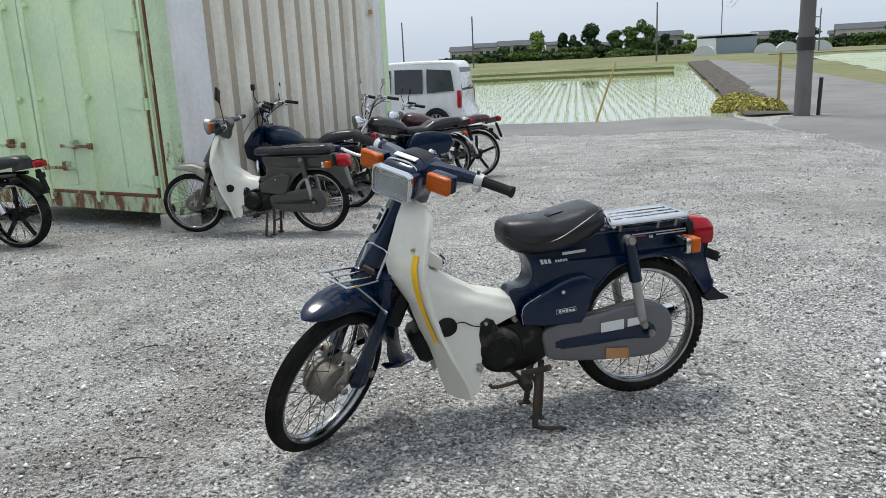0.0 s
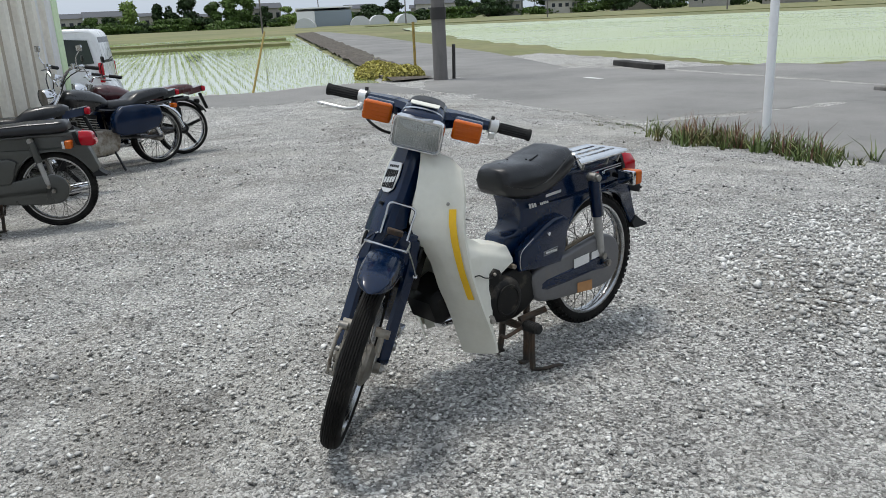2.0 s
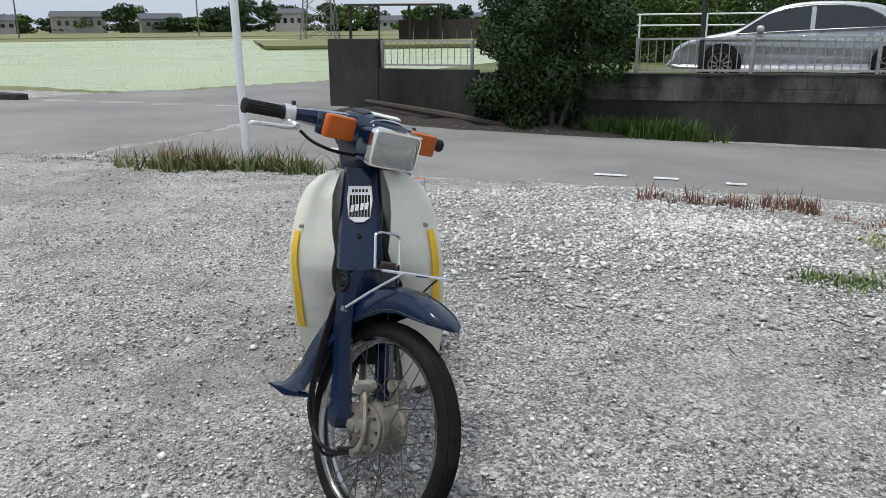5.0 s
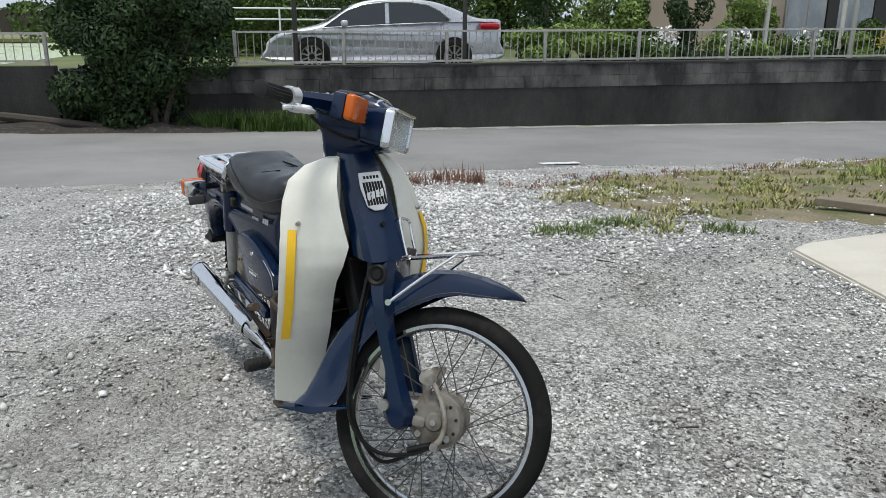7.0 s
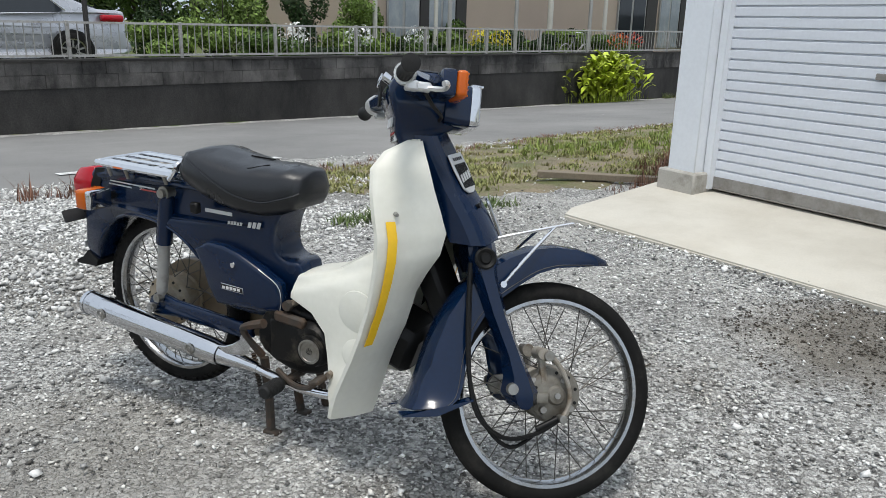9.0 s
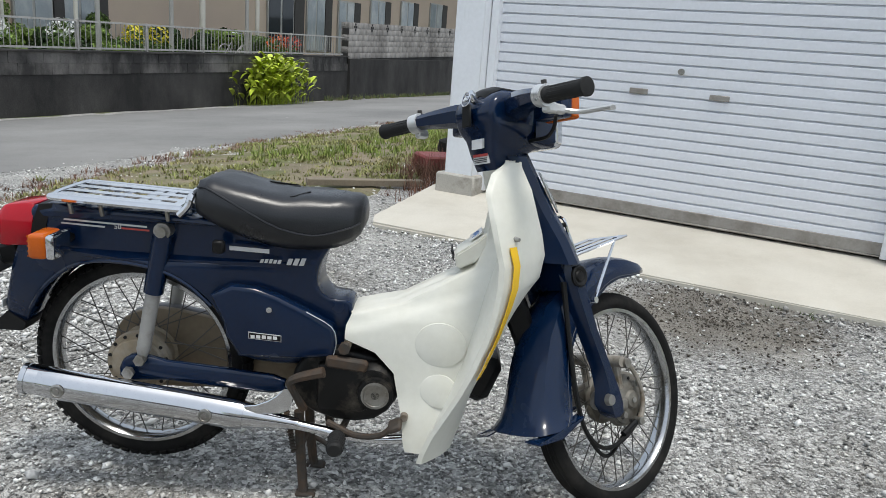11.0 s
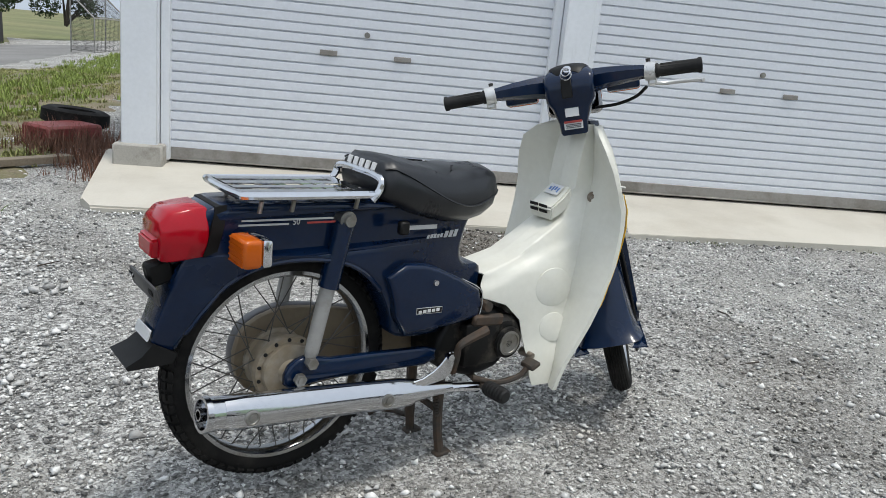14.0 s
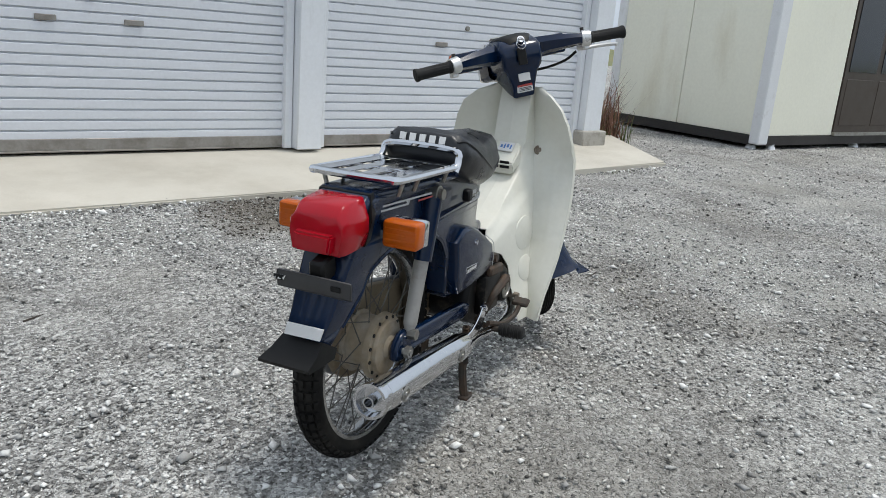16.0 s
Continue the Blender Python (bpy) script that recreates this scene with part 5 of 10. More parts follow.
for x in (-0.5, 0.52):
    bm = bmesh.new()
    tube(bm, [(x + 0.31 * math.cos(a * math.pi / 10), 0, 0.32 + 0.31 * math.sin(a * math.pi / 10)) for a in range(20)], 0.016, 6, closed=True, smooth=False)
    for a in range(8):
        cyl(bm, (x, 0, 0.32), (x + 0.3 * math.cos(a * math.pi / 4), 0, 0.32 + 0.3 * math.sin(a * math.pi / 4)), 0.003, seg=4)
    part("wheel", bm, RAIL, bp)
bm = bmesh.new()
for q in ([(-0.5, 0, 0.32), (-0.15, 0, 0.72), (-0.05, 0, 0.3), (-0.5, 0, 0.32)], [(-0.05, 0, 0.3), (0.35, 0, 0.62)], [(0.52, 0, 0.32), (0.36, 0, 0.7), (0.32, 0, 0.95)], [(-0.15, 0, 0.72), (-0.18, 0, 0.85)]):
    tube(bm, q, 0.016, 6, smooth=False)
part("frame", bm, WINDOW_FRAME, bp)
bm = bmesh.new()
tube(bm, [(0.2, -0.26, 0.98), (0.33, -0.1, 0.97), (0.33, 0.1, 0.97), (0.2, 0.26, 0.98)], 0.013, 6)
part("handlebar", bm, CHROME, bp)
bm = bmesh.new()
box(bm, (-0.2, 0, 0.87), (0.26, 0.15, 0.07), None, 0.03, 2)
part("saddle", bm, BLACK_PLASTIC, bp)

# ---- planting ----


def leaf_mesh(name, centres, radii, n, size, material, seed, flat=0.6, hollow=0.55):
    """Many small leaf blades scattered through lobes."""
    rng = np.random.default_rng(seed)
    tot = sum(r[0] * r[1] * r[2] for r in radii)
    V, F = [], []
    for c, r in zip(centres, radii):
        k = int(n * (r[0] * r[1] * r[2]) / tot)
        v = rng.normal(size=(k, 3))
        v /= np.linalg.norm(v, axis=1)[:, None]
        d = hollow + (1 - hollow) * rng.random(k) ** 0.6
        p = np.array(c) + v * d[:, None] * np.array(r)
        nrm = v + rng.normal(size=(k, 3)) * flat
        nrm /= np.linalg.norm(nrm, axis=1)[:, None]
        t = np.cross(nrm, rng.normal(size=(k, 3)))
        t /= np.linalg.norm(t, axis=1)[:, None]
        b = np.cross(nrm, t)
        s = size * rng.uniform(0.6, 1.4, k)[:, None]
        quad = np.stack([p - t * s, p + b * s * 0.45, p + t * s, p - b * s * 0.45], 1)
        o = len(V) * 4 if False else sum(len(x) for x in V)
        V.append(quad.reshape(-1, 3))
        i = np.arange(k)[:, None] * 4 + o
        F.append(np.concatenate([i + np.array([[0, 1, 2]]), i + np.array([[0, 2, 3]])]))
    return raw_mesh(name, np.concatenate(V), np.concatenate(F), material)


def shrub(label, cat, name, base, lobes, n, size, material, seed, trunk=0.06):
    t = thing(name, label, cat)
    bm = bmesh.new()
    for c, r in lobes[:6]:
        tube(bm, [base, ((base[0] * 0.6 + c[0] * 0.4), (base[1] * 0.6 + c[1] * 0.4), base[2] + (c[2] - base[2]) * 0.5), c], trunk, 6, 3, radii=(trunk, trunk * 0.6, trunk * 0.2))
    part("trunk", bm, BARK, t)
    cr = leaf_mesh("crown", [c for c, r in lobes], [r for c, r in lobes], n, size, material, seed)
    cr.parent = t
    return t


random.seed(4)
p = at_wall(0.55, 4.85)
lobes = []
for i in range(26):
    du, ds = random.uniform(-1.15, 1.15), random.uniform(-0.45, 0.35)
    z = random.uniform(-0.55, 1.75)
    q = at_wall(0.5 + ds, 4.85 + du * (1.1 if z < 1 else 0.9))
    lobes.append(((q.x, q.y, z), (random.uniform(0.4, 0.62),) * 2 + (random.uniform(0.35, 0.6),)))
shrub("large dark evergreen bush growing over the wall", "bush", "evergreen_bush", (p.x, p.y, -0.95), lobes, 48000, 0.045, LEAF_DARK, 1)
# broad bright clump at the wall's foot
p = at_wall(0.5, 24.6)
lobes = []
cl = thing("shell_ginger", "clump of tall bright yellow-green broad leaves", "plant")
V, F = [], []
rng = np.random.default_rng(8)
for i in range(460):
    u, s = 24.4 + rng.normal() * 0.55, 0.45 + rng.normal() * 0.2
    b0 = at_wall(s, u, -0.85)
    h = rng.uniform(0.12, 1.3) * (1 - 0.25 * abs(u - 24.4) / 1.5)
    a = rng.uniform(0, 6.28)
    d = Vector((math.cos(a), math.sin(a), 0))
    n = Vector((-d.y, d.x, 0))
    ln = rng.uniform(0.26, 0.4)
    tip0 = b0 + Vector((0, 0, h)) + d * 0.1
    pts = [tip0 - n * 0.01, tip0 + d * ln * 0.3 - n * 0.075 + Vector((0, 0, 0.14)), tip0 + d * ln * 0.3 + n * 0.075 + Vector((0, 0, 0.14)), tip0 + d * ln * 0.65 - n * 0.06 + Vector((0, 0, 0.2)),
           tip0 + d * ln * 0.65 + n * 0.06 + Vector((0, 0, 0.2)), tip0 + d * ln + Vector((0, 0, 0.16)), b0, b0 + n * 0.012]
    c = len(V)
    V += [tuple(v) for v in pts]
    F += [(c, c + 1, c + 2), (c + 1, c + 3, c + 4), (c + 1, c + 4, c + 2), (c + 3, c + 5, c + 4), (c + 6, c + 7, c)]
ob = raw_mesh("leaves", np.array(V), np.array(F), LEAF_BRIGHT)
ob.parent = cl
# garden shrubs
random.seed(9)
for i in range(44):
    u = 3.5 + i * 0.62 + random.uniform(-0.3, 0.3)
    back = u < 13 or i % 2
    s = random.uniform(-12, -8.5) if u < 13 else (random.uniform(-5.8, -4.8) if back else random.uniform(-4.4, -3.0))
    hgt = random.uniform(2.2, 3.8) if u < 13 else (random.uniform(1.6, 2.7) if back and u < 21 else random.uniform(0.5, 1.1))
    q = at_wall(s, u, 0)
    rad = random.uniform(0.5, 0.8) * (1 if u > 13 else 1.6)
    lobes = []
    for k in range(8):
        lobes.append(((q.x + random.uniform(-rad, rad) * 0.8, q.y + random.uniform(-rad, rad) * 0.8, 0.1 + hgt * random.uniform(0.12, 0.95)), (rad * random.uniform(0.4, 0.65),) * 2 + (hgt * random.uniform(0.16, 0.28),)))
    shrub("leafy garden shrub behind the railing", "shrub", "garden_shrub", (q.x, q.y, 0.05), lobes, 3600, 0.055, random.choice((LEAF_MID, LEAF_LIGHT, LEAF_DARK)), 20 + i, 0.03)
random.seed(52)
for i in range(15):
    u = -1.5 + i * 2.1 + random.uniform(-0.6, 0.6)
    q = at_wall(random.uniform(-19, -14.5), u, 0)
    hgt = random.uniform(3.2, 5.4)
    lobes = [((q.x + random.uniform(-1.5, 1.5), q.y + random.uniform(-1.5, 1.5), hgt * random.uniform(0.08, 0.95)), (random.uniform(0.7, 1.2),) * 2 + (random.uniform(0.5, 0.95),)) for k in range(12)]
    shrub("tall garden tree behind the parked car", "tree", "garden_tree", (q.x, q.y, 0.0), lobes, 4200, 0.12, (LEAF_MID, LEAF_DARK, LEAF_LIGHT)[i % 3], 160 + i, 0.1)
# flowers
for i, (u, col) in enumerate(((17.2, (0.7, 0.7, 0.68)), (21.2, (0.6, 0.5, 0.02)), (22.0, (0.6, 0.5, 0.02)), (28.2, (0.5, 0.06, 0.03)), (19.0, (0.7, 0.7, 0.68)), (27.4, (0.6, 0.12, 0.03)), (15.4, (0.7, 0.7, 0.68)))):
    fl = thing("garden_flower", "flowering garden plant behind the railing", "flower", "garden flowers")
    q = at_wall(-1.6, u, 0)
    ob = leaf_mesh("petals", [(q.x, q.y, 0.85)], [(0.34, 0.34, 0.3)], 150, 0.045, pbr("petal", col, 0.6), 60 + i)
    tagged(ob, "small loose petals", kind="stuff")
    ob.parent = fl
    ob = leaf_mesh("leaves", [(q.x, q.y, 0.45)], [(0.35, 0.35, 0.4)], 400, 0.06, LEAF_MID, 70 + i)
    ob.parent = fl


DRY_GRASS = pbr("dry_verge_grass", (0.29, 0.26, 0.12), 0.9, var=0.2, per="island", spread=0.5, placed=True, other=(0.22, 0.25, 0.08), other_amt=0.5, other_scale=1.4, other_sharp=0.12)
WEED_GREEN = pbr("grey_green_weed", (0.13, 0.18, 0.06), 0.8, var=0.2, per="island", spread=0.45)
LEAF_GRASS = pbr("short_green_grass", (0.2, 0.26, 0.055), 0.8, var=0.2, per="island", spread=0.45)


def blades(name, label, pts, n, hmin, hmax, material, seed, spread=0.3, width=0.006, lean=0.5, lift=-0.01):
    """Grass and weeds round the given points of the land."""
    rng = np.random.default_rng(seed)
    V, F = [], []
    for i in range(n):
        if i % 16 == 0:
            cx, cy = pts[rng.integers(len(pts))]
            cx += rng.normal() * spread
            cy += rng.normal() * spread
            tall = rng.uniform(0.5, 1.15)
        x, y = cx + rng.normal() * 0.035, cy + rng.normal() * 0.035
        z = height(x, y) + lift
        h = rng.uniform(hmin, hmax) * tall
        a = rng.uniform(0, 6.28)
        ln = rng.uniform(0, lean) * h
        w = width * rng.uniform(0.6, 1.5)
        dx, dy = math.cos(a), math.sin(a)
        c = len(V)
        V += [(x - dy * w, y + dx * w, z), (x + dy * w, y - dx * w, z), (x + dx * ln * 0.4 + dy * w * 0.7, y + dy * ln * 0.4 - dx * w * 0.7, z + h * 0.6),
              (x + dx * ln * 0.4 - dy * w * 0.7, y + dy * ln * 0.4 + dx * w * 0.7, z + h * 0.6), (x + dx * ln, y + dy * ln, z + h)]
        F += [(c, c + 1, c + 2), (c, c + 2, c + 3), (c + 3, c + 2, c + 4)]
    return tagged(raw_mesh(name, np.array(V), np.array(F), material), label, "weeds", kind="stuff")


verge = [xy(at_wall(random.uniform(max(7.4, 8.6 - (k - 9) * 0.25), 10.6), k)) for k in np.arange(9.2, 24, 0.06)]
blades("verge_grass", "rough low grass and weeds on the verge beside the lane", verge, 36000, 0.012, 0.055, DRY_GRASS, 1, 0.14, 0.006, 1.5, 0.008)
blades("verge_grass", "patches of short green grass on the verge", [xy(at_wall(9.4 + 0.4 * math.sin(u * 2.3), u)) for u in np.arange(12.5, 34, 0.1)], 18000, 0.03, 0.12, LEAF_GRASS, 2, 0.42, 0.006, 1.1, 0.008)
blades("verge_grass", "tall reddish dock behind the stone heap", [(-3.62 + 0.2 * k, 2.1 + 0.5 * k) for k in range(3)], 700, 0.04, 0.2, WEED_RED, 45, 0.12, 0.004, 1.0)
blades("verge_grass", "reddish dock and weeds along the lane's edge", [xy(at_wall(max(7.4, 8.5 - (u - 9) * 0.22) + 0.12 * math.sin(u * 3), u)) for u in np.arange(9.0, 24, 0.1)], 6500, 0.01, 0.075, WEED_RED, 3, 0.18, 0.004, 1.8)
blades("post_weeds", "tuft of weeds round the white post", [(-5.7, -1.95), (-5.66, -2.5), (-5.7, -2.9), (-5.5, -1.4)], 1700, 0.03, 0.27, WEED, 4, 0.24, 0.008, 1.9)
blades("post_weeds", "reddish brown dock standing among the weeds by the post", [(-5.7, -1.95), (-5.66, -2.5), (-5.7, -2.9), (-5.6, -1.7)], 450, 0.05, 0.36, WEED_RED, 44, 0.2, 0.006, 0.9)
blades("post_weeds", "thin low grass strip at the road's edge", [(-6.3 - k * 0.06, -3.0 - k * 0.2) for k in range(9)], 700, 0.015, 0.06, WEED, 5, 0.22, 0.004, 1.0)
blades("gravel_weeds", "small weeds sprouting in the gravel", [(-0.85, 2.15), (-0.8, 2.28), (-0.76, 2.4), (-0.84, 2.6), (-0.8, 2.75), (-0.3, 3.1)], 1100, 0.02, 0.085, WEED_GREEN, 6, 0.07, 0.005, 1.6)
blades("wall_grass", "long grass at the foot of the wall beside the bush", [xy(at_wall(0.5, u)) for u in np.arange(5.6, 7.4, 0.1)], 4200, 0.15, 0.42, LEAF_MID, 7, 0.18, 0.008, 0.9)
blades("pillar_weeds", "dry reddish weeds at the garage pillar's foot", [(0.62, 4.2), (0.5, 4.35), (0.55, 4.0)], 420, 0.04, 0.2, WEED_RED, 8, 0.12, 0.003, 0.9)
blades("slab_weeds", "sparse weeds along the slab's edge", [xy(at_garage(a, 1.15 - a * 0.04, 0)) for a in np.arange(0.1, 6, 0.15)], 400, 0.01, 0.035, WEED, 9, 0.04, 0.003, 1.0)
blades("wall_weeds", "thin grass and moss along the far wall's foot", [xy(at_wall(0.35, u)) for u in np.arange(27, 54, 0.15)], 5000, 0.05, 0.22, WEED, 29, 0.14, 0.006, 0.8)
random.seed(31)
for i, (s, u) in enumerate(((-3.0, 59), (-5.0, 61), (-2.0, 62.5), (-4.0, 65), (1.0, 68))):
    q = at_wall(s, u, 0)
    lobes = [((q.x + random.uniform(-1.4, 1.4), q.y + random.uniform(-1.4, 1.4), random.uniform(1.2, 5.0)), (random.uniform(0.8, 1.3),) * 2 + (random.uniform(0.7, 1.1),)) for k in range(10)]
    shrub("dark leafy garden tree beyond the block wall", "tree", "garden_tree", (q.x, q.y, 0.0), lobes, 4200, 0.13, LEAF_DARK, 130 + i, 0.12)
# straw heaps on the bank
for x, y, r in ((-12.5, -17.3, 0.75), (-12.0, -15.6, 0.6), (-13.2, -18.6, 0.6)):
    ht = thing("straw_heap", "heap of yellow-green straw on the bank", "straw", "straw heaps")
    ob = leaf_mesh("straw", [(x, y, -0.45), (x + r * 0.5, y - r * 0.3, -0.47)], [(r, r * 0.8, 0.4), (r * 0.6, r * 0.6, 0.28)], 5200, 0.055, STRAW, int(-x * 10), 0.9, 0.75)
    ob.parent = ht
# dark bank beside the branch road
bm = bmesh.new()
sheet(bm, [(-10.6, -14.5), (-11.8, -14.2), (-63, -98.5), (-54, -89)], 0.05, 1.2)
for v in bm.verts:
    v.co.z += 0.14 * noise.noise((v.co.x * 0.8, v.co.y * 0.8, 0))
tagged(mesh_object("field_bank", bm, SOIL), "dark bare soil bank beside the paddy", "bank", kind="structure")
# dirt, culvert slabs at the junction
bm = bmesh.new()
sheet(bm, [xy(at_wall(0.0, 0.0)), xy(at_wall(1.9, 0.5)), xy(at_wall(1.3, 6.2)), xy(at_wall(0.0, 6.6))], 0.0, 0.2)
for v in bm.verts:
    s, u = to_wall(v.co.x, v.co.y)
    edge_s = min(max((1.9 - 0.1 * u - s) / 0.5, 0), 1) * min(max(u / 0.4, 0), 1) * min(max((6.5 - u) / 0.6, 0), 1)
    v.co.z += -0.03 + edge_s * (0.13 + 0.1 * noise.noise((v.co.x * 1.6, v.co.y * 1.6, 5)) + 0.03 * noise.noise((v.co.x * 6, v.co.y * 6, 5)))
LITTER = pbr("leaf_litter", (0.04, 0.034, 0.027), 0.95, var=0.5, scale=7, fine=60, bump=1.0, dist=0.04, other=(0.11, 0.095, 0.075), other_amt=0.4, other_scale=14, other_sharp=0.05)
tagged(mesh_object("roadside_dirt", bm, LITTER), "dark dirt and leaf litter at the wall's foot", "soil", kind="structure")
cv = thing("culvert_slab", "weathered concrete culvert slab by the lane", "slab", "culvert slabs")
bm = bmesh.new()
a, b2 = Vector((-13.0, -3.5, -0.72)), Vector((-12.3, -2.0, -0.72))
dd = (b2 - a).normalized()
nn = Vector((-dd.y, dd.x, 0))
slab_poly(bm, [a, b2, b2 + nn * 0.8, a + nn * 0.8], (0, 0, 0.4))
bmesh.ops.bevel(bm, geom=bm.edges[:], offset=0.02, segments=1, affect="EDGES")
part("slab", bm, BLOCK2, cv, smooth=False)
cv = thing("culvert_slab", "low concrete channel wall at the far paddy's edge", "slab", "culvert slabs")
bm = bmesh.new()
box(bm, (-16.8, -11.1, -0.42), (0.35, 2.6, 0.3), Matrix.Rotation(radians(-30), 3, "Z"), 0.02)
part("slab", bm, WALL_LOW, cv)
lg = thing("fallen_log", "grey fallen branch lying in the dirt", "log")
bm = bmesh.new()
tube(bm, [at_wall(0.7, 1.0, -0.2), at_wall(0.6, 2.6, -0.42), at_wall(0.75, 4.0, -0.58)], 0.07, 8, 5, radii=(0.05, 0.08, 0.06))
part("branch", bm, BARK, lg)
tr = thing("tyre_pile", "old tyre lying on a red crate in the weeds", "tyre")
bm = bmesh.new()
lathe(bm, [(-0.06, 0.16), (-0.075, 0.23), (-0.05, 0.28), (0.05, 0.28), (0.075, 0.23), (0.06, 0.16)], (0.82, 5.97, 0.14), (0.1, 0, 1), 28, closed=True)
part("old_tyre", bm, RUBBER, tr)
bm = bmesh.new()
box(bm, (0.62, 5.5, 0.03), (0.5, 0.36, 0.22), Matrix.Rotation(0.4, 3, "Z"), 0.02)
part("crate", bm, pbr("faded_red_plastic", (0.23, 0.045, 0.04), 0.6, var=0.2), tr, "faded red plastic crate")
blades("crate_weeds", "reddish dry weeds round the old crate", [(0.55, 5.1), (0.7, 4.7), (0.85, 5.2), (0.65, 5.6), (0.45, 5.4)], 2200, 0.05, 0.24, WEED_RED, 18, 0.12, 0.003, 0.9)
pk = thing("timber_plank", "loose weathered plank lying in the weeds", "plank")
bm = bmesh.new()
box(bm, (0.02, 4.35, 0.02), (0.95, 0.09, 0.05), Matrix.Rotation(0.34, 3, "Z"), 0.004)
part("plank", bm, WOOD, pk)
sw = thing("wall_side", "plain pale wall closing the gap beside the garage", "wall", kind="structure")
bm = bmesh.new()
box(bm, at_garage(8.6, -5.2, 0.9), (5.0, 0.12, 2.2), GROT, 0.01)
part("wall", bm, VERANDA, sw, smooth=False)
p = at_garage(6.5, -0.6, 0)
blades("dead_plants", "brown dead bush between the garage and the hut", [(p.x, p.y), (p.x + 0.4, p.y + 0.1), (p.x + 0.8, p.y + 0.25)], 1800, 0.2, 0.75, WEED_RED, 46, 0.18, 0.005, 0.8)
blades("dead_plants", "dry stalks and weeds beside the garage pillar", [(p.x, p.y), (p.x + 0.4, p.y + 0.1), (p.x + 0.9, p.y + 0.3)], 1400, 0.1, 0.5, WEED, 19, 0.2, 0.004)

cg = thing("wire_cage", "grey steel framed wire mesh cage beside the lane", "cage", at=Matrix.Translation((6.9, 30.4, -0.42)) @ Matrix.Rotation(0.5, 4, "Z"))
corner = [(-0.8, -0.6), (0.8, -0.6), (0.8, 0.6), (-0.8, 0.6)]
for x, y in corner:
    bm = bmesh.new()
    cyl(bm, (x, y, 0), (x, y, 1.3 if y < 0 else 2.1), 0.025, seg=6)
    part("upright", bm, RAIL, cg)
for (xa, ya), (xb, yb) in zip(corner, corner[1:] + corner[:1]):
    for z in (0.1, 1.3):
        bm = bmesh.new()
        cyl(bm, (xa, ya, z if z < 1 or ya < 0 else 2.1), (xb, yb, z if z < 1 or yb < 0 else 2.1), 0.025, seg=6)
        part("cross_rail", bm, RAIL, cg)
V, F = [], []
for k in range(27):
    f = k / 26
    for a, b2 in (((-0.8 + 1.6 * f, -0.6, 0.1), (-0.8 + 1.6 * f, -0.6, 1.3)), ((-0.8 + 1.6 * f, -0.6, 1.3), (-0.8 + 1.6 * f, 0.6, 2.1)), ((-0.8, -0.6 + 1.2 * f, 0.1), (-0.8, -0.6 + 1.2 * f, 1.3 + 0.8 * f)),
                  ((-0.8, -0.6, 0.1 + 1.2 * f), (0.8, -0.6, 0.1 + 1.2 * f)), ((-0.8, -0.6 + 1.2 * f, 1.3 + 0.8 * f), (0.8, -0.6 + 1.2 * f, 1.3 + 0.8 * f)), ((-0.8, -0.6, 0.1 + 1.2 * f), (-0.8, 0.6, 0.1 + 1.2 * f))):
        a, b2 = Vector(a), Vector(b2)
        n = (b2 - a).cross(Vector((0.3, 0.9, 0.31))).normalized() * 0.004
        m = (b2 - a).cross(n).normalized() * 0.004
        c = len(V)
        V += [tuple(q) for q in (a - n, a + n, a + m, b2 - n, b2 + n, b2 + m)]
        F += [(c, c + 1, c + 4), (c, c + 4, c + 3), (c + 1, c + 2, c + 5), (c + 1, c + 5, c + 4), (c + 2, c, c + 3), (c + 2, c + 3, c + 5)]
ob = raw_mesh("wire_mesh", np.array(V), np.array(F), DARK_STEEL)
ob.parent = cg
tagged(ob, "dark wire mesh", kind="stuff")

# ---- distance ----


def far_house(x, y, w, d, h, rot, wallm, label="far house with grey tiled roof"):
    t = thing("far_house", label, "house", "distant houses", at=Matrix.Translation((x, y, -0.5)) @ Matrix.Rotation(rot, 4, "Z"))
    bm = bmesh.new()
    box(bm, (0, 0, h / 2), (w, d, h))
    part("wall", bm, wallm, t, smooth=False)
    bm = bmesh.new()
    e = 0.6
    loft(bm, [[(-w / 2 - e, -d / 2 - e, h), (-w / 2 - e, d / 2 + e, h), (-w / 2 - e, 0, h + d * 0.3)], [(w / 2 + e, -d / 2 - e, h), (w / 2 + e, d / 2 + e, h), (w / 2 + e, 0, h + d * 0.3)]])
    part("roof", bm, TILE_ROOF, t, smooth=False)
    k = -w / 2 + 1.2
    while k < w / 2 - 0.8:
        for s in (-1, 1):
            bm = bmesh.new()
            box(bm, (k, s * (d / 2 + 0.02), h * 0.62), (1.3, 0.06, h * 0.28))
            part("window", bm, DARK_GLASS, t, smooth=False)
        k += 2.6
    return t


EYE = Vector((1.35, 2.57, 0))


def polar(deg, dist):
    return EYE.x + dist * math.cos(radians(deg + 0.7)), EYE.y + dist * math.sin(radians(deg + 0.7))


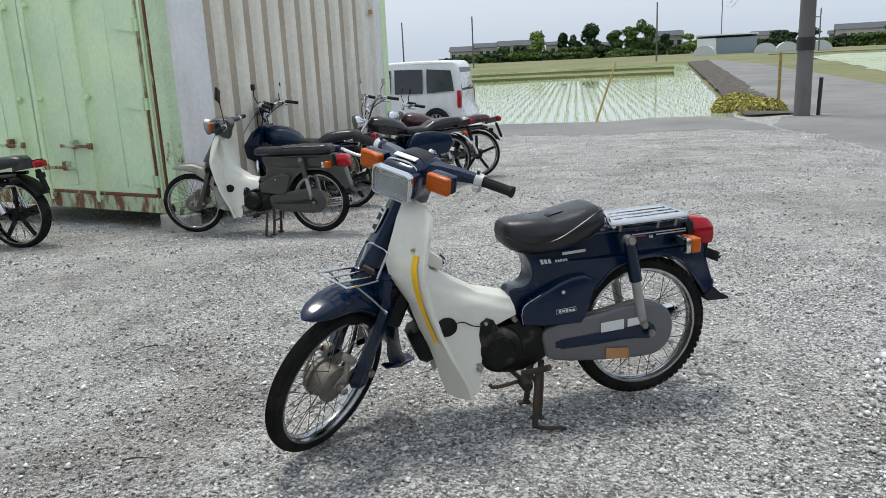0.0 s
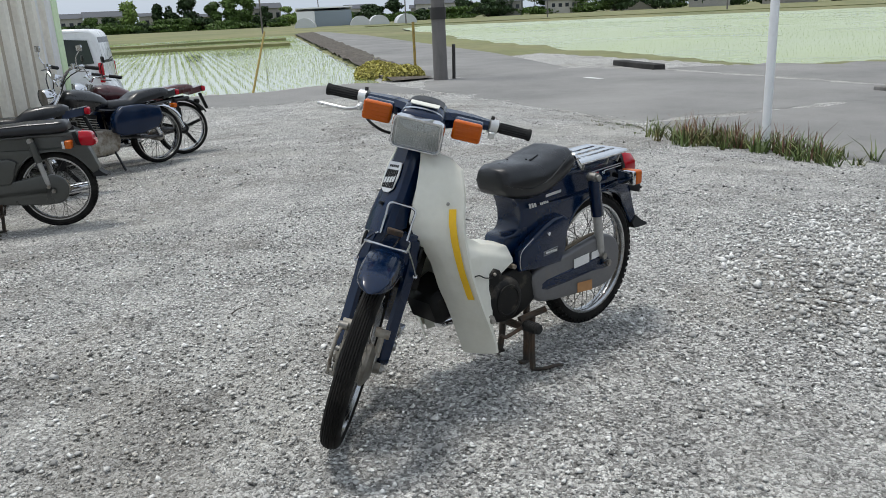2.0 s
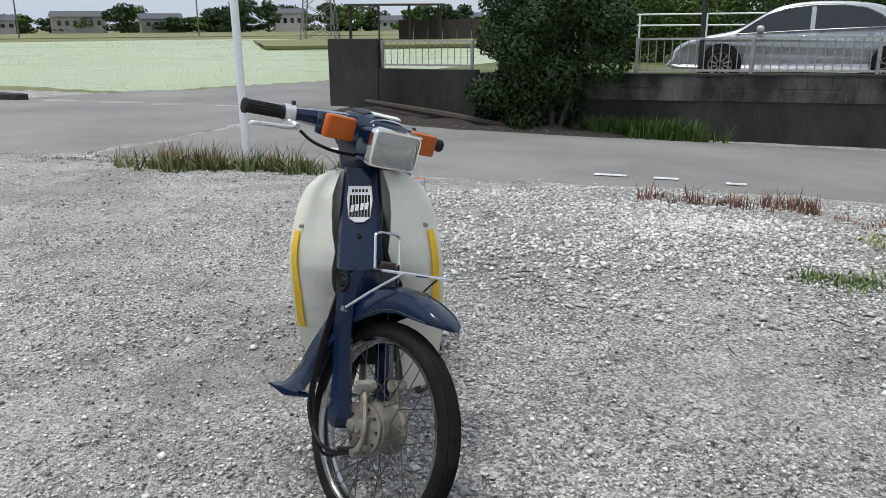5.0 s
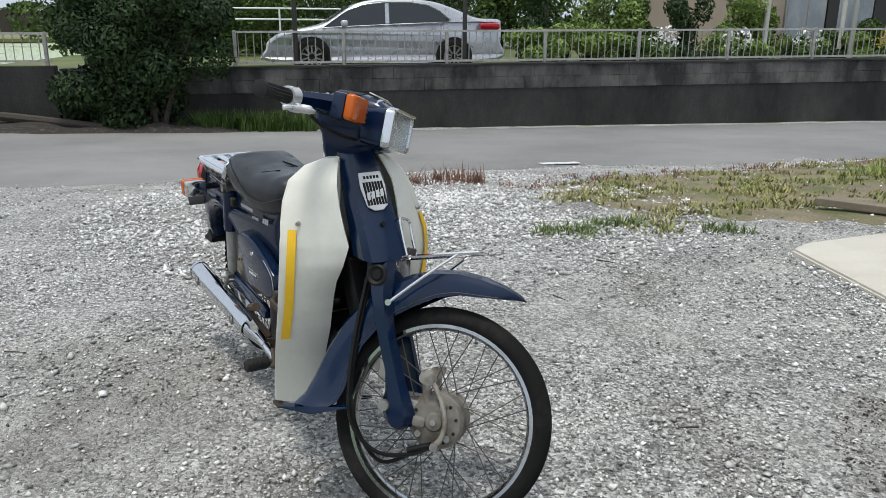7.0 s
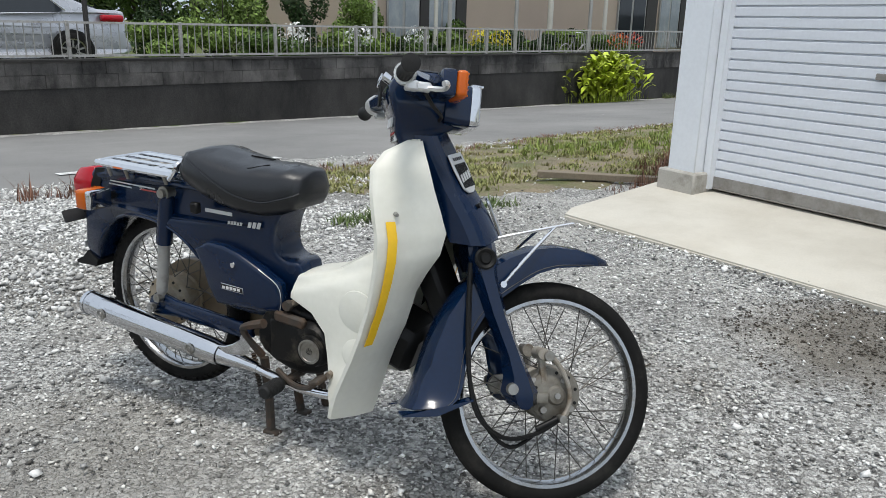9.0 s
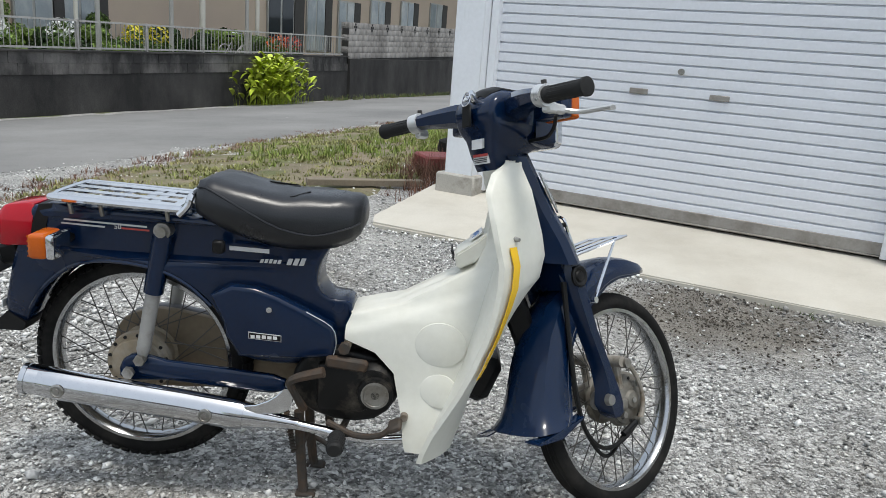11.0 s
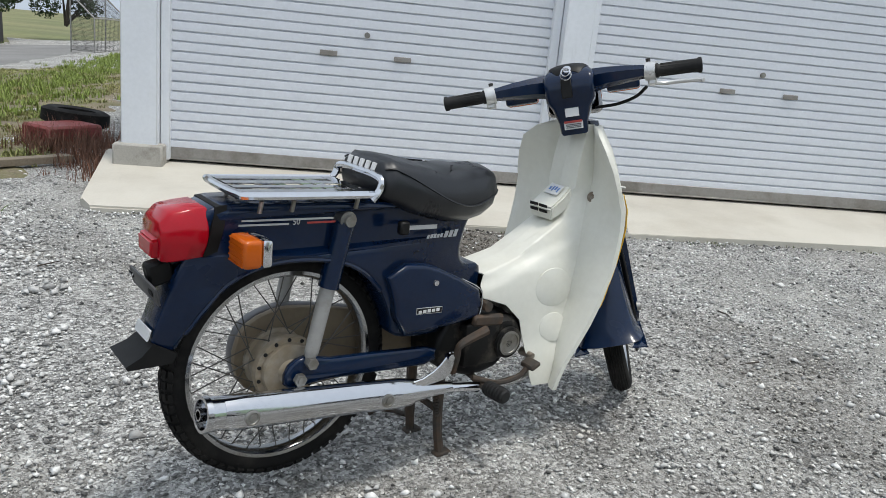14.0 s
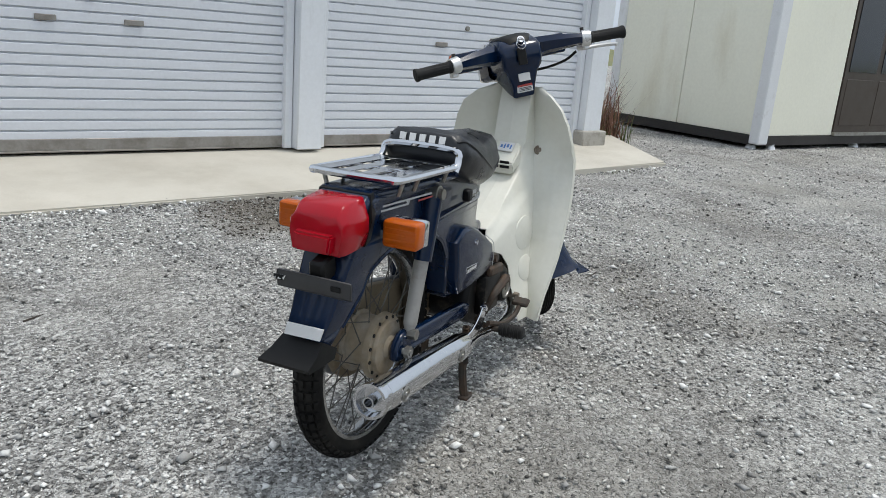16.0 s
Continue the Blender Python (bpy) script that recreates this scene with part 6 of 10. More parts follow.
def sky_tree(deg, width, top, seed, mat_, dist=300):
    """A far tree of the given spread whose crown ends at height top."""
    x, y = polar(deg, dist)
    random.seed(seed)
    h = top + 0.6
    lobes = []
    for k in range(14):
        f = random.uniform(0.12, 0.93)
        sp = width * 0.5 * (1 - 0.75 * max(f - 0.45, 0) / 0.5) * 0.72
        lobes.append(((x + random.uniform(-sp, sp), y + random.uniform(-sp, sp), -0.6 + h * f), (width * random.uniform(0.19, 0.32),) * 2 + (h * random.uniform(0.1, 0.17),)))
    return shrub("leafy tree standing among far houses" if mat_ is LEAF_LIGHT else "dark green tree beyond the paddies", "tree", "tree", (x, y, -0.6), lobes, 1700, 0.62, mat_, seed, 0.25)


# bearings round the horizon, from beyond the container to the wall's end
random.seed(21)
for deg, w, top in ((-106.4, 10.3, 6.1), (-107.9, 8.9, 7.0), (-110.0, 12.3, 7.4), (-112.8, 6.4, 6.3), (-116.4, 6, 5.2), (-120.5, 10.1, 8.0), (-126.7, 8.2, 6.1), (-131.2, 7, 5.0), (-132.5, 17.0, 7.0),
                    (-137.2, 13, 6.6), (-141.5, 15, 6.2), (-146, 16, 6.6), (-151, 14, 5.8), (-156, 17, 7), (-161, 14, 6.2), (-165.2, 14, 7), (-169.6, 10.1, 7.8), (-177, 11.2, 5.1), (-182, 12, 6)):
    x, y = polar(deg, 310)
    d = min(w * 0.62, 6.5)
    far_house(x, y, w, d, top - d * 0.28 + 0.5, radians(deg + 90 + random.uniform(-14, 14)), FAR_WALL)
TREES = ((-109.2, 5.6, 5.2), (-110.3, 6.7, 5.7), (-111.6, 8.9, 9.5), (-113.4, 4.9, 8.6), (-114.2, 5.6, 7.9), (-115.3, 8.9, 11.2), (-117.1, 6.5, 9.5), (-118.1, 8.3, 10.8), (-119.0, 7.8, 12.1), (-120.4, 4.9, 6.4), (-121.9, 6.5, 6.2),
         (-127.9, 10.3, 5.6), (-129.4, 6.5, 8.8), (-134.3, 9, 6), (-136, 8, 7.4), (-166.3, 15.6, 11.2), (-168.1, 11.8, 9.9), (-172.5, 7.8, 8.8), (-173.9, 17.9, 9.4), (-175.2, 6, 6), (-179, 10.1, 8.9), (-180.4, 8.9, 9.9), (-181.7, 11.2, 8))
for i, (deg, w, top) in enumerate(TREES):
    sky_tree(deg, w, top, 100 + i, LEAF_LIGHT if i in (2, 10) else (LEAF_MID if i in (0, 6, 7, 8, 18, 20) else LEAF_DARK), 296)
random.seed(77)
for i in range(34):
    deg = -135.5 - i * 1.75 + random.uniform(-0.6, 0.6)
    sky_tree(deg, random.uniform(11, 19), random.uniform(4.0, 9.5), 300 + i, LEAF_DARK if i % 2 else LEAF_MID, random.uniform(290, 330))
for i in range(24):
    deg = -105 - i * 1.25
    if not -126.2 < deg < -121.5:
        sky_tree(deg, random.uniform(9, 15), random.uniform(1.6, 3.8), 360 + i, LEAF_MID if i % 3 else LEAF_DARK, 286)
# open timber shed and a dark fence beyond the wall's end
x, y = polar(-176.0, 95)
sh = thing("open_shed", "dark open-sided timber shed in the far field", "shed", at=Matrix.Translation((x, y, -0.5)) @ Matrix.Rotation(radians(-86), 4, "Z"))
for sx in (-5.2, -1.6, 2.0, 5.4):
    for sy in (-2, 2):
        bm = bmesh.new()
        box(bm, (sx, sy, 2.1), (0.2, 0.2, 4.2))
        part("post", bm, BARK, sh, smooth=False)
bm = bmesh.new()
loft(bm, [[(-5.8, -2.6, 4.15), (-5.8, 2.6, 4.0), (-5.8, 2.6, 4.2), (-5.8, -2.6, 4.4)], [(6.0, -2.6, 4.15), (6.0, 2.6, 4.0), (6.0, 2.6, 4.2), (6.0, -2.6, 4.4)]])
part("roof", bm, BARK, sh, smooth=False)
x, y = polar(-181.5, 98)
dw = thing("dark_fence", "long dark board fence in the far field", "fence", at=Matrix.Translation((x, y, -0.5)) @ Matrix.Rotation(radians(-88), 4, "Z"))
for k in range(10):
    bm = bmesh.new()
    box(bm, (-8.1 + k * 1.8, 0, 1.25), (1.76, 0.12, 2.5))
    part("board_panel", bm, BARK, dw, smooth=False)
# white workshop and vinyl houses at the end of the branch road
x, y = polar(-124.4, 215)
ws = thing("workshop", "white metal workshop with blue-grey shutters", "building", at=Matrix.Translation((x, y, -0.5)) @ Matrix.Rotation(radians(-32), 4, "Z"))
bm = bmesh.new()
box(bm, (-2, 0, 2.0), (9.5, 8, 4.0))
part("wall", bm, pbr("blue_grey_cladding", (0.22, 0.26, 0.3), 0.6, var=0.1), ws, smooth=False)
bm = bmesh.new()
box(bm, (5.0, 0, 2.0), (4.6, 8, 4.0))
part("wall", bm, WHITE_PAINT, ws, smooth=False)
bm = bmesh.new()
loft(bm, [[(-7, -4.4, 4.0), (-7, 4.4, 4.6), (-7, 4.4, 4.9), (-7, -4.4, 4.3)], [(7.5, -4.4, 4.0), (7.5, 4.4, 4.6), (7.5, 4.4, 4.9), (7.5, -4.4, 4.3)]])
part("roof", bm, WHITE_PAINT, ws, smooth=False)
for k in (4.0, 6.2):
    bm = bmesh.new()
    box(bm, (k, -4.03, 2.2), (0.9, 0.06, 0.9))
    part("window", bm, DARK_GLASS, ws, smooth=False)
for deg, dist in ((-123.0, 200), (-126.8, 205), (-128.1, 203), (-130.0, 205)):
    x, y = polar(deg, dist)
    gh = thing("vinyl_greenhouse", "arched white vinyl greenhouse in the fields", "greenhouse", "vinyl greenhouses", at=Matrix.Translation((x, y, -0.6)) @ Matrix.Rotation(radians(-35), 4, "Z"))
    bm = bmesh.new()
    loft(bm, [[(2.5 * math.cos(math.pi * k / 10), yy, 2.4 * math.sin(math.pi * k / 10)) for k in range(11)] for yy in (-6, 6)])
    part("cover", bm, VINYL, gh)
# far poles and a lattice pylon
for i, (deg, dist, h) in enumerate(((-107, 150, 9), (-102, 160, 9), (-119.8, 130, 8.5), (-124, 220, 14), (-130, 180, 8), (-140, 170, 9), (-152, 170, 9), (-163, 170, 9), (-172, 160, 9))):
    x, y = polar(deg, dist)
    upright("utility_pole", "far utility pole standing in the fields", "pole", x, y, -0.6, h, 0.16, 0.12, POLE, seg=6)
x, y = polar(-170.9, 120)
py = thing("lattice_pylon", "grey steel lattice pylon beyond the paddy", "pylon")
bm = bmesh.new()
for sx, sy in ((-1, -1), (1, -1), (1, 1), (-1, 1)):
    cyl(bm, (x + sx * 2.6, y + sy * 2.6, -0.6), (x + sx * 0.7, y + sy * 0.7, 17), 0.1, 0.07, 5)
for k in range(7):
    z0, z1 = -0.6 + k * 2.5, -0.6 + (k + 1) * 2.5
    a, b2 = 2.6 - 1.9 * (z0 + 0.6) / 17.6, 2.6 - 1.9 * (z1 + 0.6) / 17.6
    for sx, sy, tx, ty in ((-1, -1, 1, -1), (1, -1, 1, 1), (1, 1, -1, 1), (-1, 1, -1, -1)):
        cyl(bm, (x + sx * a, y + sy * a, z0), (x + tx * b2, y + ty * b2, z1), 0.05, seg=4)
        cyl(bm, (x + tx * a, y + ty * a, z0), (x + sx * b2, y + sy * b2, z1), 0.05, seg=4)
part("lattice", bm, POLE, py)
# green levees between the far paddies
for k, (dist, wdt) in enumerate(((62, 5), (80, 3), (150, 12), (68, 34))):
    bm = bmesh.new()
    q = []
    for deg in (range(-121, -99, 3) if k < 2 else range(-178, -124, 3) if k == 2 else range(-196, -165, 3)):
        q.append((polar(deg, dist), polar(deg, dist + wdt)))
    rings = [[bm.verts.new((a[0], a[1], -0.55)), bm.verts.new((a[0], a[1], -0.3)), bm.verts.new((b2[0], b2[1], -0.3)), bm.verts.new((b2[0], b2[1], -0.55))] for a, b2 in q]
    ring_faces(bm, rings, False, False)
    tagged(mesh_object("levee", bm, FAR_GRASS, smooth=False), "low grassy levee between paddies", "levee", "grassy levees", kind="structure")

# ---- motorcycles ----
def wheel_thing(parent, name, m, R, tread, hub_parts, hub_mat):
    """A spoked wheel about the y axis: tyre, rim, hub and spokes."""
    w = new(name)
    w.parent = parent
    w.matrix_basis = m
    w.empty_display_size = 0.1
    rimR = R - 0.048
    bm = bmesh.new()
    hw = 0.03
    prof = []
    for k in range(13):
        a = math.pi * (k / 12) - math.pi / 2
        rr = R - 0.03 + 0.03 * math.cos(a) ** 0.8 if abs(a) < 1.57 else R - 0.03
        prof.append((math.sin(a) * hw, rr))
    prof = [(-0.021, rimR + 0.002)] + [(-hw, R - 0.03)] + prof[1:-1] + [(hw, R - 0.03), (0.021, rimR + 0.002)]
    if tread == "ribbed":
        full = []
        for y, r in prof:
            full.append((y, r))
        prof = full
        dense = []
        for (ya, ra), (yb, rb) in zip(prof, prof[1:]):
            dense += [(ya, ra), ((ya + yb) / 2, (ra + rb) / 2 - (0.0028 if abs((ya + yb) / 2) < 0.02 else 0))]
        prof = dense + [prof[-1]]
    lathe(bm, prof, (0, 0, 0), (0, 1, 0), 72)
    if tread == "blocks":
        for row, (y, rr, tilt) in enumerate(((0.0, R - 0.0005, 0), (0.014, R - 0.003, 0.45), (-0.014, R - 0.003, -0.45), (0.024, R - 0.011, 0.95), (-0.024, R - 0.011, -0.95))):
            cnt = 64
            for k in range(cnt):
                a = 2 * math.pi * (k + 0.5 * (row % 2)) / cnt
                c = Vector((math.sin(a) * rr * 1.0, y, math.cos(a) * rr))
                box(bm, c, (0.0165, 0.0105, 0.011), Matrix.Rotation(a, 3, "Y") @ Matrix.Rotation(-tilt, 3, "X"))
    part("tyre", bm, RUBBER, w, "worn black tyre with dusty sidewalls")
    bm = bmesh.new()
    lathe(bm, [(-0.0235, rimR - 0.002), (-0.0235, rimR + 0.007), (-0.0195, rimR + 0.007), (-0.017, rimR), (-0.009, rimR - 0.0075), (0.009, rimR - 0.0075), (0.017, rimR),
               (0.0195, rimR + 0.007), (0.0235, rimR + 0.007), (0.0235, rimR - 0.002), (0.018, rimR - 0.006), (0.009, rimR - 0.0105), (-0.009, rimR - 0.0105),
               (-0.018, rimR - 0.006)], (0, 0, 0), (0, 1, 0), 64, closed=True)
    part("rim", bm, RIM_CHROME, w, "chromed steel rim")
    bm = bmesh.new()
    lathe(bm, hub_parts, (0, 0, 0), (0, 1, 0), 36)
    part("hub", bm, hub_mat, w, "dull grey drum hub")
    hubr = max(r for _, r in hub_parts) - 0.004
    base = bmesh.new()
    cyl(base, (0, 0, 0), (0, 0, 1), 0.0015, seg=5)
    sp0 = None
    for k in range(36):
        a = 2 * math.pi * k / 36
        side = 0.022 if k % 2 else -0.022
        cross = (0.55 if (k // 2) % 2 else -0.55)
        p0 = Vector((math.sin(a + cross) * hubr, side, math.cos(a + cross) * hubr))
        p1 = Vector((math.sin(a) * (rimR - 0.01), side * 0.15, math.cos(a) * (rimR - 0.01)))
        d = p1 - p0
        mm = Matrix.Translation(p0) @ d.to_track_quat("Z", "Y").to_matrix().to_4x4() @ Matrix.Diagonal((1, 1, d.length, 1))
        if sp0 is None:
            sp0 = part("spoke", base, SPOKE, w)
            ob = sp0
        else:
            ob = new("spoke", sp0.data)
            ob.parent = w
        ob.matrix_basis = mm
    return w


AX0 = Vector((0.764, 0.003, 0.977))
AXD = Vector((-math.sin(radians(26.5)), 0, math.cos(radians(26.5))))


def bar_word(parent, name, x, z, y, w, h, count, mat_, slant=0.2, thick=0.0012):
    """A brand mark as a row of plain strokes."""
    bm = bmesh.new()
    step = w / count
    for i in range(count):
        x0 = x - w / 2 + i * step
        hh = h * (0.86 + 0.14 * ((i * 7) % 3) / 2)
        sg = 1 if y > 0 else -1
        pts = [(x0, y, z - h / 2), (x0 + step * 0.72, y, z - h / 2), (x0 + step * 0.72 + slant * hh, y, z - h / 2 + hh), (x0 + slant * hh, y, z - h / 2 + hh)]
        slab_poly(bm, pts, (0, sg * thick, 0))
    return part(name, bm, mat_, parent, smooth=False)


def build_step_through(name, label, m, paint, steer, style):
    """A step-through motorcycle: x forward, y to its left, rear axle over the origin."""
    b = thing(name, label, "motorcycle", at=m)
    S = Matrix.Translation(AX0) @ Matrix.Rotation(radians(steer), 4, AXD) @ Matrix.Translation(-AX0)
    main = style == "main"
    # rear wheel
    wheel_thing(b, "rear_wheel", Matrix.Translation((-0.016, 0.013 if main else 0, 0.304)), 0.268, "blocks",
                [(-0.066, 0.0), (-0.066, 0.022), (-0.058, 0.03), (-0.056, 0.062), (-0.05, 0.066), (-0.046, 0.066), (-0.045, 0.078), (-0.03, 0.08), (-0.024, 0.066), (0.022, 0.066), (0.024, 0.075),
                 (0.04, 0.075), (0.042, 0.03), (0.06, 0.03), (0.06, 0.0)], DRUM)
    for k in range(14):
        a = 2 * math.pi * k / 14
        bm = bmesh.new()
        c = Vector((-0.016 + math.sin(a) * 0.072, -0.0435, 0.304 + math.cos(a) * 0.072))
        cyl(bm, c, c + Vector((0, -0.0035, 0)), 0.0045, seg=8)
        part("hub_hole", bm, SHADOW_DARK, b)
    bm = bmesh.new()
    cyl(bm, (-0.016, -0.115, 0.304), (-0.016, 0.115, 0.304), 0.0075, seg=10)
    for s in (-1, 1):
        cyl(bm, (-0.016, s * 0.1, 0.304), (-0.016, s * 0.112, 0.304), 0.015, seg=6)
    part("rear_axle", bm, ALLOY, b)
    # pressed body with the rear fender
    body = [(-0.225, 0.698), (-0.1, 0.703), (0.05, 0.703), (0.2, 0.698), (0.35, 0.693), (0.455, 0.69), (0.456, 0.65), (0.437, 0.612), (0.428, 0.575), (0.432, 0.54), (0.458, 0.517),
            (0.508, 0.506), (0.508, 0.42), (0.47, 0.37), (0.40, 0.345), (0.3, 0.345), (0.24, 0.362), (0.224, 0.41), (0.182, 0.487), (0.13, 0.535), (0.07, 0.565), (-0.007, 0.578), (-0.075, 0.576),
            (-0.13, 0.563), (-0.18, 0.534), (-0.225, 0.489), (-0.26, 0.437), (-0.28, 0.398), (-0.305, 0.402), (-0.326, 0.43), (-0.31, 0.49), (-0.288, 0.56), (-0.258, 0.632)]

    def wid(x, z):
        w = float(np.interp(x, [-0.33, -0.2, 0.0, 0.2, 0.35, 0.44, 0.51], [0.05, 0.066, 0.084, 0.09, 0.082, 0.062, 0.052]))
        return w / 0.09 * float(np.interp(z, [0.34, 0.42, 0.52, 0.6, 0.7], [0.72, 0.85, 0.93, 0.98, 0.92]))
    bm = bmesh.new()
    pillow(bm, body, -0.09, 0.09, 0.012, 4, 3, wid)
    part("frame_body", bm, paint, b, "glossy painted pressed steel body and rear fender", angle=50)
    # raised rim along the wheel arch
    for s in (-1, 1):
        bm = bmesh.new()
        pts = [(0.182, 0.487), (0.13, 0.537), (0.07, 0.567), (-0.007, 0.58), (-0.075, 0.578), (-0.13, 0.565), (-0.18, 0.536), (-0.225, 0.491), (-0.262, 0.437)]
        tube(bm, [(x, s * (wid(x, z) * 0.09 - 0.003), z) for x, z in pts], 0.005, 6, 3)
        part("arch_bead", bm, paint, b)
    # mud flap, bracket, tail lamp
    bm = bmesh.new()
    loft(bm, [[(-0.322, -0.046, 0.424), (-0.276, -0.056, 0.398), (-0.276, 0.056, 0.398), (-0.322, 0.046, 0.424)],
              [(-0.345, -0.053, 0.4), (-0.285, -0.06, 0.378), (-0.285, 0.06, 0.378), (-0.345, 0.053, 0.4)],
              [(-0.376, -0.058, 0.384), (-0.372, -0.06, 0.376), (-0.372, 0.06, 0.376), (-0.376, 0.058, 0.384)]])
    part("mud_flap", bm, BLACK_PLASTIC, b, "black rubber mud flap")
    if main:
        bm = bmesh.new()
        slab_poly(bm, [(-0.3325, -0.045, 0.432), (-0.3325, 0.036, 0.43), (-0.327, 0.038, 0.452), (-0.327, -0.045, 0.454)], (-0.003, 0, -0.001))
        part("white_sticker", bm, DECAL_WHITE, b, "white sticker strip", smooth=False)
        bm = bmesh.new()
        box(bm, (-0.334, 0.0, 0.542), (0.004, 0.165, 0.038), Matrix.Rotation(radians(-14), 3, "Y"), 0.004, 2)
        plate = part("plate_bracket", bm, BRACKET, b, "empty black number plate bracket")
        bm = bmesh.new()
        box(bm, (-0.308, 0.0, 0.568), (0.05, 0.034, 0.05), Matrix.Rotation(radians(-14), 3, "Y"), 0.006)
        part("bracket_arm", bm, BLACK_PLASTIC, plate)
        for s in (-1, 1):
            h = bmesh.new()
            box(h, (-0.3375, s * 0.064, 0.543), (0.003, 0.022, 0.012), Matrix.Rotation(radians(-14), 3, "Y"), 0.0012)
            part("slot", h, SHADOW_DARK, plate)
        fc = bpy.data.curves.new("plate_text", "FONT")
        fc.body = "12V"
        fc.size = 0.018
        fc.align_x = fc.align_y = "CENTER"
        fc.extrude = 0.0006
        t = new("plate_text", fc)
        t.parent = plate
        t.matrix_basis = Matrix.Translation((-0.3382, 0.035, 0.545)) @ Matrix.Rotation(radians(-90), 4, "Z") @ Matrix.Rotation(radians(76), 4, "X")
        fc.materials.append(DECAL_WHITE)
    bm = bmesh.new()
    loft(bm, [[(-0.215, y, z) for y, z in ((-0.062, 0.612), (0.062, 0.612), (0.068, 0.66), (0.058, 0.703), (-0.058, 0.703), (-0.068, 0.66))],
              [(-0.243, y, z) for y, z in ((-0.062, 0.604), (0.062, 0.604), (0.068, 0.655), (0.058, 0.702), (-0.058, 0.702), (-0.068, 0.655))]])
    for v in bm.verts:
        v.co.y *= 1.02
        v.co.x += 0.016 + (v.co.z - 0.65) * 0.25
    part("tail_lamp_base", bm, BLACK_PLASTIC, b)
    bm = bmesh.new()
    loft(bm, [[(-0.256 + dx, y, z) for y, z in ((-0.06 * k, z0), (0.06 * k, z0), (0.066 * k, 0.635), (0.066 * k, 0.66), (0.05 * k, z1), (-0.05 * k, z1), (-0.066 * k, 0.66), (-0.066 * k, 0.635))]
              for dx, k, z0, z1 in ((0.015, 1, 0.603, 0.702), (-0.015, 1.0, 0.6, 0.697), (-0.036, 0.95, 0.596, 0.692), (-0.05, 0.88, 0.598, 0.672))])
    bmesh.ops.bevel(bm, geom=bm.edges[:], offset=0.003, segments=1, affect="EDGES")
    for v in bm.verts:
        v.co.y *= 1.0
        v.co.x = -0.325 + (v.co.x + 0.311) * 1.38
    tl = part("tail_lamp", bm, RED_LENS, b, "red tail lamp lens")
    bm = bmesh.new()
    loft(bm, [[(-0.309, y, z) for y, z in ((-0.04, 0.6), (0.04, 0.6), (0.045, 0.642), (-0.045, 0.642))],
              [(-0.332, y, z) for y, z in ((-0.037, 0.603), (0.037, 0.603), (0.041, 0.638), (-0.041, 0.638))]])
    bmesh.ops.bevel(bm, geom=bm.edges[:], offset=0.004, segments=2, affect="EDGES")
    part("stop_lens", bm, RED_LENS, tl)

    def winker(cx, cy, cz, facing, parent_m, lx, hz, dep, nm):
        bm = bmesh.new()
        box(bm, (cx - facing * dep * 0.5, cy, cz), (dep, lx, hz), None, 0.007, 2)
        w = part(nm, bm, CHROME if nm == "rear_winker" else paint, b, "", xf=parent_m)
        bm = bmesh.new()
        deep = 0.04 if nm == "rear_winker" else 0.026
        box(bm, (cx + facing * (deep / 2 - 0.001), cy, cz), (deep, lx * 1.02, hz * 1.02), None, 0.009, 3)
        for k in range(5):
            z = cz - hz * 0.4 + hz * 0.2 * k
            box(bm, (cx + facing * (deep - 0.0005), cy, z), (0.002, lx * 0.86, 0.0035))
        part("orange_lens", bm, ORANGE_LENS, w, "amber ribbed lens", xf=parent_m)
    for s in (-1, 1):
        winker(-0.155, s * 0.125, 0.626, -1, Matrix(), 0.078, 0.056, 0.022, "rear_winker")
        bm = bmesh.new()
        cyl(bm, (-0.145, s * 0.06, 0.63), (-0.145, s * 0.1, 0.627), 0.011, seg=8)
        part("winker_stem", bm, BLACK_PLASTIC, b)
    # seat
    xs = [0.15, 0.158, 0.18, 0.23, 0.29, 0.35, 0.42, 0.47, 0.505, 0.522, 0.53]
    zt = [0.765, 0.784, 0.792, 0.785, 0.772, 0.765, 0.764, 0.764, 0.76, 0.753, 0.742]
    zb = [0.718, 0.706, 0.697, 0.674, 0.655, 0.643, 0.641, 0.649, 0.663, 0.68, 0.7]
    wb = [0.088, 0.104, 0.115, 0.121, 0.122, 0.118, 0.108, 0.096, 0.082, 0.066, 0.045]
    wt = [0.07, 0.085, 0.097, 0.105, 0.106, 0.102, 0.092, 0.08, 0.068, 0.054, 0.036]
    if not main:
        xs = [x if x > 0.3 else 0.3 - (0.3 - x) * 3.1 for x in xs]
        zt = [min(z, 0.785) for z in zt]
        zb = [max(z, 0.702) for z in zb]
    bm = bmesh.new()
    secs = []
    for x, a, c, w0, w1 in zip(xs, zb, zt, wb, wt):
        h = c - a
        ring = [(x, -w0 * 0.74, a), (x, -w0 * 0.9, a + h * 0.14), (x, -w0 * 0.99, a + h * 0.45), (x, -w1 * 1.02, a + h * 0.82), (x, -w1 * 0.84, a + h * 0.955), (x, -w1 * 0.45, c), (x, 0, c + 0.004),
                (x, w1 * 0.45, c), (x, w1 * 0.84, a + h * 0.955), (x, w1 * 1.02, a + h * 0.82), (x, w0 * 0.99, a + h * 0.45), (x, w0 * 0.9, a + h * 0.14), (x, w0 * 0.74, a)]
        secs.append(ring)
    dense = []
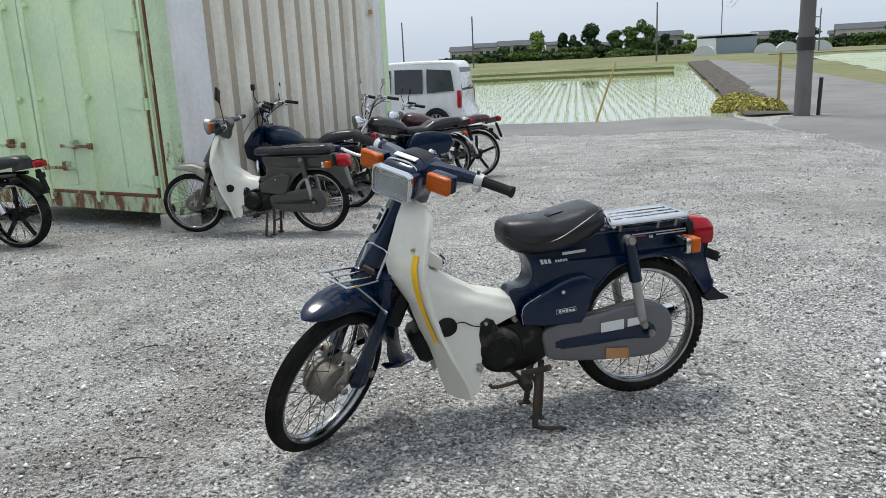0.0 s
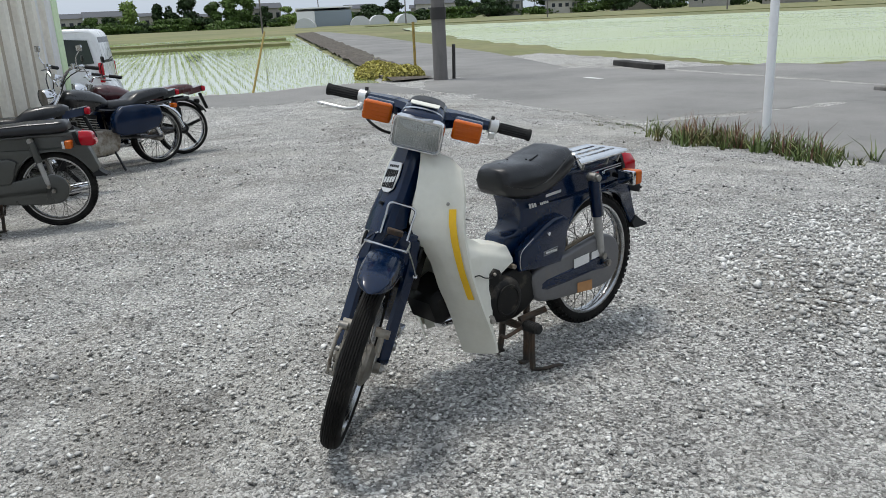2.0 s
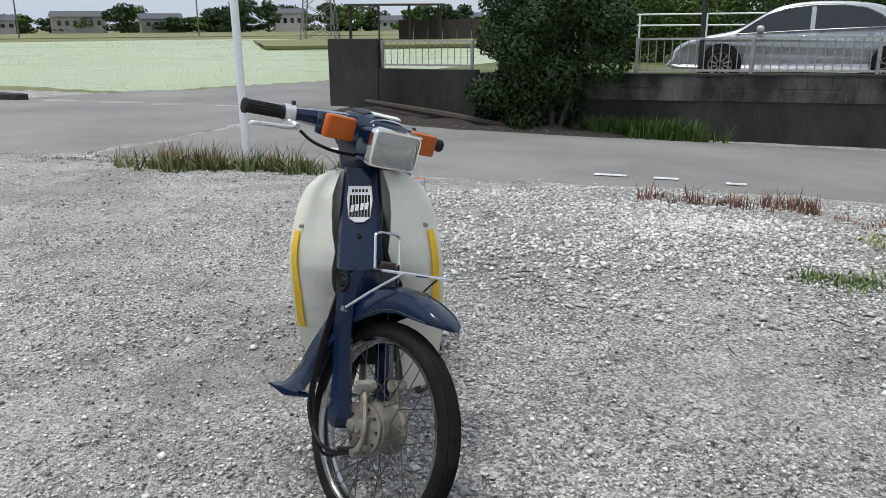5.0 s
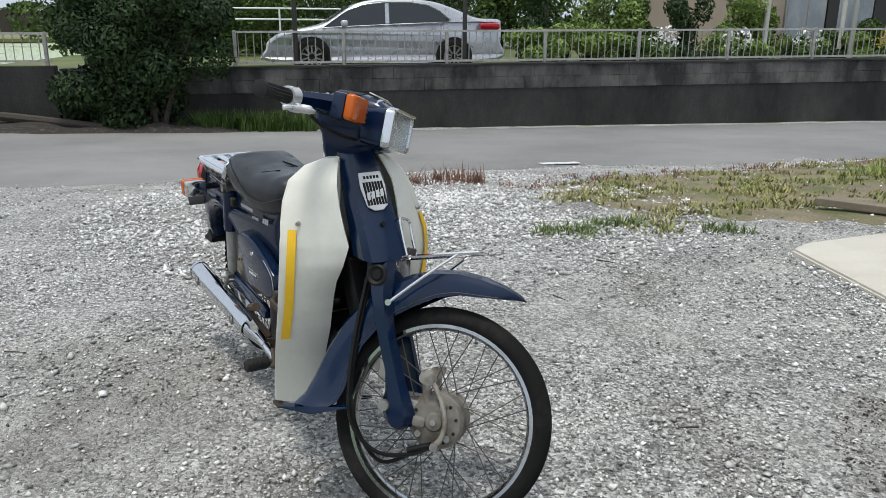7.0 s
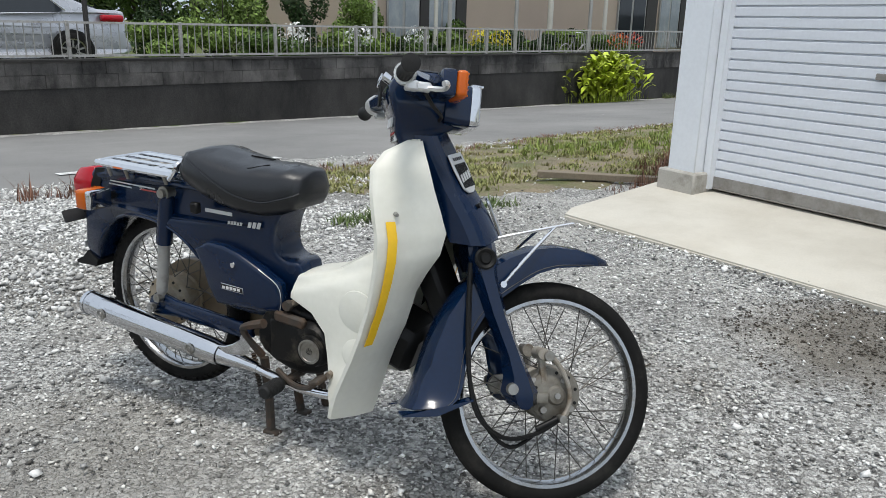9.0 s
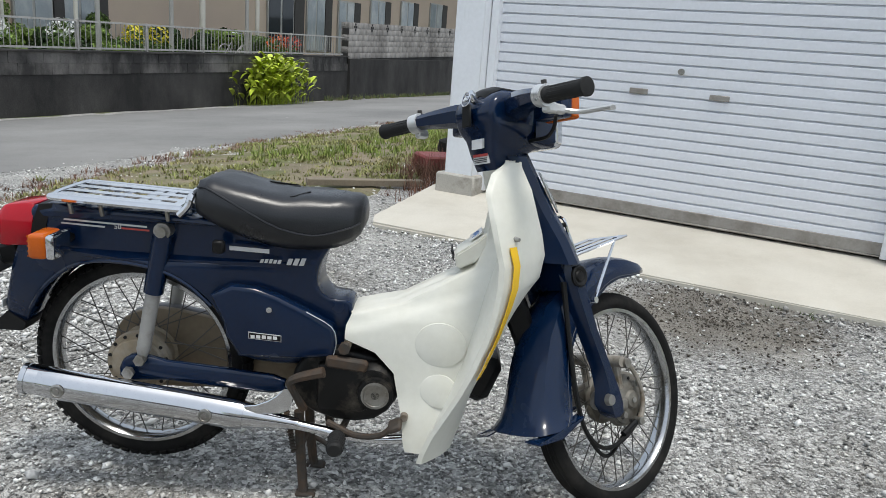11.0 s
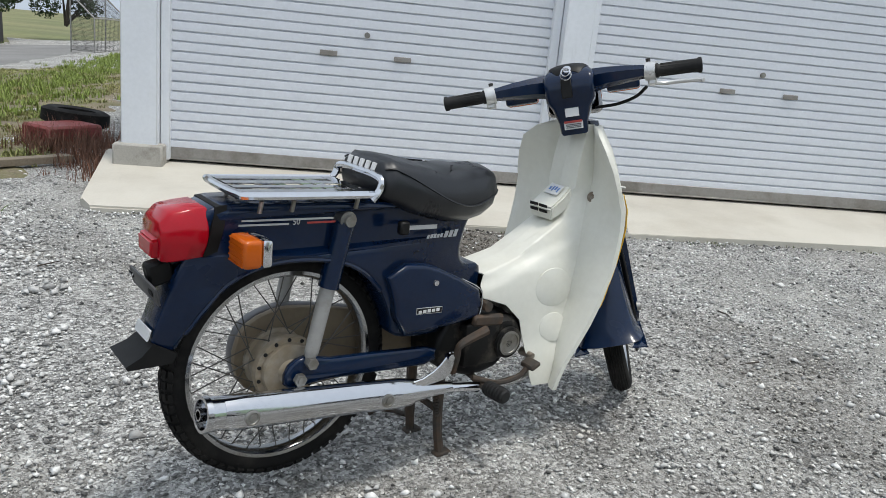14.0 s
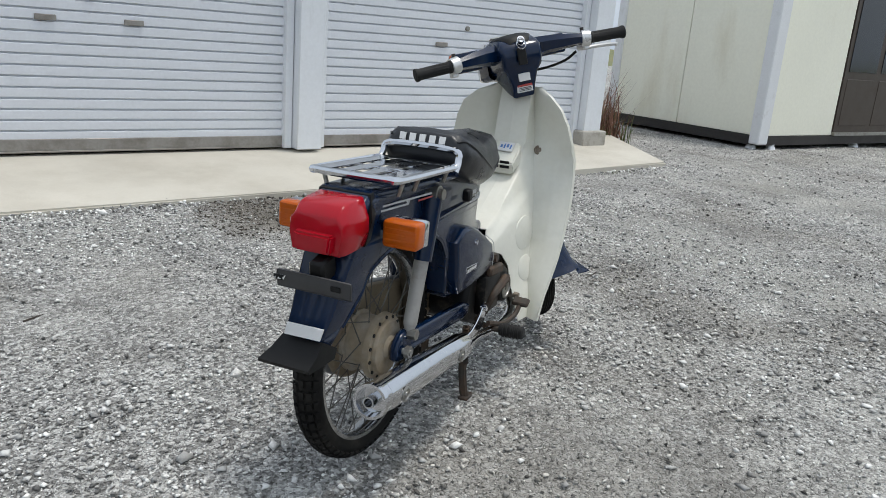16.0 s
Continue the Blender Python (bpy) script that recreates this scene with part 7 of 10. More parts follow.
    for a, c in zip(secs, secs[1:]):
        for k in range(3):
            dense.append([tuple(np.array(p) * (1 - k / 3) + np.array(q) * (k / 3)) for p, q in zip(a, c)])
    dense.append(secs[-1])
    for ring in dense:
        for i, (x, y, z) in enumerate(ring):
            if 4 <= i <= 8:
                ring[i] = (x, y, z + 0.006 * noise.noise((x * 16, y * 14, 1.3)) + 0.0035 * noise.noise((x * 55, y * 26, 4)))
    loft(bm, dense)
    seat = part("seat", bm, VINYL_SEAT, b, "creased black vinyl saddle with a torn seam", angle=70)
    for s in (-1, 1):
        bm = bmesh.new()
        seam = []
        for x, a, c, w0, w1 in zip(xs[1:-1], zb[1:-1], zt[1:-1], wb[1:-1], wt[1:-1]):
            f = float(np.interp(x, [0.16, 0.27, 0.4, 0.52], [0.86, 0.62, 0.3, 0.42])) if main else 0.82
            seam.append((x, s * (float(np.interp(f, [0.14, 0.45, 0.82], [w0 * 0.9, w0 * 0.99, w1 * 1.02])) + 0.001), a + (c - a) * f))
        tube(bm, seam, 0.0024, 5, 2)
        part("piping", bm, VINYL_SEAT, seat)
    if main:
        bm = bmesh.new()
        for x0, y0, x1, y1 in ((0.29, 0.03, 0.36, 0.045), (0.335, 0.01, 0.365, 0.03), (0.36, -0.07, 0.40, -0.03)):
            slab_poly(bm, [(px, py, float(np.interp(px, xs, zt)) - max(abs(py) - 0.045, 0) * 0.3 - 0.002) for px, py in ((x0, y0), (x1, y1), (x1 - 0.004, y1 + 0.005), (x0 + 0.01, y0 + 0.004))], (0, 0, 0.006))
            part("tear", bm, BLACK_PLASTIC, seat, "open tear in the vinyl", smooth=False)
            bm = bmesh.new()
        for i in range(5):
            y0 = 0.062 - i * 0.026
            slab_poly(bm, [(0.151, y0, 0.766), (0.151, y0 - 0.016, 0.766), (0.156, y0 - 0.016, 0.782), (0.156, y0, 0.782)], (-0.003, 0, 0))
            part("seat_mark", bm, DECAL_WHITE, seat, "white block mark on the seat's back edge", smooth=False)
            bm = bmesh.new()
    # rack
    if main:
        bm = bmesh.new()
        z = 0.72
        tube(bm, [(0.135, -0.098, z), (-0.14, -0.098, z + 0.006), (-0.172, -0.08, z + 0.008), (-0.178, 0, z + 0.008), (-0.172, 0.08, z + 0.008), (-0.14, 0.098, z + 0.006), (0.135, 0.098, z)], 0.0085, 8, 4)
        rack = part("rear_rack", bm, CHROME, b, "chromed rear luggage rack with slotted plate")
        bm = bmesh.new()
        tube(bm, [(0.12, -0.1, z - 0.012), (0.14, -0.099, z + 0.012), (0.146, -0.088, z + 0.034), (0.147, 0, z + 0.038), (0.146, 0.088, z + 0.034), (0.14, 0.099, z + 0.012), (0.12, 0.1, z - 0.012)], 0.0085, 8, 4)
        part("grab_hoop", bm, CHROME, rack)
        bm = bmesh.new()
        zz = z + 0.002
        cols = [(-0.093, -0.058), (-0.038, -0.012), (0.012, 0.038), (0.058, 0.093)]
        for y0, y1 in cols:
            slab_poly(bm, [(0.13, y0, zz), (-0.165, y0, zz + 0.008), (-0.165, y1, zz + 0.008), (0.13, y1, zz)], (0, 0, 0.003))
            part("rack_strip", bm, CHROME, rack, smooth=False)
            bm = bmesh.new()
        for x in (0.118, 0.06, 0.03, -0.03, -0.06, -0.12, -0.15):
            slab_poly(bm, [(x, -0.093, zz + 0.0008), (x - 0.022, -0.093, zz + 0.0008), (x - 0.022, 0.093, zz + 0.0008), (x, 0.093, zz + 0.0008)], (0, 0, 0.0034))
            part("rack_bar", bm, CHROME, rack, smooth=False)
            bm = bmesh.new()
        for s in (-1, 1):
            for x in (-0.13, -0.06, 0.09):
                bm = bmesh.new()
                cyl(bm, (x, s * 0.085, 0.69), (x, s * 0.094, 0.716), 0.005, seg=8)
                part("rack_leg", bm, ALLOY, rack)
    # shocks
    for s in (-1, 1):
        bm = bmesh.new()
        top, bot = Vector((0.075, s * 0.1, 0.663)), Vector((0.012, s * 0.09, 0.338))
        d = bot - top
        cyl(bm, top + d * 0.03, top + d * 0.47, 0.0235, 0.0235, 18)
        cyl(bm, top + d * 0.0, top + d * 0.05, 0.017, 0.0235, 14)
        sh = part("rear_shock", bm, paint, b, "painted shroud over a grey damper")
        bm = bmesh.new()
        cyl(bm, top + d * 0.45, top + d * 0.93, 0.0175, 0.0165, 16)
        cyl(bm, top + d * 0.93, bot, 0.0165, 0.009, 12)
        part("damper", bm, DAMPER, sh)
        bm = bmesh.new()
        cyl(bm, (top.x, s * 0.08, top.z), (top.x, s * 0.126, top.z), 0.013, seg=10)
        cyl(bm, (top.x, s * 0.08, top.z), (top.x, s * 0.115, top.z), 0.02, seg=12)
        part("shock_bolt", bm, ALLOY, sh)
        bm = bmesh.new()
        cyl(bm, (bot.x, s * 0.08, bot.z), (bot.x, s * 0.112, bot.z), 0.014, seg=6)
        part("shock_bolt", bm, ALLOY, sh)
    # swing arm
    for s in (-1, 1):
        bm = bmesh.new()
        pillow(bm, [(-0.045, 0.288), (-0.035, 0.331), (0.01, 0.35), (0.07, 0.334), (0.33, 0.322), (0.36, 0.3), (0.33, 0.275), (0.07, 0.284), (-0.01, 0.276)],
               min(s * 0.07, s * 0.092), max(s * 0.07, s * 0.092), 0.008, 3, 2)
        part("swing_arm", bm, paint, b)
    # chain case on the left
    bm = bmesh.new()
    cc = [(0.385, 0.362), (0.2, 0.395), (0.05, 0.42), (-0.02, 0.418), (-0.085, 0.388), (-0.112, 0.328), (-0.102, 0.263), (-0.06, 0.22), (0.01, 0.208), (0.14, 0.214), (0.36, 0.238), (0.4, 0.3)]
    pillow(bm, cc, 0.056, 0.092, 0.012, 3, 3)
    case = part("chain_case", bm, SILVER_CASE if main else paint, b, "grey painted full chain case")
    if main:
        bm = bmesh.new()
        pillow(bm, [(0.09, 0.33), (0.18, 0.325), (0.18, 0.362), (0.09, 0.368)], 0.0925, 0.0935, 0.0003, 1)
        part("data_label", bm, DECAL_WHITE, case, "white data label", smooth=False)
        bm = bmesh.new()
        pillow(bm, [(0.0, 0.34), (0.075, 0.335), (0.075, 0.365), (0.0, 0.37)], 0.0925, 0.0935, 0.0003, 1)
        part("label", bm, DECAL_WHITE, case, smooth=False)
        bm = bmesh.new()
        pillow(bm, [(0.07, 0.212), (0.16, 0.222), (0.16, 0.262), (0.07, 0.254)], 0.0925, 0.0938, 0.0003, 1)
        part("orange_sticker", bm, DECAL_ORANGE, case, "faded orange warning sticker", smooth=False)
        bm = bmesh.new()
        pillow(bm, cc, 0.035, 0.057, 0.006, 2, 2)
        part("inner_case", bm, INNER_CASE, case)
    # side covers
    sc = [(0.186, 0.523), (0.236, 0.55), (0.29, 0.546), (0.34, 0.53), (0.41, 0.497), (0.472, 0.463), (0.484, 0.425), (0.478, 0.388), (0.4, 0.376), (0.252, 0.37), (0.222, 0.42), (0.212, 0.463)]
    for s in (-1, 1):
        bm = bmesh.new()
        pillow(bm, sc, min(s * 0.06, s * 0.103), max(s * 0.06, s * 0.103), 0.012, 3)
        cov = part("side_cover", bm, paint, b)
        bm = bmesh.new()
        cyl(bm, (0.325, s * 0.1, 0.497), (0.325, s * 0.108, 0.497), 0.0085, 0.007, 12)
        part("cover_screw", bm, CHROME, cov)
        if main:
            bm = bmesh.new()
            pillow(bm, [(0.276, 0.421), (0.354, 0.417), (0.354, 0.434), (0.276, 0.438)], min(s * 0.1026, s * 0.1036), max(s * 0.1026, s * 0.1036), 0.0004, 1)
            rim = part("badge_rim", bm, DECAL_SILVER, cov, smooth=False)
            bm = bmesh.new()
            pillow(bm, [(0.2775, 0.4228), (0.3525, 0.4188), (0.3525, 0.4322), (0.2775, 0.4362)], min(s * 0.103, s * 0.1045), max(s * 0.103, s * 0.1045), 0.0004, 1)
            plate = part("name_plate", bm, BLACK_PLASTIC, cov, "small badge with silver strokes", smooth=False)
            bar_word(b, "badge_strokes", 0.315, 0.4275, s * 0.1045, 0.066, 0.0085, 5, DECAL_WHITE, 0, 0.0008)
            bm = bmesh.new()
            tube(bm, [(0.41, s * 0.1025, 0.497), (0.47, s * 0.1025, 0.465), (0.483, s * 0.1025, 0.428), (0.478, s * 0.1025, 0.395)], 0.0012, 4, 3)
            part("pinstripe", bm, DECAL_SILVER, cov)
            # marks on the body under the seat
            bar_word(b, "script_mark", 0.322, 0.609, s * (wid(0.322, 0.609) * 0.09 + 0.0012), 0.05, 0.01, 5, DECAL_SILVER, 0.35)
            bar_word(b, "script_mark", 0.378, 0.609, s * (wid(0.385, 0.609) * 0.09 + 0.0016), 0.044, 0.018, 3, DECAL_SILVER, 0.35)
            bm = bmesh.new()
            slab_poly(bm, [(0.23, s * 0.0905, 0.642), (0.32, s * 0.0895, 0.639), (0.32, s * 0.0895, 0.629), (0.23, s * 0.0905, 0.632)], (0, s * 0.0012, 0))
            part("stripe", bm, DECAL_SILVER, b, smooth=False)
            for z0, x0, x1, mt in ((0.668, -0.19, 0.04, DECAL_SILVER), (0.659, -0.19, -0.06, DECAL_SILVER), (0.66, -0.02, 0.045, DECAL_RED)):
                bm = bmesh.new()
                slab_poly(bm, [(x0, s * (wid(x0, z0) * 0.09 + 0.0008), z0), (x1, s * (wid(x1, z0) * 0.09 + 0.0008), z0), (x1, s * (wid(x1, z0) * 0.09 + 0.0008), z0 + 0.004),
                               (x0, s * (wid(x0, z0) * 0.09 + 0.0008), z0 + 0.004)], (0, s * 0.0008, 0))
                part("stripe", bm, mt, b, smooth=False)
            fc = bpy.data.curves.new("capacity_text", "FONT")
            fc.body = "50"
            fc.size = 0.017
            fc.extrude = 0.0004
            t = new("capacity_text", fc)
            t.parent = b
            t.matrix_basis = Matrix.Translation((-0.045 if s < 0 else -0.02, s * (wid(-0.03, 0.66) * 0.09 + 0.002), 0.655)) @ Matrix.Rotation(0 if s < 0 else math.pi, 4, "Z") @ Matrix.Rotation(radians(90), 4, "X")
            fc.materials.append(DECAL_WHITE)
    # leg shield, one side after the other: fore edge E, outer fold F, inner C, tunnel B and A
    rows = [  # z, E, F, C, B, A
        (0.878, (0.875, 0.055), (0.856, 0.078), (0.858, 0.05), (0.84, 0.047), (0.836, 0)),
        (0.855, (0.887, 0.065), (0.822, 0.124), (0.862, 0.052), (0.838, 0.048), (0.833, 0)),
        (0.82, (0.906, 0.077), (0.811, 0.164), (0.868, 0.054), (0.832, 0.05), (0.827, 0)),
        (0.77, (0.923, 0.08), (0.824, 0.188), (0.874, 0.058), (0.824, 0.051), (0.818, 0)),
        (0.72, (0.94, 0.078), (0.838, 0.201), (0.868, 0.066), (0.82, 0.053), (0.812, 0)),
        (0.67, (0.952, 0.071), (0.852, 0.211), (0.85, 0.074), (0.815, 0.055), (0.808, 0)),
        (0.62, (0.944, 0.084), (0.853, 0.215), (0.835, 0.084), (0.795, 0.058), (0.785, 0)),
        (0.57, (0.912, 0.089), (0.847, 0.217), (0.822, 0.094), (0.712, 0.06), (0.7, 0)),
        (0.52, (0.883, 0.085), (0.838, 0.218), (0.812, 0.102), (0.628, 0.062), (0.615, 0)),
        (0.488, (0.874, 0.085), (0.829, 0.217), (0.804, 0.106), (0.512, 0.07), (0.495, 0)),
    ]
    low = [  # z, E, F, C, B
        (0.46, (0.865, 0.085), (0.819, 0.216), (0.796, 0.109), (0.5, 0.076)),
        (0.43, (0.855, 0.084), (0.81, 0.216), (0.79, 0.112), (0.5, 0.08)),
        (0.405, (0.843, 0.083), (0.8, 0.215), (0.784, 0.114), (0.575, 0.09)),
        (0.36, (0.824, 0.084), (0.781, 0.212), (0.768, 0.118), (0.622, 0.098)),
        (0.3, (0.804, 0.087), (0.751, 0.205), (0.75, 0.126), (0.636, 0.106)),
        (0.25, (0.792, 0.094), (0.726, 0.198), (0.735, 0.14), (0.65, 0.12)),
        (0.205, (0.778, 0.096), (0.71, 0.194), (0.724, 0.148), (0.654, 0.13)),
        (0.178, (0.77, 0.1), (0.704, 0.192), (0.714, 0.15), (0.662, 0.136)),
    ]
    for s in (-1, 1):
        bm = bmesh.new()

        def pt(p, z):
            return Vector((p[0], s * p[1], z))

        def strip(p, q, z, k, bulge=0.0):
            a, c = pt(p, z), pt(q, z)
            out = []
            for i in range(k):
                f = i / k
                v = a.lerp(c, f)
                v.x += bulge * math.sin(math.pi * f)
                out.append(v)
            return out
        rings = []
        for z, E, F, C, B, A in rows:
            F2 = (F[0] - 0.012, F[1] - 0.004)
            line = strip(E, F, z, 5, 0.012) + [pt(F, z), pt(F2, z)] + strip(F2, C, z, 4, -0.006)[1:] + strip(C, B, z, 3) + strip(B, A, z, 3) + [pt(A, z)]
            rings.append([bm.verts.new(v) for v in line])
        ring_faces(bm, rings, False, False)
        low_rings = [rings[-1][:5 + 2 + 3 + 3 + 1]]
        for z, E, F, C, B in low:
            F2 = (F[0] - 0.012, F[1] - 0.004)
            line = strip(E, F, z, 5, 0.008) + [pt(F, z), pt(F2, z)] + strip(F2, C, z, 4, -0.004)[1:] + strip(C, B, z, 3) + [pt(B, z)]
            low_rings.append([bm.verts.new(v) for v in line])
        ring_faces(bm, low_rings, False, False)
        bmesh.ops.subdivide_edges(bm, edges=bm.edges[:], cuts=3 if main else 1, use_grid_fill=True, smooth=0.35)
        zc = [r[0] for r in rows + low][::-1]
        xc = [r[3][0] for r in rows + low][::-1]
        for v in bm.verts:
            inner = min(max((float(np.interp(v.co.z, zc, xc)) - 0.012 - v.co.x) / 0.03, 0), 1)
            over = min(max((v.co.z - 0.452 - (v.co.x - 0.52) * 0.38) / 0.012, 0), 1)
            if abs(v.co.y) > 0.03 and v.co.z < 0.7:
                v.co.y += s * 0.011 * inner * (0.35 - over)
        solidify(bm, 0.003)
        sh = part("leg_shield", bm, CREAM, b, "cream moulded plastic leg shield", angle=55)
        if main:
            # tape along the outer fold
            bm = bmesh.new()
            ln, prev = [], None
            for z, E, F, *_ in rows[4:] + low[:3]:
                if z > 0.71:
                    z = 0.71
                e, f = pt(E, z), pt(F, z)
                d = (e - f).normalized()
                nrm = Vector((-d.y * s, d.x * s, 0)) * s
                nrm = nrm if nrm.x > 0 else -nrm
                ins = 0.012 + 0.01 * min(max((z - 0.42) / 0.28, 0), 1)
                ln.append([f + d * ins + nrm * 0.0115, f + d * (ins + 0.022) + nrm * 0.0135])
            a = [[bm.verts.new(v) for v in r] for r in ln]
            ring_faces(bm, a, False, False)
            solidify(bm, 0.0015)
            part("yellow_tape", bm, YELLOW_TAPE, sh, "strip of yellow tape along the shield's edge")
            bm = bmesh.new()
            f, e = pt(rows[4][2], 0.725), pt(rows[4][1], 0.725)
            c = f.lerp(e, 0.3)
            nrm = Vector((0.75, s * 0.66, 0)).normalized()
            cyl(bm, c, c + nrm * 0.016, 0.006, 0.0045, 10)
            part("shield_screw", bm, ALLOY, sh)
        # round covers on the flank
        for cx, cz, r0, lab in ((0.738, 0.44, 0.056, ""), (0.742, 0.33, 0.042, "")) if (s < 0 and main) else ((0.77, 0.425, 0.035, ""),):
            zs = [r[0] for r in low][::-1]

            def flank(x, z):
                cx0, cy0 = (float(np.interp(z, zs, [r[3][i] for r in low][::-1])) for i in (0, 1))
                bx0, by0 = (float(np.interp(z, zs, [r[4][i] for r in low][::-1])) for i in (0, 1))
                return by0 + (cy0 - by0) * (x - bx0) / (cx0 - bx0)
            bm = bmesh.new()
            ol = [(cx - 0.01 + r0 * 1.08 * math.cos(a), cz + r0 * math.sin(a) * (0.9 if math.sin(a) < 0 else 1)) for a in (2 * math.pi * k / 28 for k in range(28))]
            rings2 = []
            for ins, dy in ((0.0, -0.002), (0.0006, 0.0012), (0.003, 0.0022)) if s < 0 else ((0.0, -0.002), (0.0006, 0.0045), (0.003, 0.006)):
                rings2.append([bm.verts.new((x, s * (flank(x, z) + dy + 0.003), z)) for x, z in inset_ring(ol, ins)])
            ring_faces(bm, rings2)
            part("round_cover", bm, CREAM if (s < 0 and main) else BLACK_PLASTIC, sh, "" if (s < 0 and main) else "dark open inspection hole")
        bm = bmesh.new()
        cyl(bm, (0.655, s * 0.09, 0.262), (0.655, s * 0.135, 0.262), 0.011, 0.009, 12)
        if s > 0:
            lathe(bm, [(0, 0.02), (0.003, 0.019), (0.003, 0.0)], (0.655, 0.118, 0.262), (0, 1, 0), 18)
        else:
            part("shield_bolt", bm, DIRTY_ALLOY, sh)
            bm = bmesh.new()
            lathe(bm, [(-0.004, 0.016), (0.001, 0.014), (0.0, 0.008), (0.006, 0.007), (0.006, 0)], (0.851, -0.09, 0.685), (-0.85, -0.4, 0.3), 16)
        part("shield_bolt", bm, DIRTY_ALLOY, sh)
        bm = bmesh.new()
        cyl(bm, (0.507, s * 0.07, 0.415), (0.507, s * 0.1, 0.415), 0.011, 0.009, 8)
        part("shield_bolt", bm, DIRTY_ALLOY, sh)
    if main:
        bm = bmesh.new()
        loft(bm, [[(0.742, y, 0.66) for y in (-0.034, 0.034)] + [(0.735, y, 0.69) for y in (0.036, -0.036)],
                  [(0.78, y, 0.68) for y in (-0.036, 0.036)] + [(0.772, y, 0.718) for y in (0.036, -0.036)],
                  [(0.82, y, 0.72) for y in (-0.034, 0.034)] + [(0.808, y, 0.75) for y in (0.03, -0.03)]])
        for v in bm.verts:
            v.co = Vector((0.802, 0, 0.66)) + (v.co - Vector((0.782, 0, 0.702))) * 1.22
        bmesh.ops.bevel(bm, geom=bm.edges[:], offset=0.005, segments=2, affect="EDGES")
        vent = part("vent_box", bm, CREAM, b, "cream vent box on the tunnel")
        base, up, nrm = Vector((0.7447, 0, 0.627)), Vector((-0.23, 0, 0.97)), Vector((-0.97, 0, -0.23))
        for k in (0.004, 0.019):
            for y in (-0.018, 0.018):
                bm = bmesh.new()
                slab_poly(bm, [base + up * (k + dz) + Vector((0, y + dy, 0)) for dy, dz in ((-0.015, 0), (0.015, 0), (0.015, 0.008), (-0.015, 0.008))], nrm * 0.003)
                part("vent_slot", bm, BLACK_PLASTIC, vent, smooth=False)
        bm = bmesh.new()
        o, up, nrm = Vector((0.78, 0, 0.6765)), Vector((0.75, 0, 0.66)), Vector((-0.66, 0, 0.75))
        slab_poly(bm, [o + up * v + Vector((0, u, 0)) for u, v in ((-0.024, 0), (0.024, 0), (0.024, 0.036), (-0.024, 0.036))], nrm * 0.0035)
        lab = part("paper_label", bm, DECAL_WHITE, vent, "white label with blue print", smooth=False)
        for i, (u0, u1, v0, v1) in enumerate(((-0.018, -0.013, 0.008, 0.026), (-0.009, -0.002, 0.014, 0.028), (0.002, 0.007, 0.01, 0.028), (0.011, 0.018, 0.012, 0.024))):
            bm = bmesh.new()
            slab_poly(bm, [o + nrm * 0.0035 + up * v + Vector((0, u, 0)) for u, v in ((u0, v0), (u1, v0), (u1, v1), (u0, v1))], nrm * 0.0006)
            part("blue_print", bm, DECAL_BLUE, lab, smooth=False)
    # stem cover
    bm = bmesh.new()
    secs = []
    for x0, x1, z, w in ((0.845, 0.897, 0.888, 0.046), (0.865, 0.916, 0.855, 0.05), (0.9, 0.966, 0.77, 0.056), (0.935, 1.014, 0.7, 0.059), (0.955, 1.042, 0.648, 0.061)):
        secs.append([(x0, -w, z), (x1 - 0.03, -w, z), (x1 - 0.008, -w * 0.82, z), (x1, -w * 0.55, z), (x1, w * 0.55, z), (x1 - 0.008, w * 0.82, z), (x1 - 0.03, w, z), (x0, w, z)])
    loft(bm, secs)
    part("stem_cover", bm, paint, b, "long painted cover over the steering stem", angle=25)
    if main:
        bm = bmesh.new()
        q = [(-0.028, 0.0), (-0.034, 0.05), (-0.03, 0.088), (0.03, 0.088), (0.034, 0.05), (0.028, 0.0), (0.012, -0.012), (-0.012, -0.012)]
        o, up = Vector((0.9705, 0, 0.768)), Vector((-0.5, 0, 0.866))
        nrm = Vector((0.866, 0, 0.5))
        slab_poly(bm, [o + up * v + Vector((0, u, 0)) + nrm * 0.0005 for u, v in q], nrm * 0.005)
        bmesh.ops.bevel(bm, geom=bm.edges[:], offset=0.0012, segments=1, affect="EDGES")
        em = part("emblem", bm, CLAMP, b, "silver shield-shaped emblem with dark bars", smooth=False)

        def on_badge(us, lift, depth):
            slab_poly(bm, [o + up * v + Vector((0, u, 0)) + nrm * lift for u, v in us], nrm * depth)
        for i in range(7):
            bm = bmesh.new()
            u0 = -0.0265 + i * 0.0079
            on_badge([(u0, 0.002), (u0 + 0.0064, 0.002), (u0 + 0.0064, 0.062), (u0, 0.062)], 0.0054, 0.0008)
            part("dark_bar", bm, BLACK_PLASTIC, em, smooth=False)
        bm = bmesh.new()
        for i in range(4):
            u0 = -0.024 + i * 0.0125
            on_badge([(u0, 0.016 + i * 0.002), (u0 + 0.0085, 0.017 + i * 0.002), (u0 + 0.0105, 0.036 + i * 0.002), (u0 + 0.002, 0.034 + i * 0.002)], 0.006, 0.0012)
        part("script_strokes", bm, CLAMP, em, smooth=False)
        bm = bmesh.new()
        for i in range(5):
            u0 = -0.021 + i * 0.009
            on_badge([(u0, 0.07), (u0 + 0.006, 0.07), (u0 + 0.006, 0.078), (u0, 0.078)], 0.0054, 0.0008)
        part("name_strokes", bm, BLACK_PLASTIC, em, smooth=False)
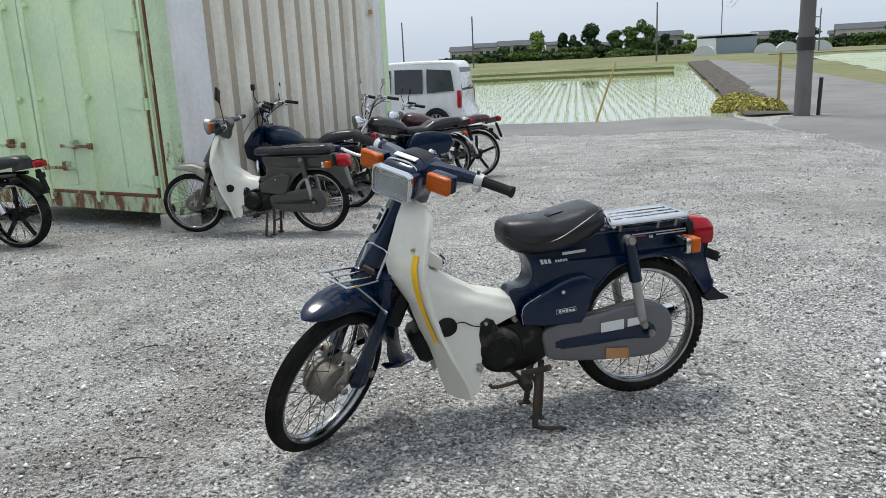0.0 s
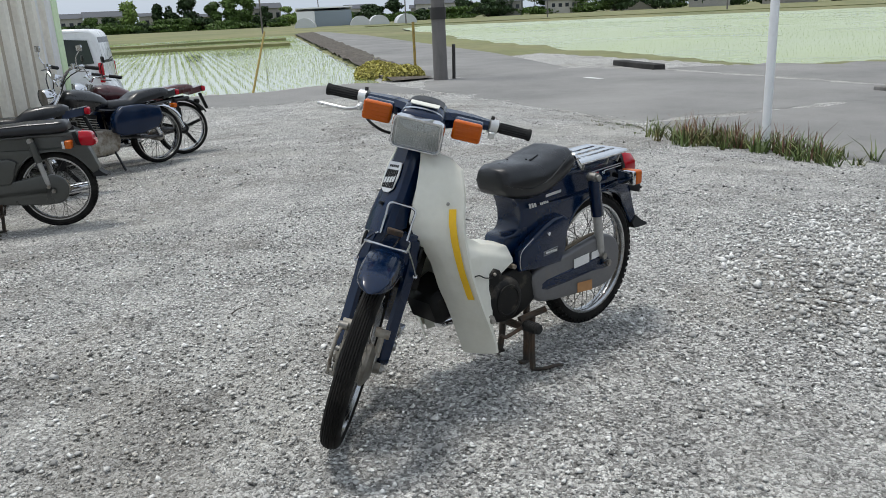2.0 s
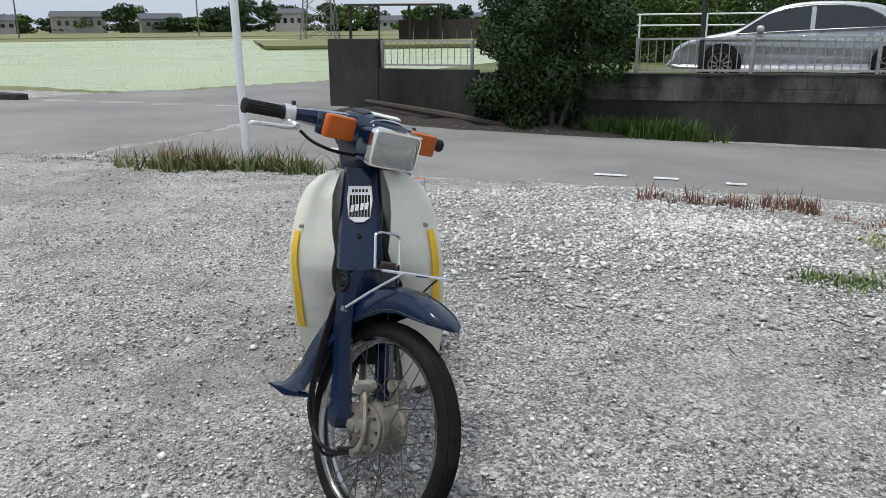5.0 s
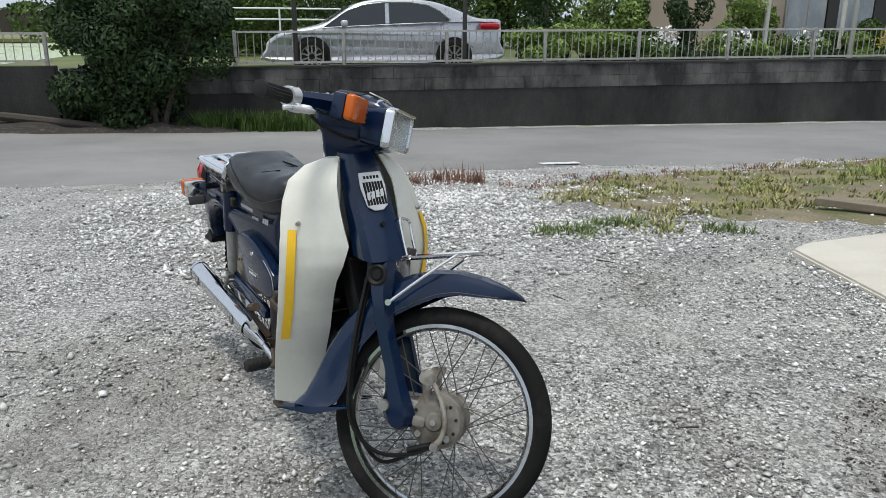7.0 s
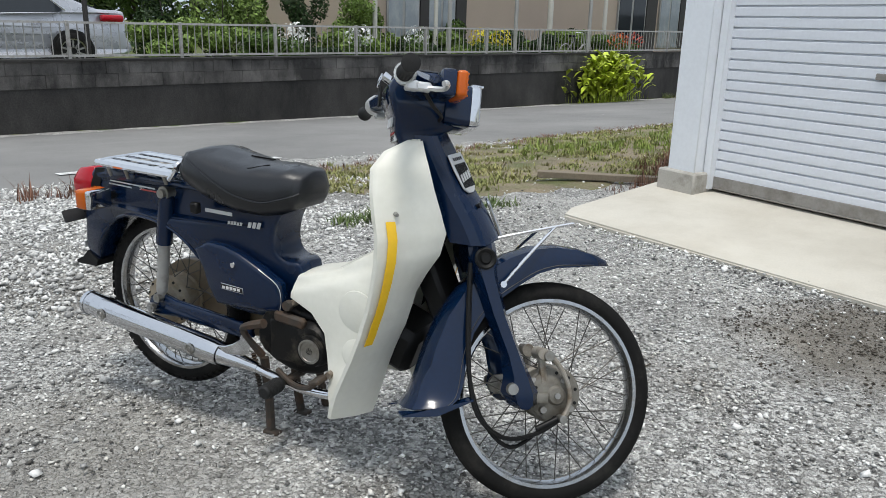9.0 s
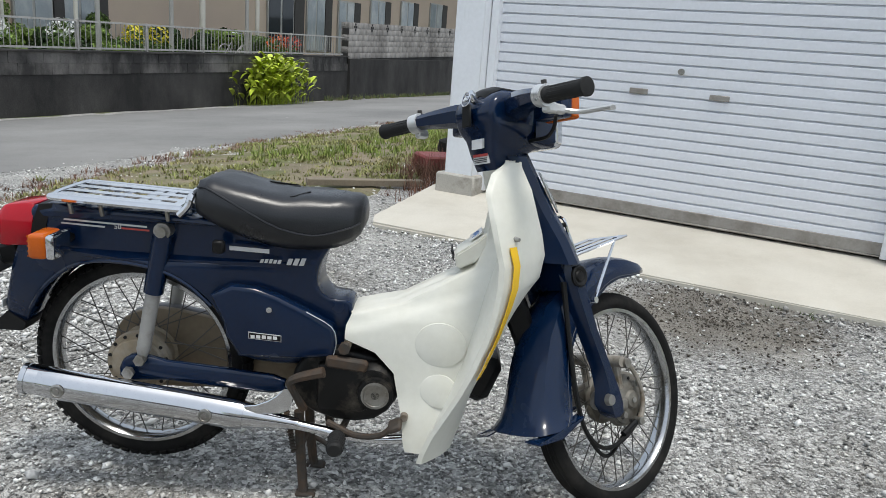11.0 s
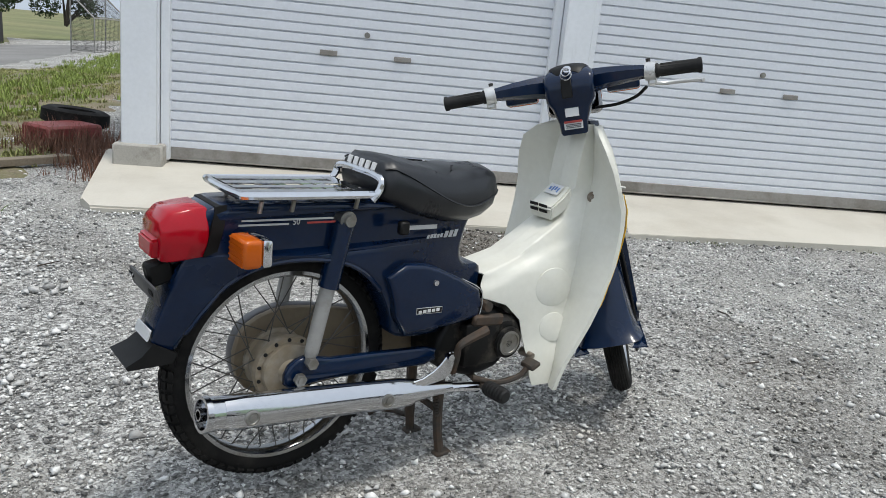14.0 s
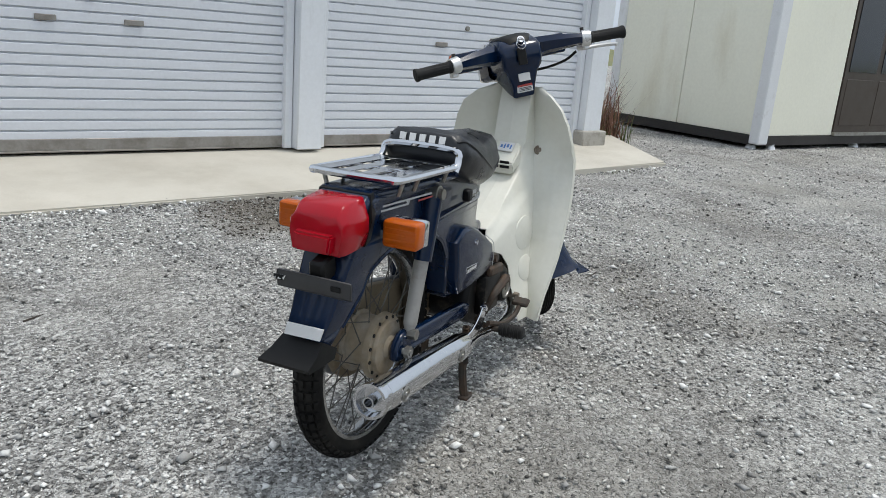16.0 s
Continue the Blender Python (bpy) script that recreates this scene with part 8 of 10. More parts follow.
        bm = bmesh.new()
        cyl(bm, (0.992, 0, 0.726), (1.003, 0, 0.731), 0.006, seg=10)
        part("cover_bolt", bm, BLACK_PLASTIC, b)
    # frame tube and boxes, all black to fill the dark inside behind the fork
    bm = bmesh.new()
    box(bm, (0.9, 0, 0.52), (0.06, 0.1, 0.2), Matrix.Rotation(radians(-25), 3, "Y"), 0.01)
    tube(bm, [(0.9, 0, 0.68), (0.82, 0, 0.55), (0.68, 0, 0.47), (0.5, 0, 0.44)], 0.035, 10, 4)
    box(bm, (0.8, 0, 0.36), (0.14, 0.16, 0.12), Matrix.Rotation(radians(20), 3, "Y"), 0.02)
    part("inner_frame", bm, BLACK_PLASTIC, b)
    # handlebar cover and headlamp, turned with the fork
    fork_turn = S
    S = S @ Matrix.Translation((0.8, -0.02, 0.973)) @ Matrix.Rotation(0.065, 4, "X") @ Matrix.Translation((-0.8, 0, -0.98)) if main else S
    bm = bmesh.new()
    hb = [(0.78, 0.845), (0.868, 0.882), (0.9, 0.9), (0.925, 0.905), (0.93, 0.96), (0.92, 1.005), (0.88, 1.024), (0.8, 1.026), (0.757, 1.012), (0.736, 0.98), (0.742, 0.945), (0.757, 0.915)]

    def hw(x, z):
        return float(np.interp(z, [0.84, 0.9, 0.935, 1.0, 1.03], [0.54, 0.58, 0.95, 1.0, 0.82]))
    pillow(bm, hb, -0.068, 0.068, 0.014, 3, 2, hw)
    hc = part("handlebar_cover", bm, paint, b, "painted handlebar cover", xf=S, angle=35)
    for s in (-1, 1):
        bm = bmesh.new()
        loft(bm, [[(x + dx * k, y * s, z + dz * k) for dx, dz in ((-0.03, -0.02), (-0.036, 0.008), (-0.02, 0.026), (0.02, 0.026), (0.036, 0.008), (0.03, -0.02), (0.0, -0.03))]
                  for x, y, z, k in ((0.82, 0.05, 0.985, 1.15), (0.79, 0.1, 0.986, 0.95), (0.765, 0.15, 0.983, 0.78), (0.748, 0.19, 0.98, 0.62), (0.745, 0.2, 0.979, 0.6))])
        part("bar_arm", bm, paint, hc, xf=S)
        bm = bmesh.new()
        cyl(bm, (0.747, s * 0.2, 0.98), (0.741, s * 0.226, 0.977), 0.0245, 0.0235, 16)
        box(bm, (0.76, s * 0.214, 0.955), (0.03, 0.022, 0.022), None, 0.004)
        cl = part("bar_clamp", bm, CLAMP, hc, "bare alloy lever clamp", xf=S)
        bm = bmesh.new()
        lathe(bm, [(0, 0.0), (0, 0.018), (0.006, 0.0185), (0.01, 0.0155), (0.1, 0.0165), (0.106, 0.0195), (0.113, 0.0195), (0.115, 0.014), (0.115, 0.0)], (0.741, s * 0.224, 0.977), (-0.07, s * 1.0, -0.03), 18)
        gr = part("grip", bm, GRIP, hc, "black ribbed rubber grip", xf=S)
        for k in range(14):
            bm = bmesh.new()
            a = 2 * math.pi * k / 14
            o = Vector((0.741, s * 0.236, 0.977)) + Vector((math.cos(a) * 0.0158, 0, math.sin(a) * 0.0158))
            cyl(bm, o, o + Vector((-0.07, s * 1.0, -0.03)) * 0.088, 0.0014, seg=4)
            part("grip_rib", bm, GRIP, gr, xf=S)
        bm = bmesh.new()
        cyl(bm, (0.75, s * 0.208, 1.0), (0.748, s * 0.208, 1.012), 0.006, seg=8)
        part("clamp_screw", bm, DARK_STEEL, hc, xf=S)
        winker(0.866, s * 0.141, 0.981, 1, S, 0.088, 0.06, 0.034, "front_winker")
    bm = bmesh.new()
    tube(bm, [(0.768, -0.215, 0.957), (0.8, -0.222, 0.953), (0.822, -0.245, 0.95), (0.82, -0.29, 0.948), (0.808, -0.335, 0.944), (0.8, -0.345, 0.94)], 0.0058, 8, 4)
    box(bm, (0.783, -0.215, 0.955), (0.04, 0.02, 0.02), None, 0.005)
    part("brake_lever", bm, CLAMP, hc, "alloy front brake lever", xf=S)
    bm = bmesh.new()
    tube(bm, [(0.795, -0.2, 0.945), (0.82, -0.17, 0.925), (0.85, -0.12, 0.915), (0.86, -0.06, 0.915)], 0.0045, 6, 4)
    part("brake_cable", bm, BLACK_PLASTIC, hc, xf=S)
    if main:
        bm = bmesh.new()

        def lamp_ring(x, hy, hz, r=0.016):
            out = []
            for sy, sz, a0 in ((1, 1, 0), (-1, 1, 90), (-1, -1, 180), (1, -1, 270)):
                for q in range(5):
                    a = radians(a0 + q * 22.5)
                    out.append((x, sy * (hy - r) + math.cos(a) * r, 0.955 + sz * (hz - r) + math.sin(a) * r))
            return out
        loft(bm, [lamp_ring(0.87, 0.07, 0.044), lamp_ring(0.9, 0.076, 0.048), lamp_ring(0.928, 0.0775, 0.049), lamp_ring(0.929, 0.072, 0.045)], cap=False)
        part("lamp_shell", bm, paint, b, "painted shell behind the headlamp", xf=S)
        bm = bmesh.new()
        loft(bm, [lamp_ring(0.926, 0.074, 0.047), lamp_ring(0.929, 0.079, 0.05), lamp_ring(0.947, 0.079, 0.05), lamp_ring(0.951, 0.077, 0.048), lamp_ring(0.951, 0.073, 0.044), lamp_ring(0.94, 0.071, 0.043)], cap=False)
        hl = part("headlamp", bm, CHROME, b, "square headlamp with silver rim", xf=S)
        bm = bmesh.new()
        loft(bm, [lamp_ring(0.943, 0.072, 0.0435), lamp_ring(0.932, 0.062, 0.039), lamp_ring(0.919, 0.04, 0.028), lamp_ring(0.909, 0.018, 0.017), lamp_ring(0.907, 0.016, 0.0161)])
        rf = part("reflector", bm, REFLECTOR, hl, "bowl reflector behind the lens", xf=S)
        bm = bmesh.new()
        lathe(bm, [(0, 0.006), (0.02, 0.007), (0.026, 0.004), (0.027, 0)], (0.908, 0, 0.955), (1, 0, 0), 14)
        part("bulb", bm, DECAL_SILVER, rf, xf=S)
        bm = bmesh.new()
        rings = []
        for k in range(25):
            y = -0.068 + 0.136 * k / 24
            bul = 0.008 * (1 - (y / 0.075) ** 2)
            rings.append([bm.verts.new((0.954 + bul * (1 - ((z - 0.953) / 0.055) ** 2), y, z)) for z in (0.9125, 0.92, 0.936, 0.955, 0.974, 0.99, 0.9975)])
        ring_faces(bm, rings, False, False)
        solidify(bm, 0.003)
        ln = part("headlamp_lens", bm, CLEAR_LENS, hl, "clear fluted lens", xf=S)
        ln.visible_shadow = False
        bm = bmesh.new()
        loft(bm, [[(0.932, y, z) for y, z in ((-0.072, 1.002), (0.072, 1.002), (0.06, 1.009), (-0.06, 1.009))], [(0.957, y, z) for y, z in ((-0.074, 1.001), (0.074, 1.001), (0.068, 1.006), (-0.068, 1.006))]])
        part("lamp_visor", bm, CHROME, hl, xf=S)
        bm = bmesh.new()
        loft(bm, [[(x, -w * math.cos(math.pi * k / 14), zt - 0.034 + 0.034 * math.sin(math.pi * k / 14) ** 0.45) for k in range(15)] for x, w, zt in ((0.75, 0.034, 1.01), (0.757, 0.042, 1.022), (0.78, 0.057, 1.034), (0.85, 0.063, 1.034), (0.893, 0.062, 1.024), (0.912, 0.056, 1.012))])
        mt = part("meter_housing", bm, paint, b, "navy rounded speedometer housing", xf=S)
        bm = bmesh.new()
        tube(bm, [(0.896, -0.0625 * math.cos(math.pi * k / 14), 1.0245 - 0.034 + 0.034 * math.sin(math.pi * k / 14) ** 0.45) for k in range(1, 14)], 0.0035, 6, 2)
        part("meter_trim", bm, CHROME, mt, "bright trim round the meter", xf=S)
        bm = bmesh.new()
        loft(bm, [[(x, -w * math.cos(math.pi * k / 14), zt - 0.0325 + 0.034 * math.sin(math.pi * k / 14) ** 0.45) for k in range(2, 13)] for x, w, zt in ((0.749, 0.034, 1.01), (0.756, 0.042, 1.022), (0.78, 0.057, 1.034), (0.85, 0.063, 1.034))], closed=False)
        solidify(bm, 0.0015)
        part("meter_hood", bm, BLACK_PLASTIC, mt, "matt black speedometer hood", xf=S)
        # pale slab stands in for a white reflection on the housing
        bm = bmesh.new()
        slab_poly(bm, [(0.864, -0.045, 1.0345), (0.884, -0.044, 1.03), (0.884, 0.044, 1.03), (0.864, 0.045, 1.0345)], (0, 0, 0.003))
        part("cream_strip", bm, CREAM, mt, "cream strip that paints a reflection across the housing", xf=S, smooth=False)
        bm = bmesh.new()
        cyl(bm, (0.752, 0.0, 1.0), (0.728, 0.0, 1.015), 0.011, seg=14)
        for tilt, r in ((0.0, 0.014), (0.6, 0.011)):
            tube(bm, [(0.722 + 0.004 * math.sin(a), 0.004 + r * math.cos(a), 1.0 + tilt * 0.012 + r * math.sin(a)) for a in (k * math.pi / 6 for k in range(12))], 0.0016, 5, 2, closed=True)
        part("ignition_key", bm, CHROME, hc, "ignition lock with key and ring", xf=S)
        bm = bmesh.new()
        box(bm, (0.726, 0.006, 0.965), (0.006, 0.028, 0.05), None, 0.002)
        part("key_tag", bm, BLACK_PLASTIC, hc, "black leather key tag", xf=S)
        bm = bmesh.new()
        for z, w in ((0.905, 0.036), (0.872, 0.05)):
            slab_poly(bm, [(0.7575 + (0.905 - z) * 0.36, y, zz) for y, zz in ((-w / 2, z - 0.011), (w / 2, z - 0.011), (w / 2, z + 0.011), (-w / 2, z + 0.011))], (-0.006, 0, -0.002))
        lb = part("caution_label", bm, DECAL_WHITE, hc, "white caution labels", xf=S, smooth=False)
        bm = bmesh.new()
        slab_poly(bm, [(0.762, y, zz) for y, zz in ((-0.024, 0.876), (0.024, 0.876), (0.024, 0.882), (-0.024, 0.882))], (-0.0015, 0, 0))
        part("label_print", bm, DECAL_RED, lb, xf=S, smooth=False)
        bm = bmesh.new()
        for i in range(3):
            slab_poly(bm, [(0.763, y, zz) for y, zz in ((-0.02, 0.863 + i * 0.004), (0.02, 0.863 + i * 0.004), (0.02, 0.8645 + i * 0.004), (-0.02, 0.8645 + i * 0.004))], (-0.002, 0, 0))
        part("label_print", bm, BRACKET, lb, xf=S, smooth=False)
    else:
        bm = bmesh.new()
        lathe(bm, [(0, 0.0), (0.0, 0.03), (0.03, 0.06), (0.07, 0.072), (0.085, 0.072), (0.09, 0.062), (0.09, 0.0)], (0.88, 0, 0.965), (1, 0, -0.1), 24)
        hl = part("headlamp", bm, ALLOY, b, "round headlamp", xf=S)
        bm = bmesh.new()
        tube(bm, [(0.74, 0.2, 1.0), (0.74, 0.215, 1.1), (0.75, 0.22, 1.2)], 0.004, 6, 3)
        box(bm, (0.752, 0.225, 1.25), (0.02, 0.09, 0.11), Matrix.Rotation(0.5, 3, "X"), 0.009, 3)
        part("mirror", bm, BLACK_PLASTIC, b, "black round mirror on a thin stem", xf=S)
    # fork
    S = fork_turn
    for s in (-1, 1):
        bm = bmesh.new()
        secs = []
        for x0, x1, z, y0, y1 in ((0.955, 1.02, 0.64, 0.045, 0.078), (0.955, 1.025, 0.6, 0.052, 0.088), (0.97, 1.03, 0.55, 0.055, 0.092), (1.005, 1.058, 0.465, 0.055, 0.092), (1.05, 1.102, 0.37, 0.054, 0.092), (1.062, 1.13, 0.32, 0.054, 0.092),
                                  (1.058, 1.15, 0.285, 0.054, 0.092), (1.075, 1.148, 0.258, 0.056, 0.09), (1.095, 1.13, 0.247, 0.06, 0.086)):
            xm = (x1 - x0)
            secs.append([(x0, s * (y0 + 0.006), z), (x0 + xm * 0.25, s * y1, z), (x0 + xm * 0.75, s * y1, z), (x1, s * (y0 + 0.012), z), (x1 - xm * 0.1, s * y0, z), (x0 + xm * 0.1, s * y0, z)])
        loft(bm, secs)
        fk = part("fork_leg", bm, paint, b, "pressed steel fork leg", xf=S, angle=45)
        bm = bmesh.new()
        lathe(bm, [(0, 0.026), (0.006, 0.026), (0.008, 0.022), (0.004, 0.014), (0.008, 0.011), (0.008, 0)], (0.99, s * 0.088, 0.592), (0, s, 0), 20)
        part("fork_boss", bm, BLACK_PLASTIC, fk, xf=S)
        bm = bmesh.new()
        cyl(bm, (1.076, s * 0.088, 0.294), (1.076, s * 0.1, 0.294), 0.015, 0.013, 12)
        part("pivot_bolt", bm, ALLOY, fk, xf=S)
        bm = bmesh.new()
        pillow(bm, [(1.06, 0.28), (1.07, 0.31), (1.12, 0.315), (1.17, 0.32), (1.215, 0.305), (1.22, 0.28), (1.2, 0.26), (1.13, 0.265), (1.08, 0.265)], min(s * 0.042, s * 0.056), max(s * 0.042, s * 0.056), 0.005, 2, 2)
        part("leading_link", bm, ALLOY, fk, xf=S)
        bm = bmesh.new()
        cyl(bm, (1.155, s * 0.03, 0.378), (1.155, s * 0.075, 0.378), 0.016, 0.014, 12)
        cyl(bm, (1.155, s * 0.052, 0.378), (1.17, s * 0.052, 0.3), 0.01, seg=8)
        part("shock_eye", bm, DIRTY_ALLOY, fk, xf=S)
    bm = bmesh.new()
    secs = []
    for x0, x1, z in ((0.945, 1.012, 0.655), (0.955, 1.03, 0.6), (0.975, 1.03, 0.56)):
        secs.append([(x0, -0.07, z), (x1 - 0.01, -0.07, z), (x1, -0.05, z), (x1, 0.05, z), (x1 - 0.01, 0.07, z), (x0, 0.07, z)])
    loft(bm, secs)
    part("fork_bridge", bm, paint, b, xf=S)
    wheel_thing(b, "front_wheel", S @ Matrix.Translation((1.197, 0, 0.28)), 0.272, "ribbed",
                     [(-0.052, 0.0), (-0.052, 0.02), (-0.05, 0.055), (-0.044, 0.068), (-0.03, 0.07), (-0.024, 0.06), (0.02, 0.06), (0.026, 0.068), (0.036, 0.066), (0.05, 0.04), (0.054, 0.018), (0.075, 0.016), (0.075, 0.0)], HUB_GREY)
    bm = bmesh.new()
    cyl(bm, (1.197, -0.075, 0.28), (1.197, 0.09, 0.28), 0.0075, seg=10)
    cyl(bm, (1.197, 0.07, 0.28), (1.197, 0.085, 0.28), 0.014, seg=6)
    part("front_axle", bm, ALLOY, b, xf=S)
    bm = bmesh.new()
    lathe(bm, [(0, 0.064), (0.004, 0.064), (0.007, 0.059), (0.008, 0.047), (0.012, 0.042), (0.013, 0.024), (0.02, 0.019), (0.021, 0.0)], (1.197, -0.05, 0.28), (0, -1, 0), 32)
    box(bm, (1.152, -0.062, 0.272), (0.05, 0.016, 0.026), None, 0.005, 2)
    bp = part("brake_plate", bm, HUB_GREY, b, "dusty grey brake plate", xf=S)
    bm = bmesh.new()
    tube(bm, [(1.17, -0.07, 0.372), (1.187, -0.075, 0.362), (1.21, -0.077, 0.33), (1.226, -0.077, 0.288), (1.224, -0.075, 0.25), (1.212, -0.074, 0.228)], 0.006, 8, 4, radii=(0.008, 0.0065, 0.0055, 0.0055, 0.0065, 0.008))
    part("brake_arm", bm, DIRTY_ALLOY, bp, "curved steel brake arm", xf=S)
    for x, z, r in ((1.168, 0.374, 0.014), (1.213, 0.318, 0.009), (1.236, 0.25, 0.009), (1.165, 0.245, 0.009), (1.212, 0.226, 0.011)):
        bm = bmesh.new()
        cyl(bm, (x, -0.056, z), (x, -0.083 if r > 0.01 else -0.07, z), r, r * 0.9, 10)
        part("plate_bolt", bm, ALLOY, bp, xf=S)
    bm = bmesh.new()
    cyl(bm, (1.15, -0.07, 0.2), (1.2, -0.071, 0.226), 0.008, 0.007, 10)
    part("cable_ferrule", bm, BLACK_PLASTIC, bp, xf=S)
    for k in range(10):
        a = 2 * math.pi * k / 10
        bm = bmesh.new()
        c = Vector((1.197 + math.sin(a) * 0.053, -0.0575, 0.28 + math.cos(a) * 0.053))
        cyl(bm, c, c + Vector((0, -0.002, 0)), 0.0042, seg=8)
        part("plate_hole", bm, SHADOW_DARK, bp, xf=S)
    bm = bmesh.new()
    tube(bm, [(0.96, -0.07, 0.58), (0.962, -0.075, 0.45), (0.972, -0.078, 0.33), (1.0, -0.078, 0.23), (1.07, -0.074, 0.178), (1.15, -0.072, 0.19), (1.22, -0.07, 0.232)], 0.0055, 6, 5)
    part("brake_cable", bm, BLACK_PLASTIC, b, "black front brake cable", xf=S)
    bm = bmesh.new()
    tube(bm, [(0.965, -0.06, 0.58), (0.968, -0.07, 0.43), (0.98, -0.072, 0.3), (1.02, -0.07, 0.21), (1.09, -0.065, 0.155), (1.17, -0.06, 0.2)], 0.005, 6, 5)
    part("speedometer_cable", bm, BLACK_PLASTIC, b, "black speedometer cable", xf=S)
    # front fender: an arch of folded steel with a flared foot
    bm = bmesh.new()
    fs = [(1.342, 0.606, 0.006, 0.003), (1.325, 0.617, 0.03, 0.016), (1.29, 0.63, 0.047, 0.034), (1.24, 0.641, 0.054, 0.05), (1.18, 0.645, 0.057, 0.06), (1.12, 0.636, 0.058, 0.07), (1.06, 0.612, 0.06, 0.08), (1.0, 0.575, 0.06, 0.085),
          (0.95, 0.525, 0.061, 0.085), (0.91, 0.46, 0.064, 0.085), (0.882, 0.385, 0.068, 0.09), (0.863, 0.31, 0.074, 0.1), (0.848, 0.262, 0.082, 0.105), (0.83, 0.235, 0.094, 0.1)]
    C = Vector((1.197, 0, 0.28))
    secs = []
    for x, z, w, drop in fs:
        p = Vector((x, 0, z))
        inn = (C - p).normalized()
        secs.append([p + Vector((0, y * w, 0)) + inn * drop * k for y, k in ((-1, 1), (-1, 0.55), (-0.86, 0.16), (-0.45, 0.02), (0, 0), (0.45, 0.02), (0.86, 0.16), (1, 0.55), (1, 1))])
    loft(bm, secs, closed=False)
    bmesh.ops.subdivide_edges(bm, edges=bm.edges[:], cuts=1, use_grid_fill=True, smooth=0.5)
    solidify(bm, 0.002)
    ff = part("front_fender", bm, paint if main else ALLOY, b, "painted front fender with flared foot", xf=S, angle=50)
    bm = bmesh.new()
    for s in (-1, 1):
        slab_poly(bm, [(0.815, s * 0.06, 0.226), (0.818, s * 0.102, 0.222), (0.9, s * 0.098, 0.226), (0.985, s * 0.09, 0.262), (0.985, s * 0.066, 0.268), (0.88, s * 0.076, 0.234)], (0, 0, 0.003))
    part("fender_foot", bm, paint if main else ALLOY, ff, xf=S, smooth=False)
    if main:
        for s in (-1, 1):
            bm = bmesh.new()
            ln = []
            for x, z, w, drop in fs[2:]:
                p = Vector((x, 0, z))
                ln.append(p + Vector((0, s * (w + 0.0005), 0)) + (C - p).normalized() * drop * 0.9)
            tube(bm, ln, 0.001, 4, 3)
            part("fender_line", bm, BRACKET, ff, "thin silver edge line", xf=S)
    # front carrier
    if main:
        bm = bmesh.new()
        tube(bm, [(1.02, -0.045, 0.642), (1.07, -0.056, 0.657), (1.2, -0.06, 0.692), (1.213, -0.05, 0.695), (1.213, 0.05, 0.695), (1.2, 0.06, 0.692), (1.07, 0.056, 0.657), (1.02, 0.045, 0.642)], 0.0042, 6, 4)
        ca = part("front_carrier", bm, CHROME, b, "small bent chrome wire carrier", xf=S)
        for y in (-0.02, 0.02):
            bm = bmesh.new()
            tube(bm, [(1.03, y, 0.646), (1.21, y, 0.694)], 0.0035, 6, smooth=False)
            part("carrier_wire", bm, CHROME, ca, xf=S)
        bm = bmesh.new()
        tube(bm, [(1.04, -0.042, 0.648), (1.015, -0.042, 0.7), (1.0, -0.04, 0.735), (0.998, 0, 0.74), (1.0, 0.04, 0.735), (1.015, 0.042, 0.7), (1.04, 0.042, 0.648)], 0.004, 6, 4)
        part("carrier_hoop", bm, CHROME, ca, xf=S)
        for s in (-1, 1):
            bm = bmesh.new()
            tube(bm, [(1.17, s * 0.06, 0.684), (1.1, s * 0.08, 0.61), (1.035, s * 0.097, 0.535)], 0.0038, 6, 3)
            cyl(bm, (1.035, s * 0.09, 0.535), (1.035, s * 0.102, 0.535), 0.008, seg=8)
            part("carrier_stay", bm, CHROME, ca, xf=S)
        bm = bmesh.new()
        box(bm, (1.035, 0, 0.662), (0.012, 0.05, 0.02), None, 0.003)
        part("carrier_bracket", bm, RUSTY, ca, xf=S)
    # engine
    bm = bmesh.new()
    pillow(bm, [(0.39, 0.25), (0.37, 0.3), (0.4, 0.37), (0.46, 0.4), (0.56, 0.39), (0.62, 0.36), (0.63, 0.28), (0.58, 0.22), (0.48, 0.212)], -0.075, 0.085, 0.015, 3, 2)
    eng = part("engine", bm, ENGINE_BLACK, b, "oil-stained black engine case")
    bm = bmesh.new()
    lathe(bm, [(0, 0.085), (0.018, 0.083), (0.03, 0.074), (0.036, 0.05), (0.036, 0.0)], (0.565, 0.083, 0.31), (0, 1, 0), 28)
    part("flywheel_cover", bm, ENGINE_BLACK, eng, "round black flywheel cover")
    bm = bmesh.new()
    lathe(bm, [(0, 0.058), (0.004, 0.057), (0.005, 0.05), (0.002, 0.048), (0.002, 0.0)], (0.565, 0.118, 0.31), (0, 1, 0), 28)
    part("cover_boss", bm, ENGINE_BLACK, eng)
    bm = bmesh.new()
    pillow(bm, [(0.645, 0.27), (0.645, 0.38), (0.636, 0.422), (0.612, 0.436), (0.588, 0.425), (0.566, 0.385), (0.53, 0.372), (0.5, 0.35), (0.56, 0.25)], 0.08, 0.106, 0.006, 2)
    hg = part("head_bracket", bm, ENGINE_BLACK, eng, "black bracket above the flywheel cover")
    for x, z in ((0.618, 0.418), (0.628, 0.33)):
        bm = bmesh.new()
        cyl(bm, (x, 0.1, z), (x, 0.111, z), 0.007, 0.006, 8)
        part("bracket_bolt", bm, DIRTY_ALLOY, hg)
    if main:
        bm = bmesh.new()
